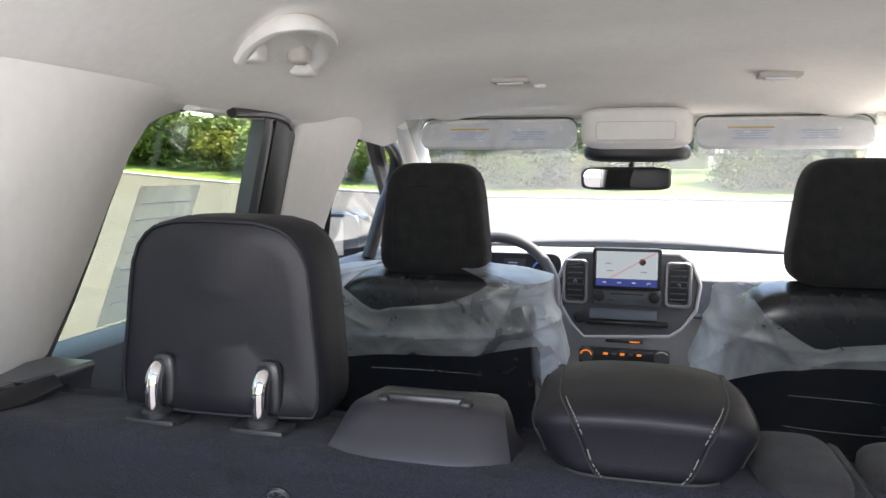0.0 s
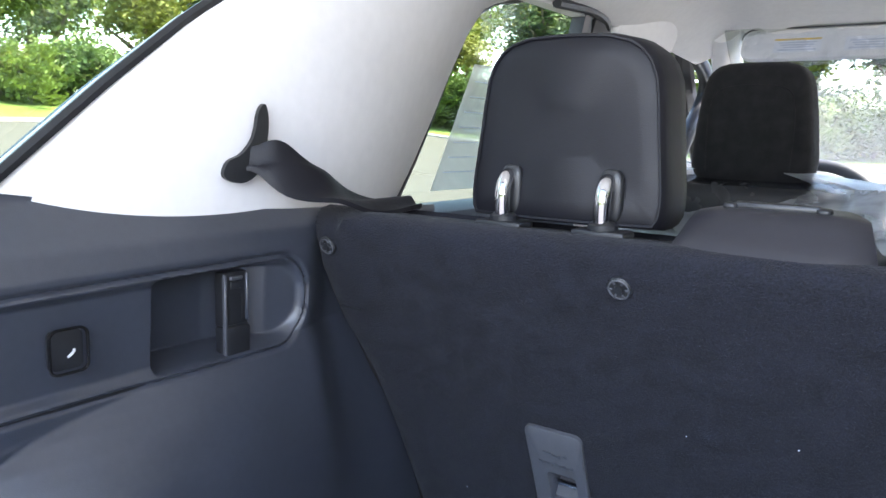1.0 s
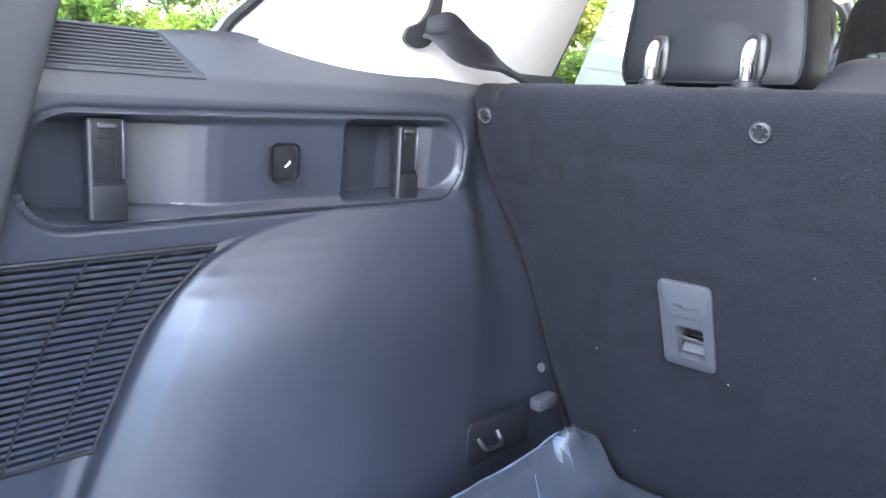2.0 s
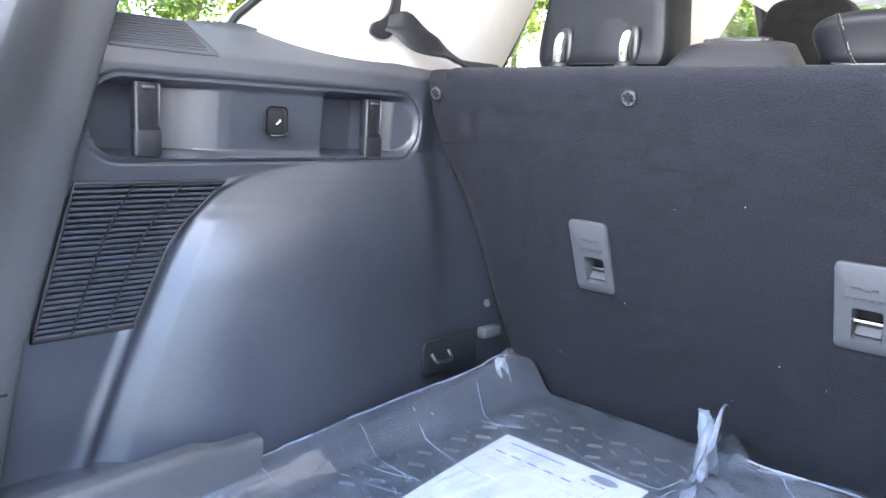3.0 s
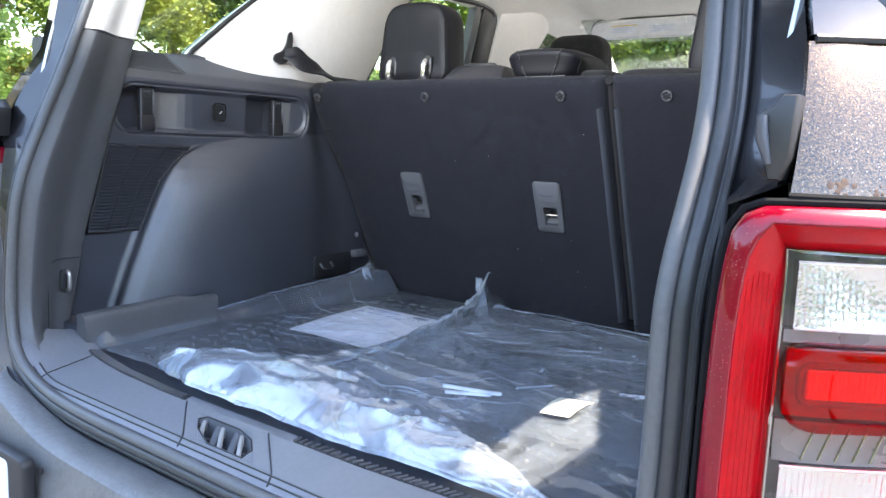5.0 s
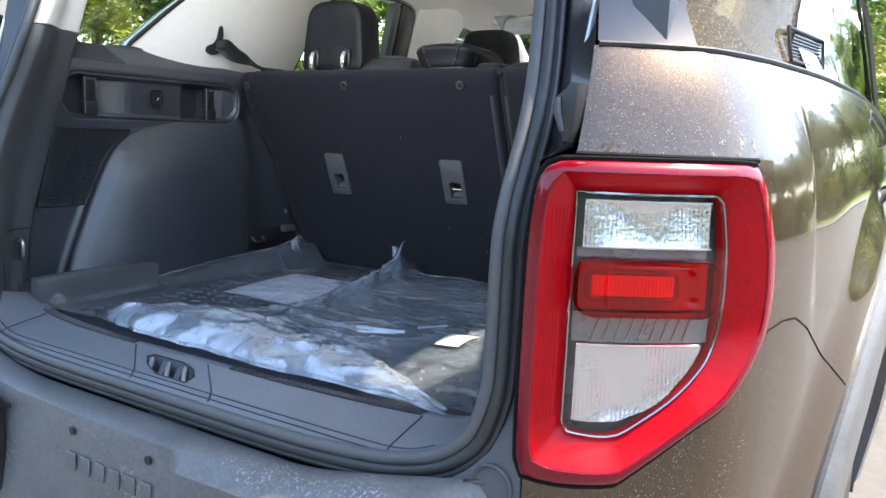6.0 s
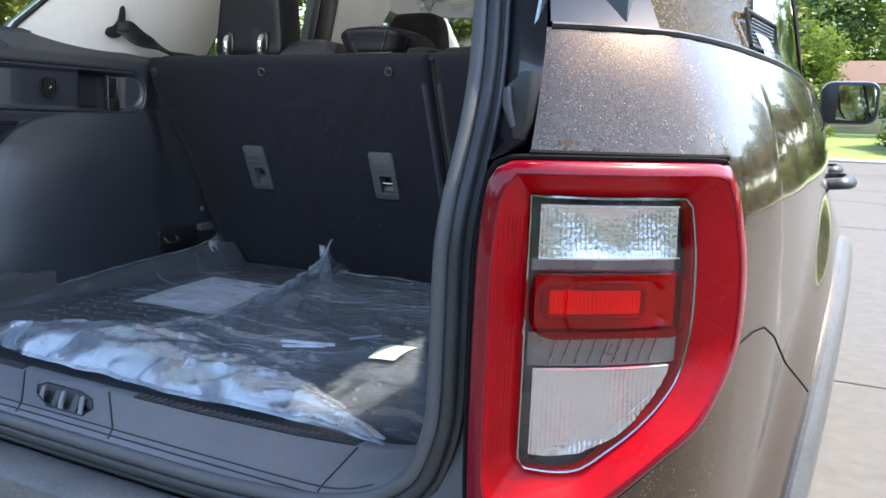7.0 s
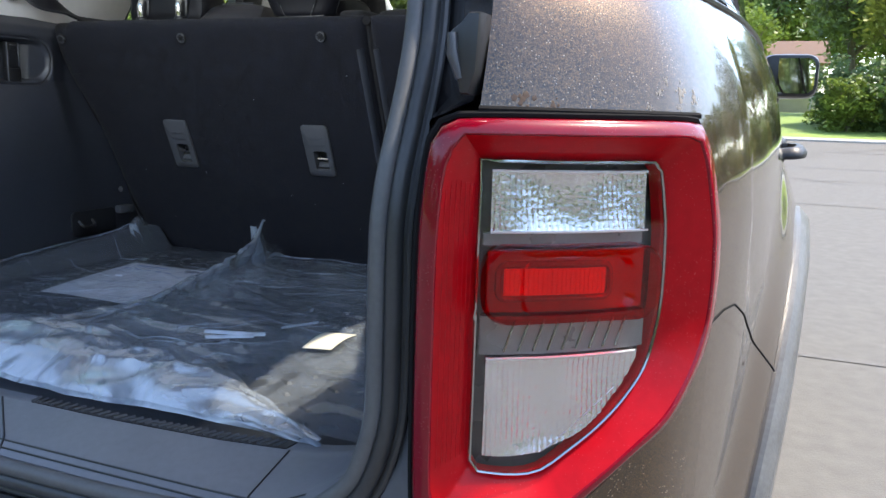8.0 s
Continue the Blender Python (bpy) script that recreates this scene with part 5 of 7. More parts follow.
def side_trim(sgn):
    t = thing("cargo_side_trim", "dark grey moulded cargo side trim with storage bin", "car trim", (0.62 * sgn, 0.3, 0.745))
    fine = sgn < 0
    us = steps(-0.10, 0.0, 24) + steps(0.0026, 0.55, 210) + steps(0.556, 0.80, 40) if fine else steps(-0.10, 0.80, 50)
    vs = steps(0, 0.36, 40) + steps(0.364, 0.66, 80) + steps(0.664, 0.68, 5) + steps(0.684, 0.92, 95) + steps(0.925, 1, 12) if fine else steps(0, 1, 40)
    f = lambda o: (lambda y, v: ((trim_x(y, 0.745 + (ztop(y) - 0.745) * v) + o) * sgn, y, 0.745 + (ztop(y) - 0.745) * v))
    part("trim_panel", slab(f(0.0), lambda y, v: (0.72 * sgn, y, 0.745 + (ztop(y) - 0.745) * v), us, vs), M_TRIM, t, "satin dark grey panel")
    if fine:
        by, bz, hy, hz_ = BIN
        joint = [(by + a, bz + b + 0.01 * a) for a, b in round_rect(2 * hy + 0.008, 2 * hz_ + 0.008, 0.044, 8)]
        part("bin_joint", tube([(-trim_x(y, z) - 0.0035, y, z) for y, z in joint], 0.0022, 5, True), M_RUBBER, t)
        for yh in (0.090, 0.441):
            hx = -0.648
            h = part("bag_hook", join(rbox((0.014, 0.031, 0.056), (hx, yh, 1.228), 0.002), rbox((0.018, 0.032, 0.032), (hx + 0.002, yh, 1.184), 0.003)), M_TRIM_B, t, "folding black bag hook")
            part("hook_edge", rbox((0.005, 0.0035, 0.084), (hx + 0.008, yh - 0.0145, 1.212), 0.001, 1), M_PLATE, h)
            part("hook_edge", rbox((0.004, 0.003, 0.050), (hx + 0.008, yh + 0.0135, 1.229), 0.001, 1), M_TRIM, h)
            part("hook_slot", rbox((0.002, 0.013, 0.007), (hx + 0.0072, yh, 1.242), 0.0005, 1), M_RUBBER, h)
            part("hook_latch", rbox((0.005, 0.016, 0.004), (hx + 0.0075, yh, 1.2495), 0.001, 1), M_PLATE, h)
            for dy in (-0.008, 0.008):
                part("hook_groove", rbox((0.001, 0.0012, 0.026), (hx + 0.0073, yh + dy, 1.218), 0), M_RUBBER, h)
            part("hook_groove", rbox((0.001, 0.030, 0.0012), (hx + 0.0075, yh, 1.2005), 0), M_RUBBER, h)
        b = part("tailgate_button", moved(prism(round_rect(0.029, 0.034, 0.006), 0.007, 0.002), Matrix.Translation((-0.628, 0.258, 1.217)) @ Matrix.Rotation(radians(90), 4, "Z")), M_TRIM_B, t, "square black tailgate button")
        part("button_ring", tube([(-0.6245, 0.258 + x, 1.217 + z) for x, z in round_rect(0.032, 0.037, 0.007)], 0.0014, 5, True), M_GLOSSBLACK, b)
        part("button_mark", join(rbox((0.001, 0.006, 0.002), (-0.6205, 0.257, 1.215), 0, 1, Matrix.Rotation(0.6, 4, "X")), rbox((0.001, 0.002, 0.003), (-0.6205, 0.260, 1.218), 0)), M_PAPER, b)
        # speaker grille
        unit = rbox((0.007, 1.0, 0.0032), (0, 0, 0), 0.0)
        me = bpy.data.meshes.new("slat")
        unit.to_mesh(me)
        unit.free()
        me.materials.append(M_TRIM)
        for k in range(27):
            z = 0.968 + k * 0.00645
            a, e = grille_edges(z)
            sl_ = new("slat", me)
            sl_.parent = t
            sl_.location = Vector((-0.6415, (a + e) / 2, z)) - t.location
            sl_.scale = (1, e - a, 1)
        for off in (0.36, 0.70):
            rib = [(-0.6375, grille_edges(z)[0] + off * (grille_edges(z)[1] - grille_edges(z)[0]), z) for z in steps(0.966, 1.137, 14)]
            part("grille_rib", tube(rib, 0.0012, 5), M_TRIM_B, t)
        gr = [(grille_edges(z)[0], z) for z in steps(0.964, 1.138, 8)] + [(grille_edges(z)[1], z) for z in reversed(steps(0.964, 1.138, 14))]
        part("grille_frame", tube([(-0.6385, y, z) for y, z in gr], 0.0026, 8, True), M_TRIM_B, t)
        # ledge vent under the quarter window
        for k in range(12):
            v = k / 11
            x, z = -(0.6435 + 0.034 * v), 1.2955 + 0.036 * v
            part("vent_slat", tube([(x, -0.06, z + 0.0012), (x, 0.172 - 0.02 * v, z + 0.0012)], 0.0012, 5), M_PLATE, t)
        part("vent_frame", tube([(-0.642, -0.07, 1.2945), (-0.642, 0.182, 1.2945), (-0.679, 0.155, 1.333), (-0.679, -0.07, 1.333)], 0.0016, 5, True), M_PLATE, t)
        # tie-down recess by the seat
        cup = part("tie_down", moved(prism(round_rect(0.135, 0.062, 0.014), 0.006, 0.002), Matrix.Translation((-0.592, 0.595, 0.842)) @ Matrix.Rotation(radians(90), 4, "Z")), M_TRIM_B, t, "recessed tie-down point")
        part("tie_ring", tube(curve([(-0.590, 0.545, 0.850), (-0.578, 0.550, 0.838), (-0.578, 0.580, 0.838), (-0.590, 0.585, 0.850)], 4), 0.004, 6), M_RUBBER, cup)
        part("trim_clip", rbox((0.02, 0.045, 0.02), (-0.590, 0.690, 0.865), 0.004), M_PLATE, t)
        part("screw", lathe([(0.007, -0.002), (0.007, 0.002), (0.003, 0.004)], 10, (-0.598, 0.690, 0.915), "y"), M_PLATE, t)
    # lower rail
    rl = [(-0.112, 0.826), (0.10, 0.834), (0.13, 0.826), (0.184, 0.826), (0.174, 0.762), (-0.112, 0.762)]
    rail = slab(lambda y, v: (lerp(v, [(0, 0.520), (0.8, 0.528), (0.9, 0.531), (1, 0.540)]) * sgn, y - 0.012 * (1 - v) * (y > 0.17), 0.757 + (lerp(y, rl[:4]) - 0.757) * min(1, v * 1.06)),
                lambda y, v: (0.556 * sgn, y, 0.757 + (lerp(y, rl[:4]) - 0.757) * v), [-0.112] + steps(-0.10, 0.184, 20), [0, 0.3, 0.6, 0.8, 0.9, 0.95, 1.0])
    part("ledge", rbox((0.10, 0.30, 0.05), (0.60 * sgn, 0.04, 0.778), 0.004), M_TRIM, t)
    part("lower_rail", rail, M_PILLAR, t, "dark grey lower trim rail")
    return t


def gate_pillar(sgn):
    """Trim of the pillar beside the tailgate opening: dark below, pale above."""
    t = thing("pillar_trim", "dark grey and pale trim of the pillar beside the tailgate", "car trim", (0.62 * sgn, -0.1, 0.76))
    yf = lambda z: lerp(z, [(0.74, -0.095), (0.80, -0.085), (0.965, -0.045), (1.345, 0.058), (1.70, 0.16)])
    yr = lambda z: lerp(z, [(a, c) for a, b, c in EDGE_UP])
    xr = lambda z: lerp(z, [(a, b) for a, b, c in EDGE_UP])

    def inner(u, z):
        xf = lerp(z, [(0.74, 0.60), (0.80, 0.612), (0.95, 0.625), (1.34, 0.612), (1.70, 0.60)])
        x = lerp(u, [(0, xf + 0.05), (0.05, xf + 0.006), (0.10, xf), (0.40, xf - 0.010), (0.72, xr(z) + 0.006), (0.86, xr(z) - 0.003), (1.0, xr(z) + 0.010)])
        return (x * sgn, yf(z) + (yr(z) + 0.004 - yf(z)) * u, z)
    back = lambda u, z: ((0.665 - 0.055 * u) * sgn, yf(z) + (yr(z) + 0.02 - yf(z)) * u, z)
    us = [0, 0.03, 0.06, 0.1, 0.2, 0.32, 0.40, 0.5, 0.6, 0.72, 0.80, 0.85, 0.87, 0.93, 1.0]
    low = part("lower_cover", slab(inner, back, us, steps(0.735, 1.343, 36)), M_PILLAR, t, "satin dark grey cover")
    part("upper_cover", slab(inner, back, us, steps(1.346, 1.71, 16)), M_LIGHT, t, "pale upper cover")
    part("cover_joint", tube(curve([((0.597 if i else 0.585) * sgn, y, z) for i, (y, z) in enumerate([(-0.150, 0.80), (-0.142, 0.90), (-0.128, 0.922), (-0.083, 0.925)])], 5), 0.0015, 5), M_RUBBER, low)
    slot = prism(round_rect(0.018, 0.044, 0.008), 0.004, 0.001)
    part("latch_slot", moved(slot, Matrix.Translation((0.601 * sgn, -0.109, 0.882)) @ Matrix.Rotation(radians(90 * -sgn), 4, "Z")), M_RUBBER, low)
    part("latch_loop", tube(curve([(0.600 * sgn, -0.106, 0.90), (0.592 * sgn, -0.106, 0.895), (0.592 * sgn, -0.106, 0.868), (0.600 * sgn, -0.106, 0.864)], 4), 0.004, 8), M_STEEL, low, "steel hook loop")
    return t


def upper_trim(sgn):
    """Pale panel between the quarter window and the rear door, with the seat belt's outlet."""
    t = thing("upper_side_trim", "pale grey upper side trim with a seat belt outlet", "car trim", (0.66 * sgn, 0.55, 1.31))
    YL = [(1.30, 0.20), (1.352, 0.238), (1.438, 0.340), (1.508, 0.430), (1.573, 0.532), (1.60, 0.552), (1.66, 0.58)]
    YR = [(1.28, 0.844), (1.351, 0.896), (1.418, 0.940), (1.499, 0.988), (1.568, 1.035), (1.614, 1.080), (1.638, 1.139), (1.648, 1.19), (1.66, 1.27)]

    def f(u, v):
        z0 = ztop(lerp(1.31, YL) + u * 0.6) - 0.012
        z = z0 + (1.66 - z0) * v
        y = lerp(z, YL) + (lerp(z, YR) - lerp(z, YL)) * u
        x = 0.652 - 0.010 * v + 0.040 * (1 - u) ** 5 + 0.115 * u ** 3.2
        return (x * sgn, y, z)
    g = lambda u, v: (f(u, v)[0] + 0.03 * sgn, f(u, v)[1], f(u, v)[2])
    part("panel", slab(f, g, steps(0, 1, 40), steps(0, 1, 24)), M_LIGHT, t)
    part("window_gasket", tube([(0.688 * sgn, lerp(z, YL) - 0.004, z) for z in steps(1.335, 1.60, 16)], 0.006, 6), M_RUBBER, t)
    part("door_gasket", tube([(0.768 * sgn, lerp(z, YR) + 0.004, z) for z in steps(1.285, 1.655, 16)], 0.004, 6), M_RUBBER, t)
    slot = [(0.432, 1.352), (0.452, 1.345), (0.472, 1.352), (0.484, 1.372), (0.490, 1.405), (0.486, 1.425), (0.477, 1.418), (0.470, 1.392), (0.455, 1.375), (0.437, 1.367)]
    sl_ = prism([(p.x, p.y) for p in curve([(a, b, 0) for a, b in slot], 4, True)], 0.005)
    part("belt_outlet", moved(sl_, Matrix.Translation((0.6488 * sgn, 0, 0)) @ Matrix(((0, -sgn, 0, 0), (1, 0, 0, 0), (0, 0, 1, 0), (0, 0, 0, 1)))), M_RUBBER, t, "dark belt outlet")
    path = [(0.645 * sgn, 0.462, 1.368), (0.622 * sgn, 0.485, 1.362), (0.605 * sgn, 0.53, 1.342), (0.595 * sgn, 0.575, 1.322), (0.585 * sgn, 0.66, 1.318)]
    P = curve(path, 6)
    wid = lambda i: 0.012 + 0.016 * smooth(i / 8) - 0.014 * smooth((i - 14) / 10)
    sh = lambda o: (lambda i, k: tuple(P[int(i)] + Vector((0.0, 0.35, 0.94)) .lerp(Vector((0.9 * sgn, 0.0, 0.25)), smooth(i / (len(P) - 1)) ) * (k - 0.5) * 2 * wid(i) * -1 + Vector((-0.003 * sgn, 0, o + 0.004 * math.sin(k * 7 + i * 0.5)))))
    part("belt_cover", slab(sh(0.003), sh(-0.002), list(range(len(P))), steps(0, 1, 8)), M_LEATHER, t, "black belt webbing")
    return t


side_trim(-1), side_trim(1), gate_pillar(-1), gate_pillar(1), upper_trim(-1), upper_trim(1)


def roof_edge(sgn):
    """Cabin pillars, door linings and the grab handle of one side."""
    t = thing("cabin_side_trim", "pale pillar covers and blue-grey door linings", "car trim", (0.76 * sgn, 1.6, 0.45))
    b = lambda o: (lambda u, z: ((lerp(z, [(1.26, 0.775), (1.45, 0.735), (1.66, 0.685)]) - 0.05 * math.sin(math.pi * u) + o) * sgn, 1.508 + 0.02 * (z - 1.26) + lerp(z, [(1.26, 0.20), (1.41, 0.22), (1.64, 0.36)]) * u, z))
    part("middle_pillar_cover", slab(b(0), b(0.05), steps(0, 1, 10), steps(0.9, 1.70, 14)), M_LIGHT, t)
    wx_ = lambda z: lerp(z, [(1.27, 0.785), (1.45, 0.745), (1.65, 0.700)])
    wf = lambda a, b, o: (lambda u, z: ((wx_(z) + o - 0.006 * math.sin(math.pi * u)) * sgn, a + (b - a) * u - 0.06 * max(0, z - 1.625) / 0.025 * u ** 4, z))
    part("window_channel", slab(wf(1.372, 1.412, 0.0), wf(1.372, 1.412, 0.03), steps(0, 1, 6), steps(1.27, 1.65, 14)), M_TRIM, t, "dark window channel")
    part("window_frame", slab(wf(1.413, 1.510, -0.004), wf(1.413, 1.510, 0.03), steps(0, 1, 8), steps(1.27, 1.65, 20)), M_RUBBER, t, "black window frame")
    hd = lambda o: (lambda y, v: ((0.704 - 0.022 * v + o) * sgn, y, 1.640 + 0.070 * v))
    part("window_header", slab(hd(0), hd(0.03), steps(1.14, 1.56, 8), steps(0, 1, 4)), M_LIGHT, t, "pale trim above the door window")
    part("window_gasket", tube(curve([(0.70 * sgn, 1.475, 1.630), (0.695 * sgn, 1.44, 1.645), (0.69 * sgn, 1.36, 1.650), (0.69 * sgn, 1.22, 1.642)], 5), 0.010, 8), M_RUBBER, t)
    part("front_frame", tube(curve([(0.785 * sgn, 2.20, 1.27), (0.755 * sgn, 2.25, 1.42), (0.74 * sgn, 2.33, 1.53), (0.73 * sgn, 2.30, 1.595), (0.72 * sgn, 2.17, 1.635), (0.71 * sgn, 1.98, 1.652), (0.70 * sgn, 1.75, 1.658)], 6), 0.022, 10), M_RUBBER, t)
    a = curve([(0.60 * sgn, 2.0, 1.69), (0.66 * sgn, 2.30, 1.58), (0.70 * sgn, 2.62, 1.42), (0.71 * sgn, 2.95, 1.26)], 6)
    part("front_pillar_cover", tube(a, 0.045, 10, flat=0.8), M_LIGHT, t)
    for y0, y1 in ((0.82, 1.62), (1.66, 2.85)):
        d = lambda o: (lambda y, z: ((lerp(z, [(0.45, 0.80), (0.9, 0.775), (1.2, 0.77), (1.265, 0.785), (1.275, 0.80)]) + o) * sgn, y, z))
        part("door_lining", slab(d(0), d(0.05), steps(y0, y1, 8), [0.45, 0.7, 0.9, 1.05, 1.2, 1.25, 1.265, 1.275]), M_DOORLINING, t, "blue-grey door lining")
    part("belt_guide", rbox((0.02, 0.035, 0.11), (0.705 * sgn, 1.66, 1.50), 0.008), M_LIGHT, t)
    part("belt", tube([(0.70 * sgn, 1.655, 1.47), (0.715 * sgn, 1.645, 1.30), (0.73 * sgn, 1.63, 1.0)], 0.02, 6, flat=0.15), M_CLOTH, t)
    g = thing("grab_handle", "pale folding grab handle on the headliner", "grab handle", (0.53 * sgn, 1.06, 1.72))
    bar = curve([(0.588 * sgn, 1.075, 1.714), (0.555 * sgn, 1.050, 1.732), (0.515 * sgn, 1.030, 1.745), (0.485 * sgn, 1.024, 1.750), (0.464 * sgn, 1.055, 1.754), (0.472 * sgn, 1.130, 1.753), (0.503 * sgn, 1.205, 1.747), (0.540 * sgn, 1.245, 1.735), (0.568 * sgn, 1.262, 1.722)], 6)
    part("grip", tube(bar, 0.019, 12, flat=0.60), M_LIGHT, g)
    for x, y in ((0.578, 1.085), (0.570, 1.262)):
        part("mount", moved(cushion(0.042, 0.045, 0.034, 0.5), Matrix.Translation((x * sgn, y, 1.722))), M_LIGHT, g)
    part("hook", moved(cushion(0.036, 0.036, 0.032, 0.7), Matrix.Translation((0.546 * sgn, 1.190, 1.732))), M_PLATE_L, g)
    return t


M_DOORLINING = material("door_lining", (0.07, 0.085, 0.11), 0.55, vary=0.1, bump=0.15, bump_scale=500)
roof_edge(-1), roof_edge(1)

# ---- rear seats ----
FACE = [(0.745, 0.775), (0.85, 0.737), (0.98, 0.680), (1.10, 0.630), (1.28, 0.553), (1.30, 0.548), (1.33, 0.545)]


def seat_back(x0, x1, name_label, left_shape=None, right_shape=None, holes=()):
    t = thing("rear_seat_back", name_label, "car seat", ((x0 + x1) / 2, 0.72, 0.745), "rear seat backs")
    top = 1.314

    def f(u, v):
        z = 0.745 + (top - 0.745) * v
        xl = lerp(z, left_shape) if left_shape else x0
        xr = lerp(z, right_shape) if right_shape else x1
        x = xl + (xr - xl) * u
        d = min(u * (xr - xl), (1 - u) * (xr - xl), (1 - v) * (top - 0.745))
        r = 0.050 if left_shape and u * (xr - xl) < 0.06 else 0.022
        k = max(0.0, 1 - d / r)
        y = lerp(z, FACE) + r * (1 - math.sqrt(max(0, 1 - k * k)))
        if any(abs(x - h - 0.004) < 0.0175 and 0.9965 < z < 1.0405 for h in holes):
            y += 0.035
        y += 0.0015 * noise.noise((x * 9, z * 9, 3)) + 0.002 * noise.noise((x * 3, z * 3, 8))
        return (x, y, z)
    g = lambda u, v: (f(u, v)[0], lerp(f(u, v)[2], FACE) + 0.13, f(u, v)[2] - 0.012 * (v > 0.99))
    us = [0, 0.004, 0.009, 0.015, 0.022, 0.03, 0.04, 0.052, 0.064] + steps(0.08, 0.95, 30) + [0.97, 0.978, 0.985, 0.991, 0.996, 1]
    vs = steps(0, 0.94, 30) + [0.96, 0.97, 0.98, 0.988, 0.994, 0.998, 1]
    za, zb = 0.9955, 1.0415
    xl = lerp(1.02, left_shape) if left_shape else x0
    xr = lerp(1.02, right_shape) if right_shape else x1
    us = sorted(us + [(h + 0.004 + k - xl) / (xr - xl) for h in holes for k in (-0.020, -0.0165, 0.0165, 0.020)])
    vs = sorted(vs + [(z - 0.745) / (top - 0.745) for z in (za, za + 0.0025, zb - 0.0025, zb)])
    part("back_panel", slab(f, g, us, vs), M_CARPET, t, "black carpeted seat back")
    return t


def face_y(z):
    return lerp(z, FACE)


LSHAPE = [(0.745, -0.580), (0.80, -0.600), (0.85, -0.612), (0.92, -0.620), (1.01, -0.626), (1.10, -0.636), (1.14, -0.648), (1.18, -0.664), (1.25, -0.672), (1.29, -0.668), (1.32, -0.655)]
RSHAPE = [(z, -x) for z, x in LSHAPE]
big = seat_back(-0.65, 0.163, "wide black carpeted rear seat back, upright", left_shape=LSHAPE, holes=(-0.370, 0.004))
small = seat_back(0.172, 0.65, "narrow black carpeted rear seat back, upright", right_shape=RSHAPE, holes=(0.374,))


def tether_plate(parent, x):
    z0, z1 = 0.985, 1.097
    zc = (z0 + z1) / 2
    slope = math.atan2(face_y(z0) - face_y(z1), z1 - z0)
    m = Matrix.Translation((x, face_y(zc), zc)) @ Matrix.Rotation(slope, 4, "X")
    w, h = 0.066, 0.121
    # a frame round a window with the anchor bar inside
    out, inn = round_rect(w, h, 0.008, 5), round_rect(0.034, 0.046, 0.004, 5, 0.004, -0.022)
    n = len(out)
    verts = [(a, 0.004, b) for a, b in out] + [(a, -0.004, b) for a, b in out] + [(a * 0.95, -0.0055, b * 0.97) for a, b in out] + [(a, -0.0055, b) for a, b in inn] + [(a * 0.85 + 0.001, 0.022, b * 0.85 - 0.004) for a, b in inn]
    faces = [(j * n + i, j * n + (i + 1) % n, (j + 1) * n + (i + 1) % n, (j + 1) * n + i) for j in range(4) for i in range(n)] + [tuple(range(4 * n, 5 * n))]
    p = part("tether_plate", moved(bm_from(verts, faces), m), M_PLATE, parent, "grey child seat anchor plate")
    part("anchor_pocket", moved(rbox((0.029, 0.003, 0.024), (0.004, 0.0185, -0.012), 0), m), M_RUBBER, p)
    part("anchor_bar", moved(tube([(-0.013, 0.004, -0.021), (0.021, 0.004, -0.021)], 0.0034, 8), m), M_CHROME, p, "bright steel bar")
    part("anchor_ramp", moved(rbox((0.030, 0.022, 0.004), (0.004, 0.009, -0.034), 0.001, 1, Matrix.Rotation(0.6, 4, "X")), m), M_PLATE, p)
    for k in range(3):
        part("anchor_mark", moved(rbox((0.010 - 0.002 * k, 0.001, 0.003), (-0.008 + k * 0.010, -0.0058, 0.030 - 0.003 * (k == 1)), 0), m), M_TRIM, p)
    for k in range(5):
        part("anchor_mark", moved(rbox((0.005, 0.001, 0.004), (-0.018 + k * 0.009, -0.0058, 0.014), 0), m), M_TRIM, p)


def push_pin(parent, x, z=1.273):
    m = Matrix.Translation((x, face_y(z) - 0.001, z)) @ Matrix.Rotation(radians(23), 4, "X")
    m = m @ Matrix.Scale(0.68, 4)
    p = part("push_pin", moved(lathe([(0.0165, 0.002), (0.0165, -0.002), (0.0135, -0.0045), (0.011, -0.003), (0.0065, -0.003), (0.0055, -0.006), (0.002, -0.006)], 20, (0, 0, 0), "y"), m), M_TRIM_B, parent, "black push pin")
    part("pin_ring", moved(tube([(0.0135 * math.cos(a), -0.0045, 0.0135 * math.sin(a)) for a in steps(0, 6.0, 18)], 0.0012, 5, True), m), M_PLATE, p)
    for k in range(6):
        a = k * math.pi / 3
        part("pin_rib", moved(rbox((0.0025, 0.002, 0.006), (0.0115 * math.cos(a), -0.0045, 0.0115 * math.sin(a)), 0, 1, Matrix.Rotation(-a + math.pi / 2, 4, "Y")), m), M_PLATE, p)


for x0, x1, owner in ((0.095, 0.160, big), (0.176, 0.335, small), (0.465, 0.62, small)):
    part("top_roll", moved(cushion(x1 - x0, 0.12, 0.036, 0.5, 30, 16), Matrix.Translation(((x0 + x1) / 2, 0.622, 1.309))), M_CLOTH, owner, "black cloth top of the backrest")
tether_plate(big, -0.370), tether_plate(big, 0.004), tether_plate(small, 0.374)
push_pin(big, -0.621), push_pin(big, -0.277), push_pin(big, 0.067), push_pin(small, 0.285), push_pin(small, 0.58)
for x0, owner in ((0.149, big), (0.186, small)):
    part("edge_strip", tube([(x0, face_y(z) - 0.0, z) for z in steps(0.79, 1.25, 12)], 0.008, 6, flat=0.35), M_TRIM, owner, "grey hinge edge strip")
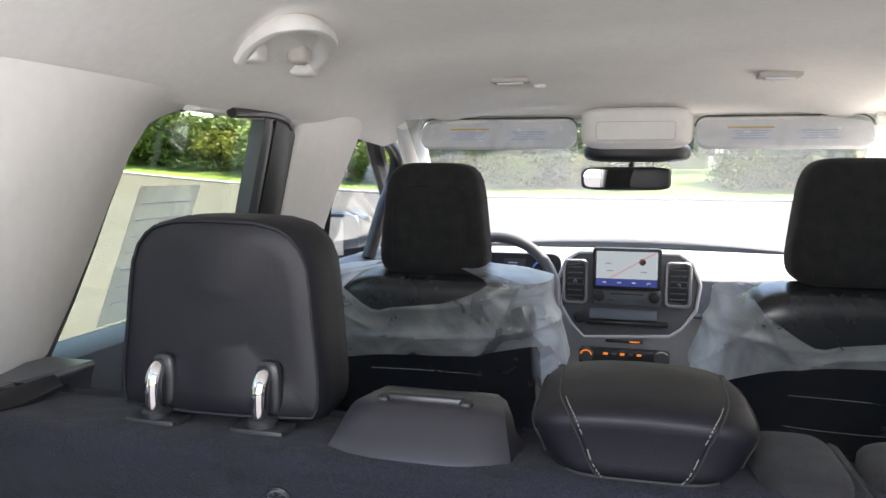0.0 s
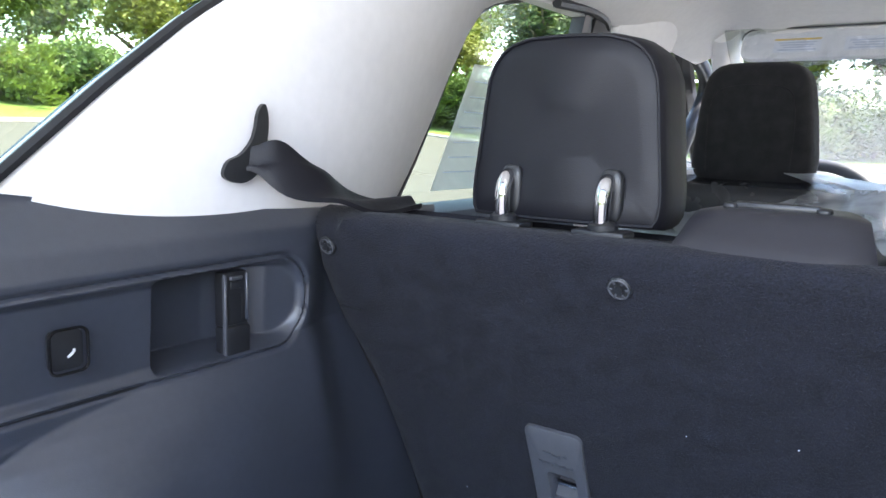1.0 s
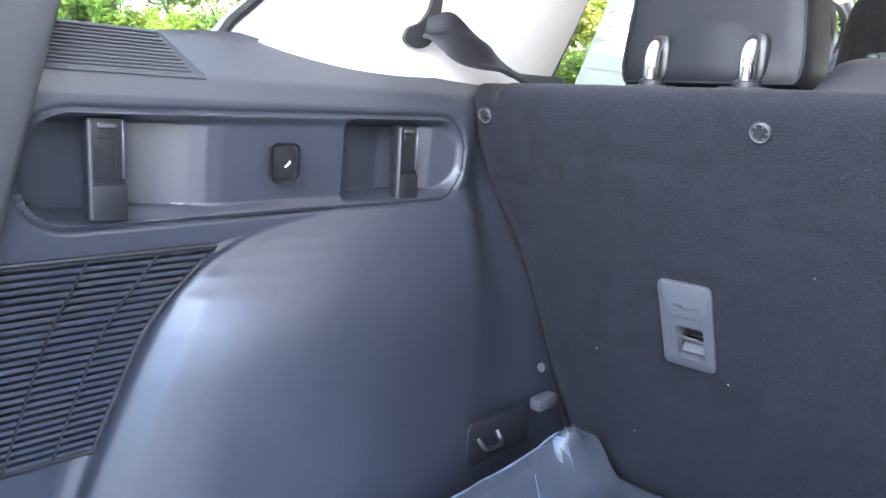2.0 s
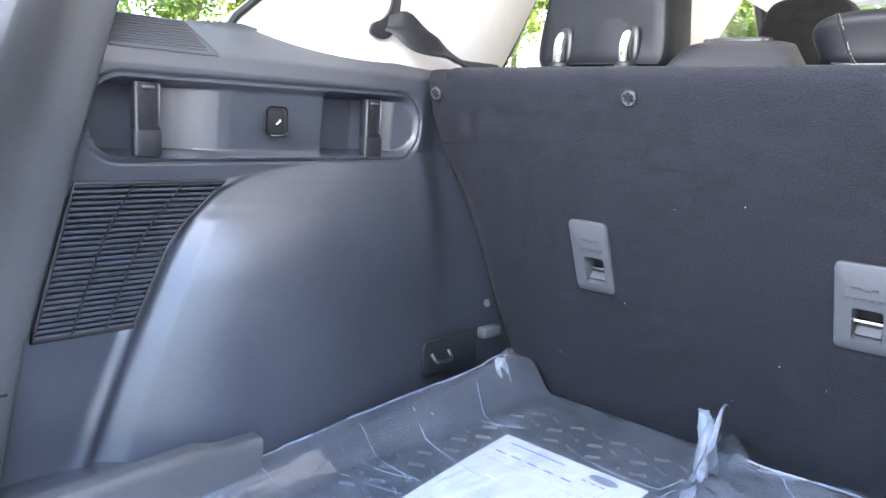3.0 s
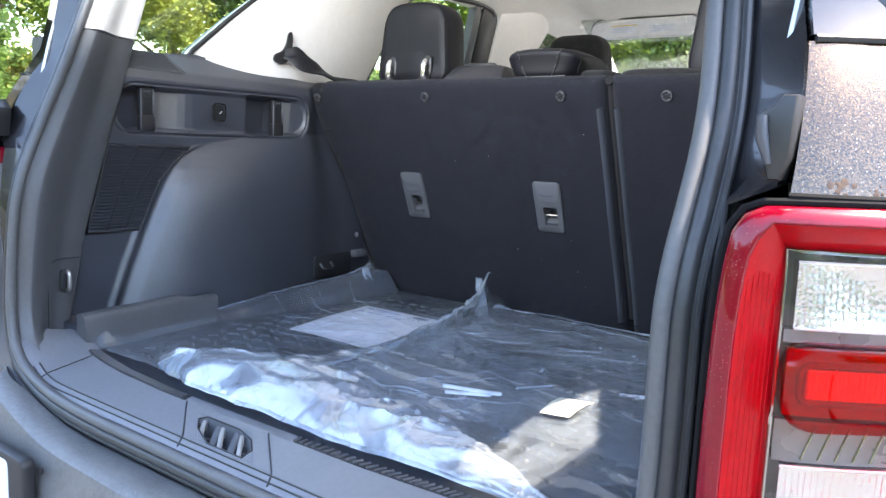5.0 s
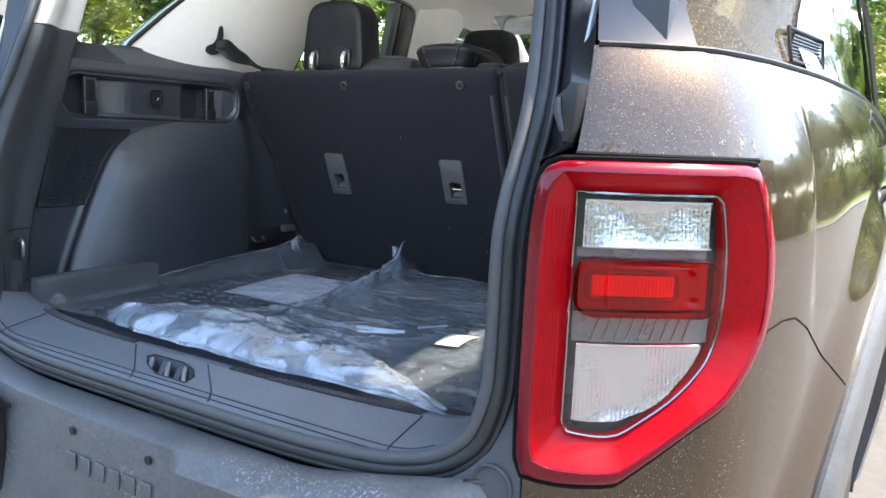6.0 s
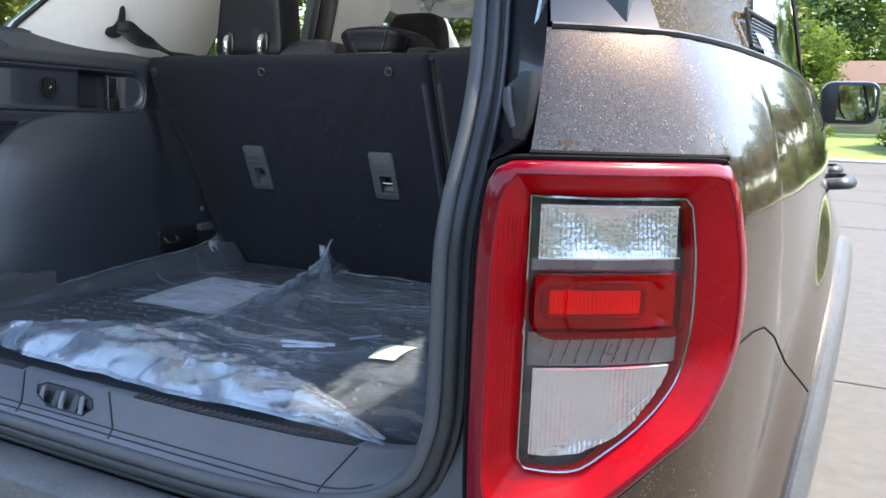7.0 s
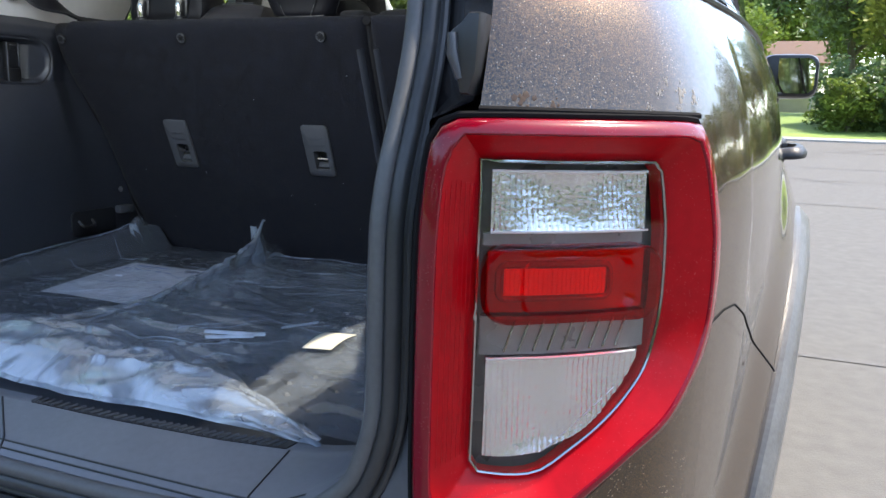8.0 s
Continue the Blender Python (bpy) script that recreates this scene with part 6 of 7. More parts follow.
# dark tubes painting the shade in the gaps beside and between the seat backs
part("gap_shade", tube([(lerp(z, LSHAPE) - 0.006, face_y(z) + 0.040, z) for z in steps(0.77, 1.30, 24)], 0.013, 8), M_CLOTH, big)
part("fold_stitch", tube([(-0.632, 0.588, 1.196), (-0.60, 0.587, 1.197)], 0.0012, 4), M_RUBBER, big)
part("gap_shade", tube([(0.1675, y, 1.303) for y in steps(0.556, 0.69, 6)], 0.009, 8), M_CLOTH, big)
part("gap_shade", tube([(0.1675, face_y(z) + 0.022, z) for z in steps(0.80, 1.303, 10)], 0.009, 8), M_CLOTH, big)


lr = random.Random(5)
for k in range(12):
    x, z = lr.uniform(-0.55, 0.12), lr.uniform(0.85, 1.25)
    part("lint", moved(cushion(lr.uniform(0.0012, 0.003), 0.001, lr.uniform(0.0008, 0.0014), 0.9, 6, 4), Matrix.Translation((x, face_y(z) - 0.0015, z)) @ Matrix.Rotation(lr.uniform(0, 3), 4, "Y")), M_INK_LIGHT, big)


def rear_headrest(x):
    t = thing("rear_headrest", "dark leatherette rear headrest on two chrome posts", "headrest", (x, 0.62, 1.31), "rear headrests")
    W, H = 0.208, 0.179

    def half(v):
        z = v * H
        return lerp(v, [(0, W / 2 - 0.006), (0.05, W / 2 - 0.001), (0.15, W / 2), (0.55, W / 2 - 0.008), (0.75, W / 2 - 0.011), (0.85, W / 2 - 0.017), (0.92, W / 2 - 0.026), (0.97, W / 2 - 0.040), (1.0, W / 2 - 0.062)])

    def outline(k, grow=0.0):
        pts = [(-half(v) * k, v) for v in (0.0, 0.04, 0.1, 0.2, 0.35, 0.5, 0.65, 0.78, 0.87, 0.93, 0.97, 0.99, 1.0)]
        pts += [(-pts[-1][0] * j, 1.0 + 0.008 * (1 - j * j)) for j in (-0.6, -0.2, 0.2, 0.6)]
        pts += [(-a, v) for a, v in reversed(pts[:13])]
        pts += [(half(0) * k * j, -0.004) for j in (0.6, 0.2, -0.2, -0.6)]
        return pts
    n = len(outline(1))
    rows = [(0.30, -0.0012), (0.75, -0.001), (0.93, 0.0), (0.975, 0.003), (1.0, 0.010), (1.012, 0.030), (1.012, 0.055), (0.99, 0.078), (0.93, 0.092), (0.7, 0.100), (0.3, 0.102)]
    verts = []
    cz = 0.5
    for k, d in rows:
        for a, v in outline(1):
            z = (cz + (v - cz) * k) * H
            verts.append((x + a * k, 0.603 + d + 0.10 * (z - 0.02) * 0.6 + 0.012 * (a / 0.11) ** 2 * (d < 0.02), 1.318 + z))
    faces = [(j * n + i, j * n + (i + 1) % n, (j + 1) * n + (i + 1) % n, (j + 1) * n + i) for j in range(len(rows) - 1) for i in range(n)] + [tuple(range(n)), tuple(range((len(rows) - 1) * n, len(rows) * n))]
    part("pad", bm_from(verts, faces), M_LEATHER, t, "stitched dark leatherette pad")
    pipe = []
    for a, v in outline(1):
        z = (cz + (v - cz) * 0.965) * H
        pipe.append((x + a * 0.965, 0.603 + 0.0005 + 0.06 * (z - 0.02) + 0.012 * (a / 0.11) ** 2, 1.318 + z))
    part("piping", tube(pipe, 0.0018, 6, True), M_LEATHER, t)
    for dx in (-0.053, 0.053):
        post = curve([(x + dx, 0.598, 1.300), (x + dx, 0.594, 1.325), (x + dx, 0.594, 1.348), (x + dx, 0.602, 1.360), (x + dx, 0.618, 1.362)], 5)
        part("post", tube(post, 0.0078, 12), M_CHROME, t, "bright chrome post")
        part("post_notch", moved(cushion(0.024, 0.012, 0.050, 0.6), Matrix.Translation((x + dx + 0.002, 0.6085, 1.347))), M_RUBBER, t)
        part("post_socket", join(rbox((0.052, 0.030, 0.008), (x + dx, 0.598, 1.3125), 0.003), lathe([(0.014, 0), (0.014, 0.006), (0.010, 0.009)], 14, (x + dx, 0.598, 1.315))), M_TRIM_B, t)
    return t


rear_headrest(-0.367)
rear_headrest(0.40)


def middle_headrest():
    t = thing("middle_headrest", "low dark leatherette middle headrest with pale stitching", "headrest", (0.006, 0.62, 1.31), "rear headrests")
    e, w, d, h, cx, cy, cz = 0.38, 0.176, 0.186, 0.066, 0.010, 0.652, 1.3400

    def shape(x, y, z):
        """A flat folded pad, rounded at the sides and narrower along its lower front edge."""
        q, f = z / (h / 2), max(0.0, -y / (d / 2))
        k = 1 - 0.05 * max(0, q) - 0.30 * f * max(0, 0.45 - q) / 1.45
        return (cx + x * k, cy + y - 0.012 * f * max(0, q), cz + z - 0.9 * x * x * (z > 0) - 0.10 * max(0, y) * (z > 0))
    bm = cushion(w, d, h, e, 60, 30)
    for v in bm.verts:
        v.co = shape(*v.co)
    part("pad", bm, M_LEATHER, t, "dark leatherette pad")

    def on(xn, a):
        """A point on the pad: a runs from the top's back edge (1.3) over the front edge down to the base (-1)."""
        k = (1 - abs(xn) ** (2 / e)) ** (e / 2)
        sc = lambda c: math.copysign(abs(c) ** e, c)
        y, z = -d / 2 * sc(math.cos(a)) * k, h / 2 * sc(math.sin(a)) * k
        p = Vector(shape(xn * w / 2, y, z))
        return tuple(p + Vector((0, -0.0008 * math.cos(a), 0.0008 * math.sin(a))))
    for s in (-1, 1):
        q = lambda f: on(s * (0.84 - 0.44 * f), 2.2 - 2.9 * f)
        for k in range(15):
            a = 0.36 + 0.60 * k / 15
            part("stitch", tube([q(a), q(a + 0.011), q(a + 0.022)], 0.0006, 4), M_STITCH, t)
        part("seam", tube([on(s * (0.88 - 0.44 * f), 2.2 - 2.9 * f) for f in steps(0, 1, 24)], 0.0010, 4), M_CLOTH, t)
        part("seam", tube([on(s * 0.97, a) for a in steps(2.2, -0.9, 16)], 0.0010, 4), M_CLOTH, t)
    part("base_seam", tube([on(x, -0.55) for x in steps(-0.8, 0.8, 16)], 0.0012, 4), M_RUBBER, t)
    for dx in (-0.05, 0.05):
        part("post", tube([(cx + dx, 0.66, 1.30), (cx + dx, 0.66, 1.325)], 0.007, 10), M_CHROME, t)
    part("base", rbox((0.13, 0.10, 0.012), (cx, 0.64, 1.312), 0.004), M_TRIM_B, t)


M_STITCH = material("stitch", (0.17, 0.165, 0.16), 0.8)
middle_headrest()


def belt_housing():
    t = thing("belt_housing", "dark plastic housing of the middle seat belt", "belt housing", (-0.17, 0.60, 1.31))
    cx = -0.165
    f = lambda u, v: (cx + (u - 0.5) * lerp(v, [(0, 0.160), (0.7, 0.130), (1, 0.105)]), 0.557 + lerp(v, [(0, 0.0), (0.15, 0.004), (0.5, 0.026), (0.6, 0.034), (0.68, 0.042), (1, 0.085)]) + 0.012 * (2 * u - 1) ** 4, 1.311 + lerp(v, [(0, -0.003), (0.15, 0.006), (0.5, 0.027), (0.6, 0.0325), (0.68, 0.0345), (1, 0.036)]) - 0.004 * (2 * u - 1) ** 6)
    part("shell", slab(f, lambda u, v: (f(u, v)[0], max(0.60, f(u, v)[1] + 0.02) + 0.03, 1.312 + 0.01 * v), steps(0, 1, 18), [0, 0.15, 0.3, 0.4, 0.5, 0.6, 0.68, 0.76, 0.85, 0.93, 1.0]), M_TRIM_S, t, "satin shell")
    part("belt_slot", rbox((0.068, 0.012, 0.008), (cx - 0.003, 0.612, 1.347), 0.003), M_RUBBER, t)
    for s in (-1, 1):
        part("slot_end", moved(cushion(0.012, 0.014, 0.007, 0.7), Matrix.Translation((cx - 0.003 + 0.036 * s, 0.609, 1.3465))), M_TRIM_B, t)


M_TRIM_S = material("satin_black", (0.024, 0.024, 0.030), 0.34, vary=0.08, bump=0.1, bump_scale=900)
belt_housing()
bench = thing("rear_bench", "black rear bench cushion", "car seat", (0, 1.0, 0.45))
part("cushion", moved(cushion(1.28, 0.55, 0.32, 0.3), Matrix.Translation((0, 1.12, 0.60))), M_CLOTH, bench)
part("seat_foot", rbox((1.1, 0.3, 0.30), (0, 1.02, 0.595), 0.02), M_TRIM_B, bench)


# ---- front seats ----
FOLDS = ((-0.10, 1.27, -0.55, 0.010), (0.10, 1.26, 0.9, 0.009), (0.02, 1.215, 0.12, 0.008), (-0.16, 1.21, 0.35, 0.007), (0.17, 1.22, -0.7, 0.008), (0.0, 1.29, 0.35, 0.005))


def front_seat(x):
    t = thing("front_seat", "black front seat under a clear plastic cover", "car seat", (x, 1.6, 0.45), "front seats")
    back = cushion(0.50, 0.16, 0.80, 0.32, 40, 24, 0.12)
    part("backrest", moved(back, Matrix.Translation((x, 1.60, 0.93)) @ Matrix.Rotation(radians(8), 4, "X")), M_VINYL, t, "dark vinyl backrest")
    part("cushion", moved(cushion(0.52, 0.52, 0.20, 0.35), Matrix.Translation((x, 1.82, 0.62))), M_CLOTH, t)
    part("seat_base", rbox((0.42, 0.42, 0.12), (x, 1.80, 0.51), 0.02), M_TRIM_B, t)
    hr = cushion(0.252, 0.11, 0.245, 0.40, 36, 22, 0.22)
    part("headrest", moved(hr, Matrix.Translation((x, 1.58, 1.436 if x < 0 else 1.447))), M_CLOTH, t, "black cloth headrest")
    ol = [(x + a * 0.80, 1.5225 + 0.004 * (b > 0.3), 1.42 + b * 0.2) for a, b in [(-0.10, -0.4), (-0.103, 0.0), (-0.098, 0.28), (-0.085, 0.40), (-0.05, 0.45), (0, 0.46), (0.05, 0.45), (0.085, 0.40), (0.098, 0.28), (0.103, 0.0), (0.10, -0.4)]]
    part("headrest_seam", tube(curve(ol, 4), 0.0013, 5), M_CLOTH, t)
    for dx in (-0.07, 0.07):
        part("post", tube([(x + dx, 1.57, 1.28), (x + dx, 1.57, 1.36)], 0.007, 8), M_CHROME, t)

    def cover(u, v):
        a = 2 * math.pi * u
        f = lambda c, p: math.copysign(abs(c) ** p, c)
        notch = max(0.0, 1 - abs(u - 0.735) / 0.085)
        low = 1.180 + 0.026 * math.sin(a * 2 + x * 9) + 0.008 * math.sin(3 * a + x) - 0.10 * smooth((abs(u - 0.75) - 0.16) / 0.06)
        top = (1.345 if x < 0 else 1.315) - 0.085 * notch
        z = lerp(v, [(0, top), (0.12, top - 0.007), (0.3, min(1.29, top - 0.025)), (1, low)])
        k = smooth((1.352 - z) / 0.03)
        w, d = 0.09 + 0.165 * k + 0.03 * smooth((1.29 - z) / 0.12), 0.05 + 0.075 * k + 0.015 * smooth((1.29 - z) / 0.12)
        p = 0.25 * math.cos(a)
        wob = 0.006 * noise.noise((1.3 * math.cos(a) + x * 5, 1.3 * math.sin(a), z * 4))
        for c_, zc_, tilt, h_ in FOLDS:
            q = (z - zc_ - (0.0 if x < 0 else 0.012)) * math.cos(tilt) - (p * (1 if x < 0 else -1) - c_) * math.sin(tilt)
            wob += h_ * math.exp(-abs(q) / 0.010)
        return (x + (w + wob) * f(math.cos(a), 0.5), 1.600 - (z - 0.93) * 0.14 + (d + wob) * f(math.sin(a), 0.6), z)
    for k in range(4):
        zc_ = 1.12 - 0.055 * k
        part("cover_crease", tube([(x - 0.22 + 0.44 * q, 1.600 - (zc_ - 0.93) * 0.14 - 0.084 + 0.07 * abs(2 * q - 1) ** 5, zc_ + 0.006 * math.sin(4 * q + k * 2 + x)) for q in steps(0.05 + 0.04 * (k % 3), 0.95 - 0.13 * (k % 2), 14)], 0.0008, 5), M_SEATFILM, t)
    part("plastic_cover", sheet(cover, steps(0, 1, 160), steps(0, 1, 40)), M_SEATFILM, t, "clear wrinkled plastic cover")
    return t


M_VINYL = material("dark_vinyl", (0.020, 0.022, 0.027), 0.26, vary=0.15, scale=12, bump=0.6, bump_scale=9)
front_seat(-0.408)
front_seat(0.415)

# ---- dashboard ----
dash = thing("dashboard", "grey dashboard with touch screen and air vents", "dashboard", (0, 2.6, 0.45))
def dash_f(x, v):
    ins = lerp(abs(x + 0.39), [(0, 1), (0.17, 1), (0.24, 0)])
    y = lerp(v, [(0, 3.0), (0.3, 2.75), (0.5, 2.50), (0.58, 2.44), (0.62, 2.43), (0.8, 2.46), (1, 2.55)])
    z = lerp(v, [(0, 1.245), (0.3, 1.240), (0.5, 1.232), (0.58, 1.224), (0.62, 1.208), (0.8, 1.06), (1, 0.75)])
    hood = 0.03 * ins * math.exp(-((y - 2.55) / 0.13) ** 2) * (v < 0.62)
    return (x, y - 0.10 * (x / 0.75) ** 2 * (v < 0.3), z + hood)
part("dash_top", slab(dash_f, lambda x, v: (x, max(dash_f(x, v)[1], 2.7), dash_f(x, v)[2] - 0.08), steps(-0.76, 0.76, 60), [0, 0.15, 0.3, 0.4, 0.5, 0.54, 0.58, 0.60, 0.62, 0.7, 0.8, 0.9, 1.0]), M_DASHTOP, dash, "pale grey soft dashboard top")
part("lower_dash", rbox((1.5, 0.30, 0.36), (0, 2.72, 0.72), 0.03), M_TRIM_B, dash)
out = [(-0.215, 1.20), (-0.19, 1.265), (-0.15, 1.290), (0.15, 1.290), (0.19, 1.265), (0.215, 1.20), (0.205, 1.12), (0.165, 1.06), (0.13, 1.035), (-0.13, 1.02), (-0.17, 1.06), (-0.205, 1.12)]
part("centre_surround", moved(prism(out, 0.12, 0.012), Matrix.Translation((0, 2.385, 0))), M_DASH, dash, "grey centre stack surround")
part("fascia", slab(lambda x, v: (x, 2.418 - 0.010 * v, 1.206 - 0.105 * v), lambda x, v: (x, 2.46, 1.206 - 0.105 * v), steps(0.20, 0.75, 10), steps(0, 1, 4)), M_FASCIA, dash, "blue-grey passenger fascia")
part("fascia_lip", tube([(x, 2.408, 1.099) for x in steps(0.19, 0.75, 8)], 0.009, 8), M_DASH, dash)
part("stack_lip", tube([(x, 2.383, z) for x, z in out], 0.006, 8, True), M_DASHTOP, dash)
part("storage_shelf", rbox((0.205, 0.03, 0.034), (-0.012, 2.378, 1.096), 0.005, 2, Matrix.Rotation(-0.3, 4, "X")), M_FASCIA, dash, "grey storage tray")
# black bar painting the shadow under the tray
part("tray_shadow", rbox((0.250, 0.02, 0.016), (0.0, 2.376, 1.072), 0.006), M_RUBBER, dash)
scr = part("touch_screen", moved(prism(round_rect(0.205, 0.128, 0.010), 0.03, 0.004), Matrix.Translation((-0.004, 2.345, 1.245))), M_TRIM_B, dash, "black framed touch screen")
part("display", rbox((0.182, 0.002, 0.084), (-0.004, 2.344, 1.257), 0), M_SCREEN, scr, "lit pale map display")
part("display_bar", rbox((0.182, 0.002, 0.022), (-0.004, 2.344, 1.203), 0), M_SCREEN_BAR, scr, "blue menu bar")
part("route_line", tube([(-0.055, 2.3425, 1.216), (0.080, 2.3425, 1.297)], 0.0011, 4), M_RED_GLOW, scr)
part("position_mark", lathe([(0.010, 0), (0.010, 0.001), (0.004, 0.001)], 14, (0.042, 2.342, 1.268), "y"), M_RUBBER, scr)
for k in range(4):
    part("menu_mark", rbox((0.012, 0.001, 0.005), (-0.070 + k * 0.044, 2.3425, 1.203), 0), M_PAPER, scr)
for k, (dx, dz) in enumerate(((-0.055, 0.005), (-0.05, -0.018), (0.05, -0.02))):
    part("map_mark", rbox((0.018, 0.001, 0.002), (-0.004 + dx, 2.3428, 1.257 + dz), 0), M_INK, scr)
part("radio_panel", rbox((0.205, 0.02, 0.050), (-0.002, 2.375, 1.153), 0.006), M_FASCIA, dash)
part("disc_slot", rbox((0.10, 0.003, 0.004), (-0.002, 2.364, 1.165), 0), M_RUBBER, dash)
for k in range(5):
    part("button", rbox((0.014, 0.003, 0.005), (-0.045 + k * 0.022, 2.364, 1.147), 0.001, 1), M_PLATE, dash)
for x in (-0.085, 0.080):
    kn = part("knob", lathe([(0.016, 0.0), (0.016, -0.014), (0.013, -0.016), (0.004, -0.016)], 20, (x, 2.368, 1.157), "y"), M_TRIM_B, dash, "round knob")
    part("knob_ring", tube([(x + 0.016 * math.cos(a), 2.366, 1.157 + 0.016 * math.sin(a)) for a in steps(0, 6.0, 18)], 0.0018, 5, True), M_PLATE, kn)
for x in (-0.160, 0.150):
    vent = part("air_vent", moved(prism([(-0.026, -0.050), (0.026, -0.058), (0.030, -0.03), (0.024, 0.0), (0.030, 0.03), (0.026, 0.058), (-0.026, 0.050), (-0.032, 0.02), (-0.026, 0.0), (-0.032, -0.02)], 0.012), Matrix.Translation((x, 2.372, 1.198))), M_RUBBER, dash, "black air vent")
    part("vent_frame", tube([(x + a, 2.372, 1.198 + b) for a, b in round_rect(0.070, 0.132, 0.014)], 0.005, 6, True), M_SILVER, vent, "silver vent frame")
    for k in range(6):
        part("vent_vane", rbox((0.048, 0.010, 0.004), (x, 2.372, 1.153 + k * 0.018), 0.001, 1), M_TRIM, vent)
    part("vent_knob", moved(cushion(0.014, 0.014, 0.014, 0.8), Matrix.Translation((x, 2.362, 1.198))), M_PLATE, vent)
part("start_button", lathe([(0.018, 0), (0.018, -0.008), (0.014, -0.010), (0.003, -0.009)], 20, (-0.145, 2.378, 1.085), "y"), M_TRIM_B, dash, "round black start button")
clim = part("climate_panel", rbox((0.27, 0.03, 0.050), (-0.006, 2.335, 0.975), 0.008), M_TRIM_B, dash, "black climate panel")
part("lower_console", rbox((0.30, 0.50, 0.42), (-0.005, 2.30, 0.68), 0.03), M_TRIM_B, dash)
for x in (-0.118, 0.105):
    part("climate_knob", lathe([(0.022, 0), (0.022, -0.015), (0.004, -0.016)], 20, (x, 2.318, 0.980), "y"), M_PLATE, clim)
part("amber_light", tube([(-0.118 + 0.017 * math.cos(a), 2.301, 0.980 + 0.017 * math.sin(a)) for a in steps(0.2, 2.9, 10)], 0.0022, 5), M_AMBER, clim, "lit amber ring")
part("hazard_strip", rbox((0.11, 0.006, 0.010), (-0.006, 2.325, 1.025), 0.002), M_RUBBER, clim)
part("amber_light", rbox((0.030, 0.003, 0.004), (0.025, 2.3205, 1.025), 0), M_AMBER, clim)
for k in range(5):
    part("climate_button", rbox((0.014, 0.003, 0.007), (-0.06 + k * 0.025, 2.319, 0.985), 0.001, 1), M_PLATE if k % 2 else M_AMBER, clim)
cl = part("instrument_panel", moved(prism(round_rect(0.30, 0.10, 0.03), 0.03), Matrix.Translation((-0.36, 2.42, 1.225))), M_RUBBER, dash, "black instrument panel")
for x in (-0.46, -0.265):
    part("dial_ring", tube([(x + 0.038 * math.cos(a), 2.417, 1.215 + 0.038 * math.sin(a)) for a in steps(-0.6, 3.7, 20)], 0.0025, 5), M_BLUE_GLOW, cl, "blue lit dial ring")
part("panel_display", rbox((0.07, 0.002, 0.045), (-0.36, 2.418, 1.235), 0), M_TRIM, cl)
for k in range(3):
    part("panel_mark", rbox((0.03 - 0.005 * k, 0.001, 0.003), (-0.365, 2.4165, 1.245 - k * 0.009), 0), M_PAPER, cl)
wheel = thing("steering_wheel", "grey leather steering wheel", "steering wheel", (-0.40, 2.15, 1.18))
wm = Matrix.Translation((-0.385, 2.15, 1.175)) @ Matrix.Rotation(radians(66), 4, "X")
part("rim", moved(tube([(0.185 * math.cos(a), 0.185 * math.sin(a), 0) for a in steps(0, 2 * math.pi * 47 / 48, 47)], 0.0165, 10, True), wm), M_STEER, wheel)
part("hub", moved(cushion(0.16, 0.13, 0.06, 0.5), wm), M_TRIM_B, wheel)
for a in (0.0, math.pi, -math.pi / 2):
    part("spoke", moved(tube([(0.06 * math.cos(a), 0.06 * math.sin(a), 0), (0.18 * math.cos(a), 0.18 * math.sin(a), 0)], 0.016, 8, flat=0.5), wm), M_PLATE, wheel)
part("column", tube([(-0.385, 2.17, 1.165), (-0.385, 2.60, 1.02)], 0.045, 10), M_TRIM_B, wheel)

# mirror, overhead console, visors, roof lamps
rv = thing("rear_view_mirror", "black rear-view mirror on the windscreen", "mirror", (-0.015, 2.15, 1.55))
part("housing", moved(cushion(0.250, 0.04, 0.066, 0.35), Matrix.Translation((-0.015, 2.215, 1.522))), M_TRIM_B, rv)
part("glass", moved(prism(round_rect(0.232, 0.050, 0.018), 0.004), Matrix.Translation((-0.015, 2.193, 1.522)) @ Matrix.Rotation(radians(8), 4, "Z") @ Matrix.Rotation(radians(1.5), 4, "X")), M_MIRROR, rv, "mirror glass")
part("stem", tube([(-0.002, 2.23, 1.53), (0.0, 2.24, 1.575), (0.0, 2.24, 1.60)], 0.008, 8), M_RUBBER, rv)
part("sensor_cover", moved(cushion(0.29, 0.16, 0.055, 0.5), Matrix.Translation((0.012, 2.20, 1.595))), M_TRIM_B, rv)
oc = thing("overhead_console", "pale overhead console with reading lamps", "console", (0.005, 1.95, 1.66))
part("body", moved(cushion(0.27, 0.20, 0.10, 0.35), Matrix.Translation((0.008, 2.0, 1.65))), M_LIGHT, oc)
part("lid", moved(prism(round_rect(0.185, 0.042, 0.008), 0.004), Matrix.Translation((0.006, 1.8985, 1.640))), M_LIGHT, oc)
part("lid_joint", tube([(0.006 + a, 1.8985, 1.640 + b) for a, b in round_rect(0.187, 0.044, 0.008)], 0.0007, 4, True), M_PLATE_L, oc)


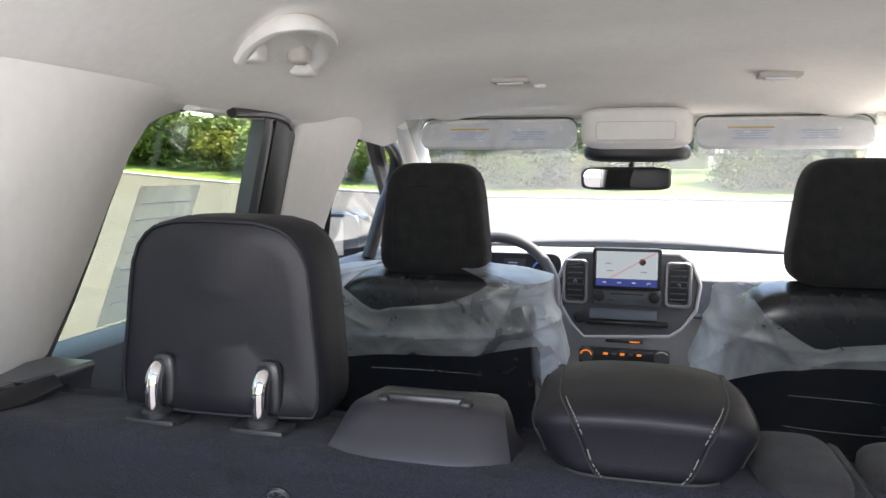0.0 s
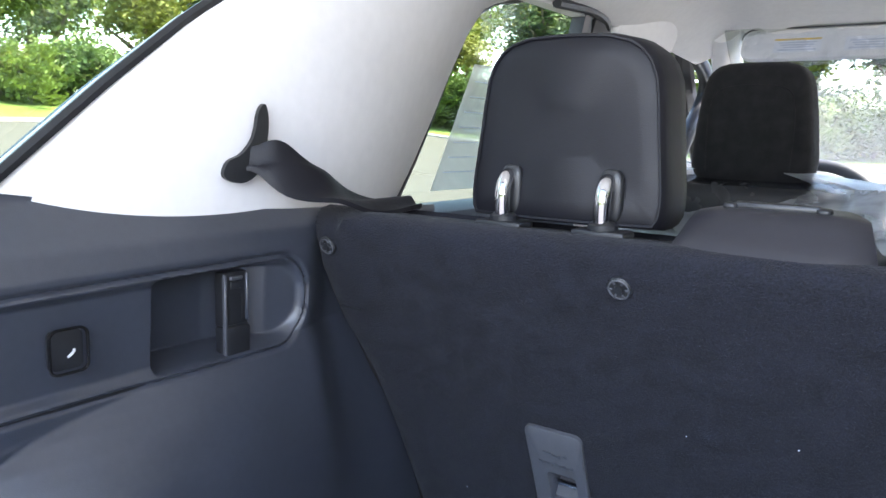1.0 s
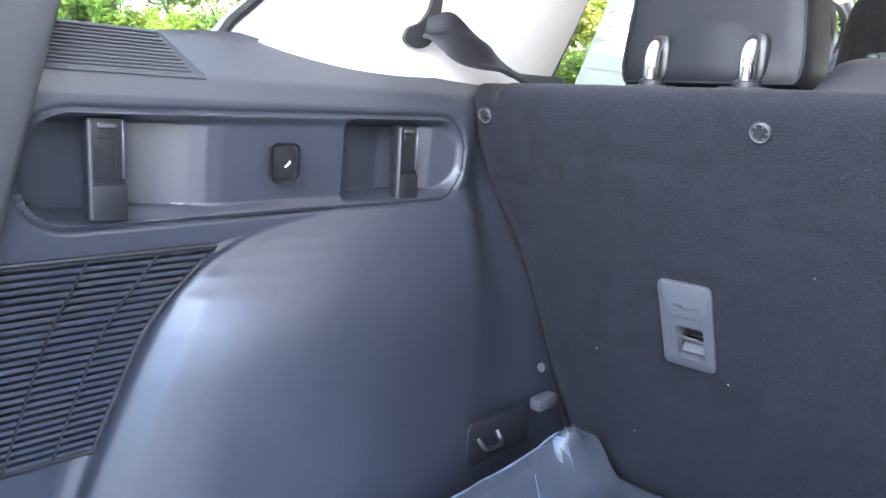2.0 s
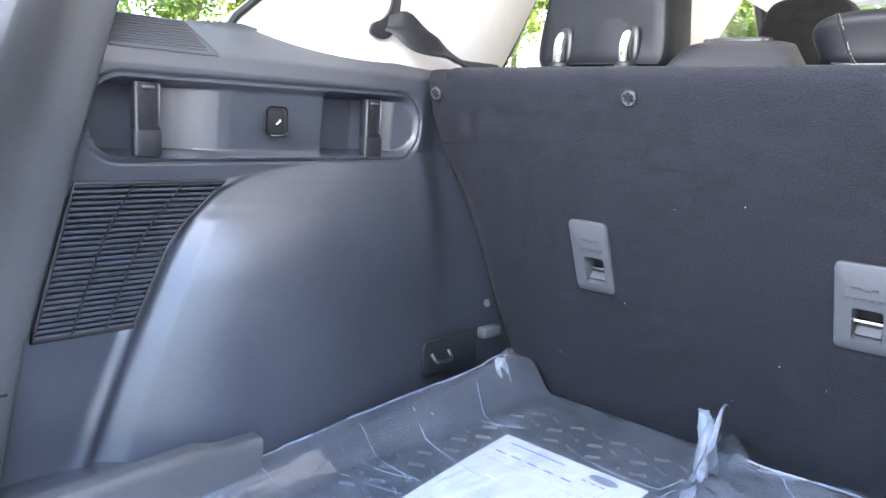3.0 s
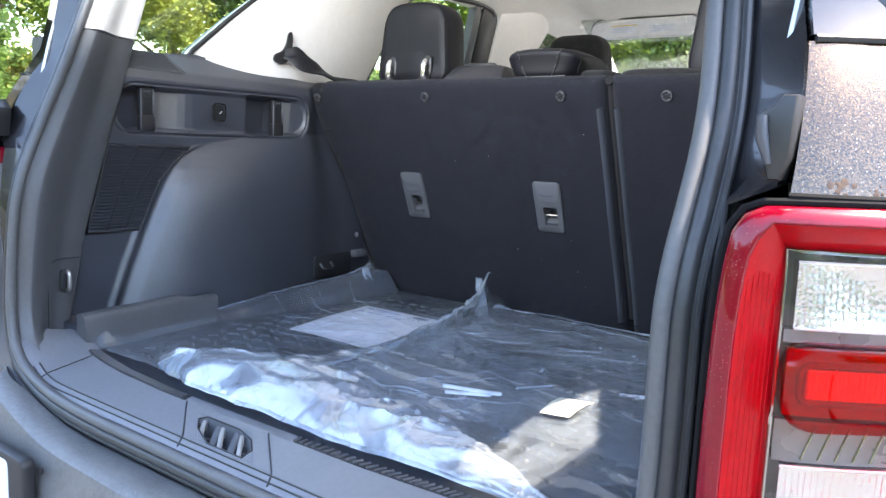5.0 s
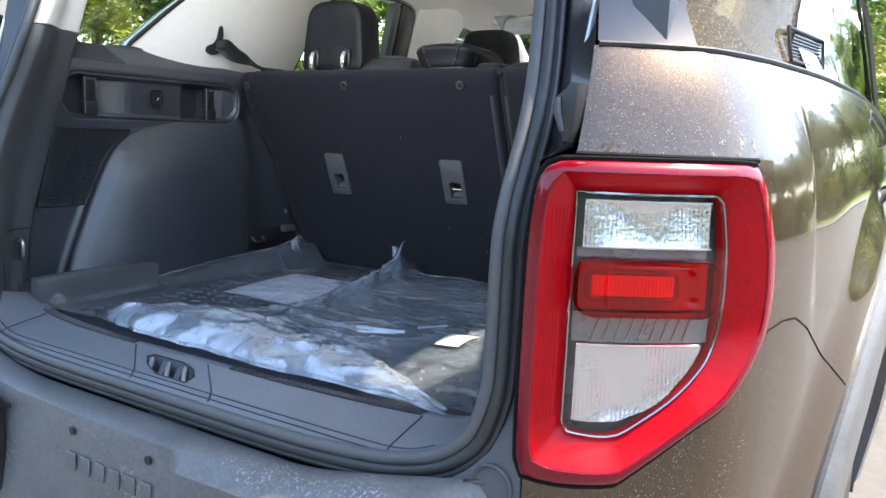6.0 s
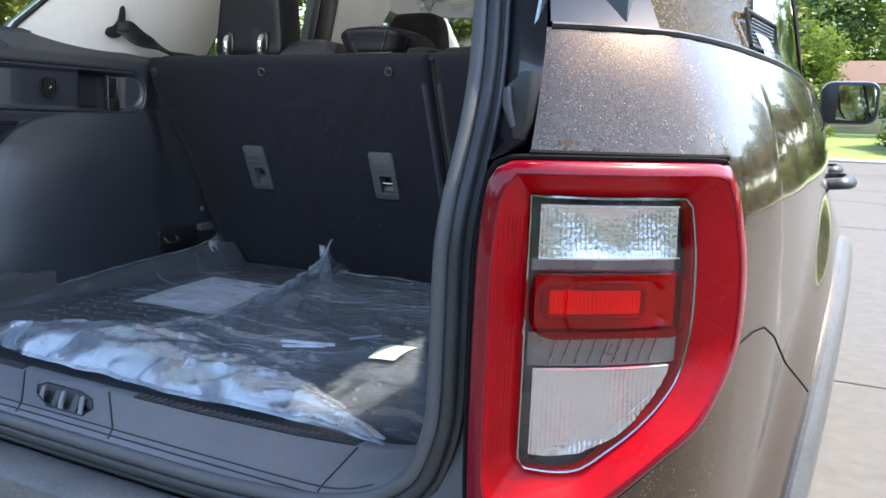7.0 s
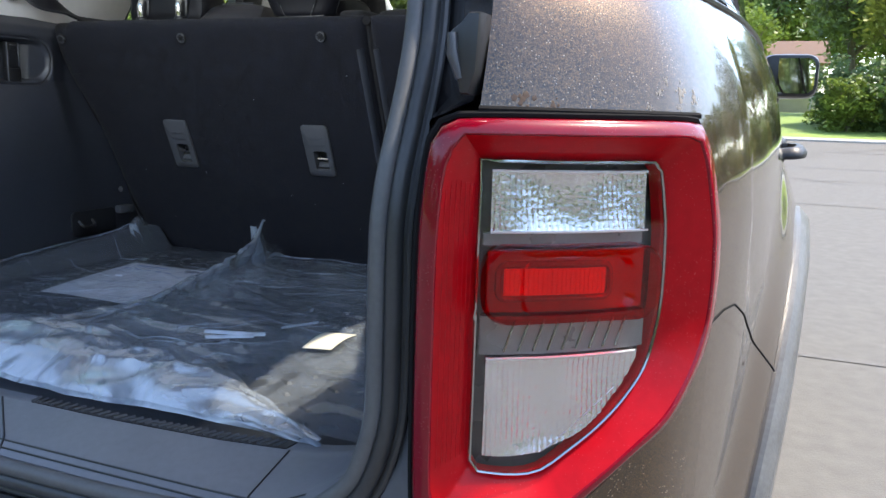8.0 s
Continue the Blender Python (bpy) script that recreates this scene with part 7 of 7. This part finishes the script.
def visor(x0, x1):
    t = thing("sun_visor", "pale sun visor wrapped in clear plastic with labels", "sun visor", ((x0 + x1) / 2, 1.95, 1.68), "sun visors")
    c, w = (x0 + x1) / 2, x1 - x0
    body = prism(round_rect(w, 0.085, 0.03), 0.018, 0.006)
    m = Matrix.Translation((c, 1.95, 1.640)) @ Matrix.Rotation(radians(-30), 4, "X")
    part("flap", moved(body, m), M_LIGHT, t)
    # thin dark tube that paints the shadow along the flap's upper edge
    part("shadow_edge", moved(tube([(a, -0.003, b) for a, b in sorted(round_rect(w, 0.085, 0.03), key=lambda p: p[0]) if b > 0.012], 0.0022, 5), m), M_TRIM_B, t, "dark line painting the shadow along the visor's edge")
    part("film", moved(sheet(lambda u, v: (u * (w / 2 + 0.005), -0.008 + 0.007 * noise.noise((u * 9, v * 30, x0)) + 0.006 * (1 - abs(noise.noise((u * 14 + v * 40, v * 22, x0)))) ** 4, v + 0.010 * noise.noise((u * 6, 2, x0))), steps(-1, 1, 60), steps(-0.075, 0.030, 14)), m), M_VISORFILM, t, "crinkled clear film")
    for k, f in enumerate((-0.18, 0.20)):
        lab = part("label", moved(rbox((0.105, 0.0012, 0.038), (f * w, -0.0012, -0.008), 0), m), M_PAPER, t, "white warning label")
        for j in range(4):
            part("text_bar", moved(rbox((0.085 - 0.012 * (j % 3), 0.0006, 0.003), (f * w, -0.0022, 0.000 - 0.007 * j), 0), m), M_INK_LIGHT, lab)
        if k == 0:
            part("label_band", moved(rbox((0.105, 0.0006, 0.005), (f * w, -0.0022, 0.009), 0), m), M_YELLOW, lab)


M_YELLOW = material("yellow_print", (0.75, 0.5, 0.08), 0.7)
visor(-0.545, -0.138)
visor(0.148, 0.545)
for x in (-0.272, 0.292):
    z = liner(x, 1.72)[2]
    rl = thing("roof_lamp", "small pale roof lamp", "ceiling lamp", (x, 1.72, z), "roof lamps")
    part("bezel", rbox((0.085, 0.05, 0.012), (x, 1.72, z - 0.003), 0.004), M_PLATE_L, rl)
    part("lens", rbox((0.058, 0.030, 0.006), (x, 1.72, z - 0.010), 0.002), M_PAPER, rl)
hook = solo("coat_hook", lathe([(0.014, 0), (0.014, -0.006), (0.006, -0.010)], 16, (-0.215, 1.80, liner(-0.215, 1.80)[2])), M_LIGHT, "small pale round clip on the headliner", "clip")

# note on the rear door window
nt = thing("window_sticker", "pale paper sheet stuck on the door window", "paper sheet", (-0.765, 1.06, 1.41))
nf = lambda u, v: (-(0.772 - 0.045 * v), 0.955 + 0.165 * u + 0.055 * v, 1.305 + 0.21 * v)
part("sheet", slab(nf, lambda u, v: (nf(u, v)[0] - 0.001, nf(u, v)[1], nf(u, v)[2]), steps(0, 1, 6), steps(0, 1, 6)), M_NOTE, nt)
for k in range(7):
    v = 0.15 + 0.12 * k
    part("text_bar", tube([tuple(Vector(nf(0.1, v)) + Vector((0.001, 0, 0))), tuple(Vector(nf(0.9, v)) + Vector((0.001, 0, 0)))], 0.0012, 4), M_INK_LIGHT, nt)

# ---- cargo floor ----
mat = thing("cargo_mat", "black moulded cargo mat with raised treads", "mat", (0, 0.3, 0.745))
CLIMB = lambda y: lerp(y, [(-0.11, 0.004), (0.03, 0.010), (0.185, 0.018), (0.29, 0.028), (0.5, 0.042), (0.67, 0.055)])
def mat_f(x, y):
    e = min(x + 0.56, 0.56 - x, 0.74 - y)
    return (x, y, 0.757 + 0.012 * smooth((0.03 - e) / 0.02) + (CLIMB(y) * 0.9 * (1 - smooth((x + 0.530) / 0.05)) if x < -0.4 else 0))
part("base", slab(mat_f, lambda x, y: (x, y, 0.745), [-0.56, -0.545, -0.53] + steps(-0.52, -0.45, 7) + steps(-0.42, 0.52, 18) + [0.53, 0.545, 0.56], [-0.138] + steps(-0.12, 0.70, 17) + [0.715, 0.728, 0.74]), M_MAT, mat)
tv, tf = [], []
for i in range(27):
    for j in range(21):
        x, y = -0.49 + i * 0.037 + (0.018 if j % 2 else 0), -0.05 + j * 0.036
        if x > 0.5:
            continue
        a = 0.55 if (i + j) % 2 else -0.55
        c, s = math.cos(a), math.sin(a)
        k = len(tv)
        for hx, hy, hz in ((-0.012, -0.004, 0), (0.012, -0.004, 0), (0.012, 0.004, 0), (-0.012, 0.004, 0), (-0.009, -0.002, 0.0035), (0.009, -0.002, 0.0035), (0.009, 0.002, 0.0035), (-0.009, 0.002, 0.0035)):
            tv.append((x + hx * c - hy * s, y + hx * s + hy * c, 0.757 + hz))
        tf += [(k + 4, k + 5, k + 6, k + 7), (k, k + 1, k + 5, k + 4), (k + 1, k + 2, k + 6, k + 5), (k + 2, k + 3, k + 7, k + 6), (k + 3, k, k + 4, k + 7)]
tagged(part("treads", bm_from(tv, tf), M_MAT, mat, "raised tread bars"), kind="stuff")

# paper sheet on the mat
pc = [(-0.426, 0.549), (-0.190, 0.552), (-0.176, 0.262), (-0.379, 0.249)]
def pf(u, v, o=0.0):
    a = Vector((*pc[0], 0)).lerp(Vector((*pc[1], 0)), u)
    b = Vector((*pc[3], 0)).lerp(Vector((*pc[2], 0)), u)
    p = a.lerp(b, v)
    return (p.x, p.y, 0.7645 + o + 0.004 * math.sin(u * 3 + 1) * math.sin(v * 2.5))
pap = thing("paper_sheet", "white printed instruction sheet lying on the cargo mat", "paper sheet", (-0.29, 0.4, 0.762))
part("sheet", slab(lambda u, v: pf(u, v, 0.0006), lambda u, v: pf(u, v), steps(0, 1, 16), steps(0, 1, 16)), M_PRINT, pap)
def print_line(u0, v0, u1, v1, mat_, r=0.0008):
    n = 8
    part("print_bar", tube([pf(u0 + (u1 - u0) * k / n, v0 + (v1 - v0) * k / n, 0.0008) for k in range(n + 1)], r, 4, flat=0.3), mat_, pap)
for u0, v0, u1, v1 in ((0.06, 0.24, 0.94, 0.24), (0.08, 0.30, 0.46, 0.30), (0.08, 0.62, 0.46, 0.62), (0.08, 0.30, 0.08, 0.62), (0.46, 0.30, 0.46, 0.62), (0.53, 0.30, 0.92, 0.30), (0.53, 0.62, 0.92, 0.62), (0.53, 0.30, 0.53, 0.62), (0.92, 0.30, 0.92, 0.62), (0.04, 0.88, 0.96, 0.88), (0.30, 0.88, 0.30, 0.94), (0.64, 0.88, 0.64, 0.94)):
    print_line(u0, v0, u1, v1, M_INK_LIGHT)
for k in range(3):
    print_line(0.10, 0.08 + 0.03 * k, 0.50 + 0.05 * (k % 2), 0.08 + 0.03 * k, M_BLUE_INK if k < 1 else M_INK_LIGHT, 0.0013)
for k in range(5):
    print_line(0.08 + 0.12 * k, 0.205, 0.15 + 0.12 * k, 0.205, M_BLUE_INK, 0.0016)
for k in range(3):
    print_line(0.66 + 0.06 * k, 0.14, 0.69 + 0.06 * k, 0.14, M_INK, 0.0014)
for u in (0.27, 0.72):
    print_line(u - 0.04, 0.46, u + 0.04, 0.46, M_INK_LIGHT, 0.003)
oval = prism([(0.022 * math.cos(a), 0.010 * math.sin(a)) for a in steps(0, 2 * math.pi * 19 / 20, 19)], 0.0008)
part("oval_mark", moved(oval, Matrix.Translation((*pf(0.76, 0.075)[:2], pf(0.76, 0.075)[2] + 0.0012)) @ Matrix.Rotation(radians(90), 4, "X") @ Matrix.Rotation(math.pi, 4, "Z")), M_INK, pap)

# clear film over the mat
RIDGE = [(-0.19, 0.02), (-0.146, 0.095), (-0.117, 0.227), (-0.12, 0.425), (-0.16, 0.65)]
def film_z(x, y):
    rx = lerp(y, [(b, a) for a, b in RIDGE])
    d = x - rx
    z = 0.770 + 0.003 * (noise.noise((x * 4, y * 10, 0.3)) + 0.35 * noise.noise((x * 9 + y * 5, y * 20 - x * 7, 1.7)))
    q = noise.noise((x * 5 + y * 11, x * 3 - y * 4, 5.0))
    z += 0.005 * max(0, 1 - abs(q) * 9) * (1 if d > 0 else 0.45)
    z += 0.030 * math.exp(-(d / 0.022) ** 2) * smooth((y + 0.02) / 0.1) * (0.35 + 0.65 * smooth((y - 0.2) / 0.4))
    climb = CLIMB(y)
    z += climb * (1 - smooth((x + 0.532) / 0.055))
    if d > 0:
        z += 0.004 * (1 + noise.noise((x * 4, y * 5, 9)))
    z += 0.030 * math.exp(-(((x + 0.526) / 0.022) ** 2 + ((y - 0.672) / 0.025) ** 2)) + 0.02 * math.exp(-(((x + 0.53) / 0.02) ** 2 + ((y + 0.075) / 0.02) ** 2))
    z += 0.050 * math.exp(-(((x + 0.160) / 0.014) ** 2 + ((y - 0.655) / 0.03) ** 2))
    return z


fl_ = thing("plastic_sheet", "clear wrinkled plastic sheet lying over the cargo mat", "plastic sheet", (0, 0.3, 0.762))
part("film", sheet(lambda x, y: (x, y, film_z(x, y)), steps(-0.555, 0.53, 200), steps(-0.10, 0.735, 160)), M_FILM, fl_)
def loose(u, y):
    rx = lerp(y, [(b, a) for a, b in RIDGE])
    x = rx + 0.02 + u * (0.49 - rx)
    fold = lambda p, q, k: (1 - abs(noise.noise((x * p + y * q, y * p * 0.5 - x * q * 0.3, k)))) ** 6
    return (x, y, film_z(x, y) + 0.006 + 0.006 * fold(2.2, 4, 21) + 0.004 * fold(3, -6, 33))


part("loose_film", sheet(loose, steps(0, 1, 130), steps(0.03, 0.715, 130)), M_FILM_C, fl_, "loose milky layer of the plastic sheet")
far_edge = [(x, 0.715, loose((x + 0.15) / 0.64, 0.715)[2] * 0.4 + 0.6 * 0.782) for x in steps(-0.14, 0.48, 30)]
part("film_edge", tube(far_edge, 0.0016, 4), M_FILM_B, fl_)
edge_l = [(-0.553, y, film_z(-0.553, y) + 0.001) for y in steps(-0.10, 0.70, 60)]
part("film_edge", tube(edge_l, 0.0012, 4), M_FILM_B, fl_)


def flap(u, v):
    y = 0.0 + 0.66 * u
    x = lerp(y, [(b, a) for a, b in RIDGE])
    h = lerp(u, [(0, 0.012), (0.3, 0.030), (0.6, 0.045), (0.85, 0.050), (0.95, 0.052), (1, 0.045)])
    lean = 0.050 - 0.03 * u
    return (x + lean * v * (1 + 0.4 * noise.noise((u * 7, v, 3))) + 0.006 * noise.noise((u * 20, v * 3, 1)), y + 0.008 * noise.noise((u * 11, v * 2, 6)), film_z(x, y) - 0.02 + h * math.sin(v * 1.9) + 0.004 * noise.noise((u * 26, v * 4, 2)))


part("film_flap", sheet(flap, steps(0, 1, 90), steps(0, 1, 8)), M_FILM_B, fl_, "raised milky fold of the plastic sheet")
for cx, cy, hh, ww in ((-0.160, 0.655, 0.085, 0.018), (-0.530, 0.665, 0.060, 0.022), (-0.535, -0.080, 0.030, 0.014)):
    tip = lambda u, v: (cx + ww * (1 - 0.55 * v) * math.cos(u * 5.2) + 0.004 * noise.noise((u * 5, v * 6, cx)) - 0.012 * v * v, cy + 0.7 * ww * (1 - 0.5 * v) * math.sin(u * 5.2), 0.770 + hh * v + 0.006 * noise.noise((u * 4, v * 3, cy)))
    part("film_tip", sheet(tip, steps(0, 1, 18), steps(0, 1, 12)), M_FILM_B, fl_, "crumpled upright corner of the sheet")


def bunch(u, v, o=0.003, crisp=1.0):
    x = -0.325 + 0.785 * u
    yb = lerp(x, [(-0.325, -0.085), (-0.245, -0.010), (-0.16, 0.035), (-0.06, 0.045), (0.035, 0.052), (0.085, 0.026), (0.216, 0.0), (0.29, -0.030), (0.384, -0.080), (0.46, -0.112)])
    yf = lerp(x, [(-0.325, -0.095), (-0.2, -0.128), (0.1, -0.132), (0.28, -0.120), (0.42, -0.114), (0.46, -0.114)])
    y = yb + (yf - yb) * v
    h = lerp(u, [(0, 0.012), (0.05, 0.040), (0.3, 0.050), (0.46, 0.048), (0.53, 0.038), (0.75, 0.040), (0.92, 0.018), (1, 0.002)])
    ridge = lambda p, q, r: (1 - abs(noise.noise((p, q, r)))) ** 4 - 0.35
    w = 0.86 + 0.18 * noise.noise((x * 6, v * 1.6, 2)) + crisp * (0.30 * ridge(x * 7 + v * 2.6, v * 1.4 - x * 4, 5) + 0.06 * ridge(x * 17 - v * 3, v * 3 + x * 7, 8))
    z = 0.769 + h * (max(0, math.sin(math.pi * (0.16 + 0.80 * v ** 1.2))) ** 0.7) * w
    return (x + 0.006 * noise.noise((x * 22, v * 5, 7)), y + 0.008 * noise.noise((x * 20, v * 5, 9)), z + o)


part("film_fold", sheet(bunch, steps(0, 1, 150), steps(0, 1, 26)), M_FILM_T, fl_, "bunched crumpled edge of the plastic sheet")
part("film_fold", sheet(lambda u, v: bunch(u, v, -0.004, 0.3), steps(0, 1, 110), steps(0, 1, 24)), M_FILM_B, fl_, "under layer of the bunched edge")
cr = random.Random(12)
for k in range(44):
    x0, y0, a0, L_ = cr.uniform(-0.50, 0.46), cr.uniform(0.0, 0.68), cr.gauss(0.12, 0.4), cr.uniform(0.06, 0.24)
    line = []
    for q in steps(-0.5, 0.5, 12):
        x, y = x0 + L_ * q * math.cos(a0), y0 + L_ * q * math.sin(a0) + 0.03 * q * q
        if -0.54 < x < 0.48 and 0.035 < y < 0.71:
            rx = lerp(y, [(d, c) for c, d in RIDGE])
            line.append((x, y, film_z(x, y) + 0.001 if x < rx + 0.021 else loose((x - rx - 0.02) / (0.49 - rx), y)[2] + 0.001))
    if len(line) > 4:
        part("film_crease", tube(line, cr.uniform(0.00025, 0.0005), 4), M_FILM_B, fl_)
for pts, w in (([(0.135, 0.098), (0.20, 0.115), (0.225, 0.125)], 0.0032), ([(0.155, 0.075), (0.215, 0.110)], 0.003), ([(0.228, 0.165), (0.262, 0.215)], 0.005), ([(0.36, 0.25), (0.41, 0.27), (0.44, 0.265)], 0.003)):
    part("film_strip", tube(curve([(x, y, 0.797) for x, y in pts], 5), w, 8, flat=0.25), M_FILM_B, fl_, "milky strip of folded film")
tag_ = solo("paper_tag", slab(lambda u, v: (0.297 + 0.042 * u - 0.006 * v + 0.006 * u * v, 0.112 + 0.080 * v + 0.010 * u, 0.7905 + 0.004 * math.sin(3 * v)), lambda u, v: (0.297 + 0.042 * u - 0.006 * v + 0.006 * u * v, 0.112 + 0.080 * v + 0.010 * u, 0.7897 + 0.004 * math.sin(3 * v)), steps(0, 1, 4), steps(0, 1, 8)), M_TAG, "small white paper tag on the plastic sheet", "tag")
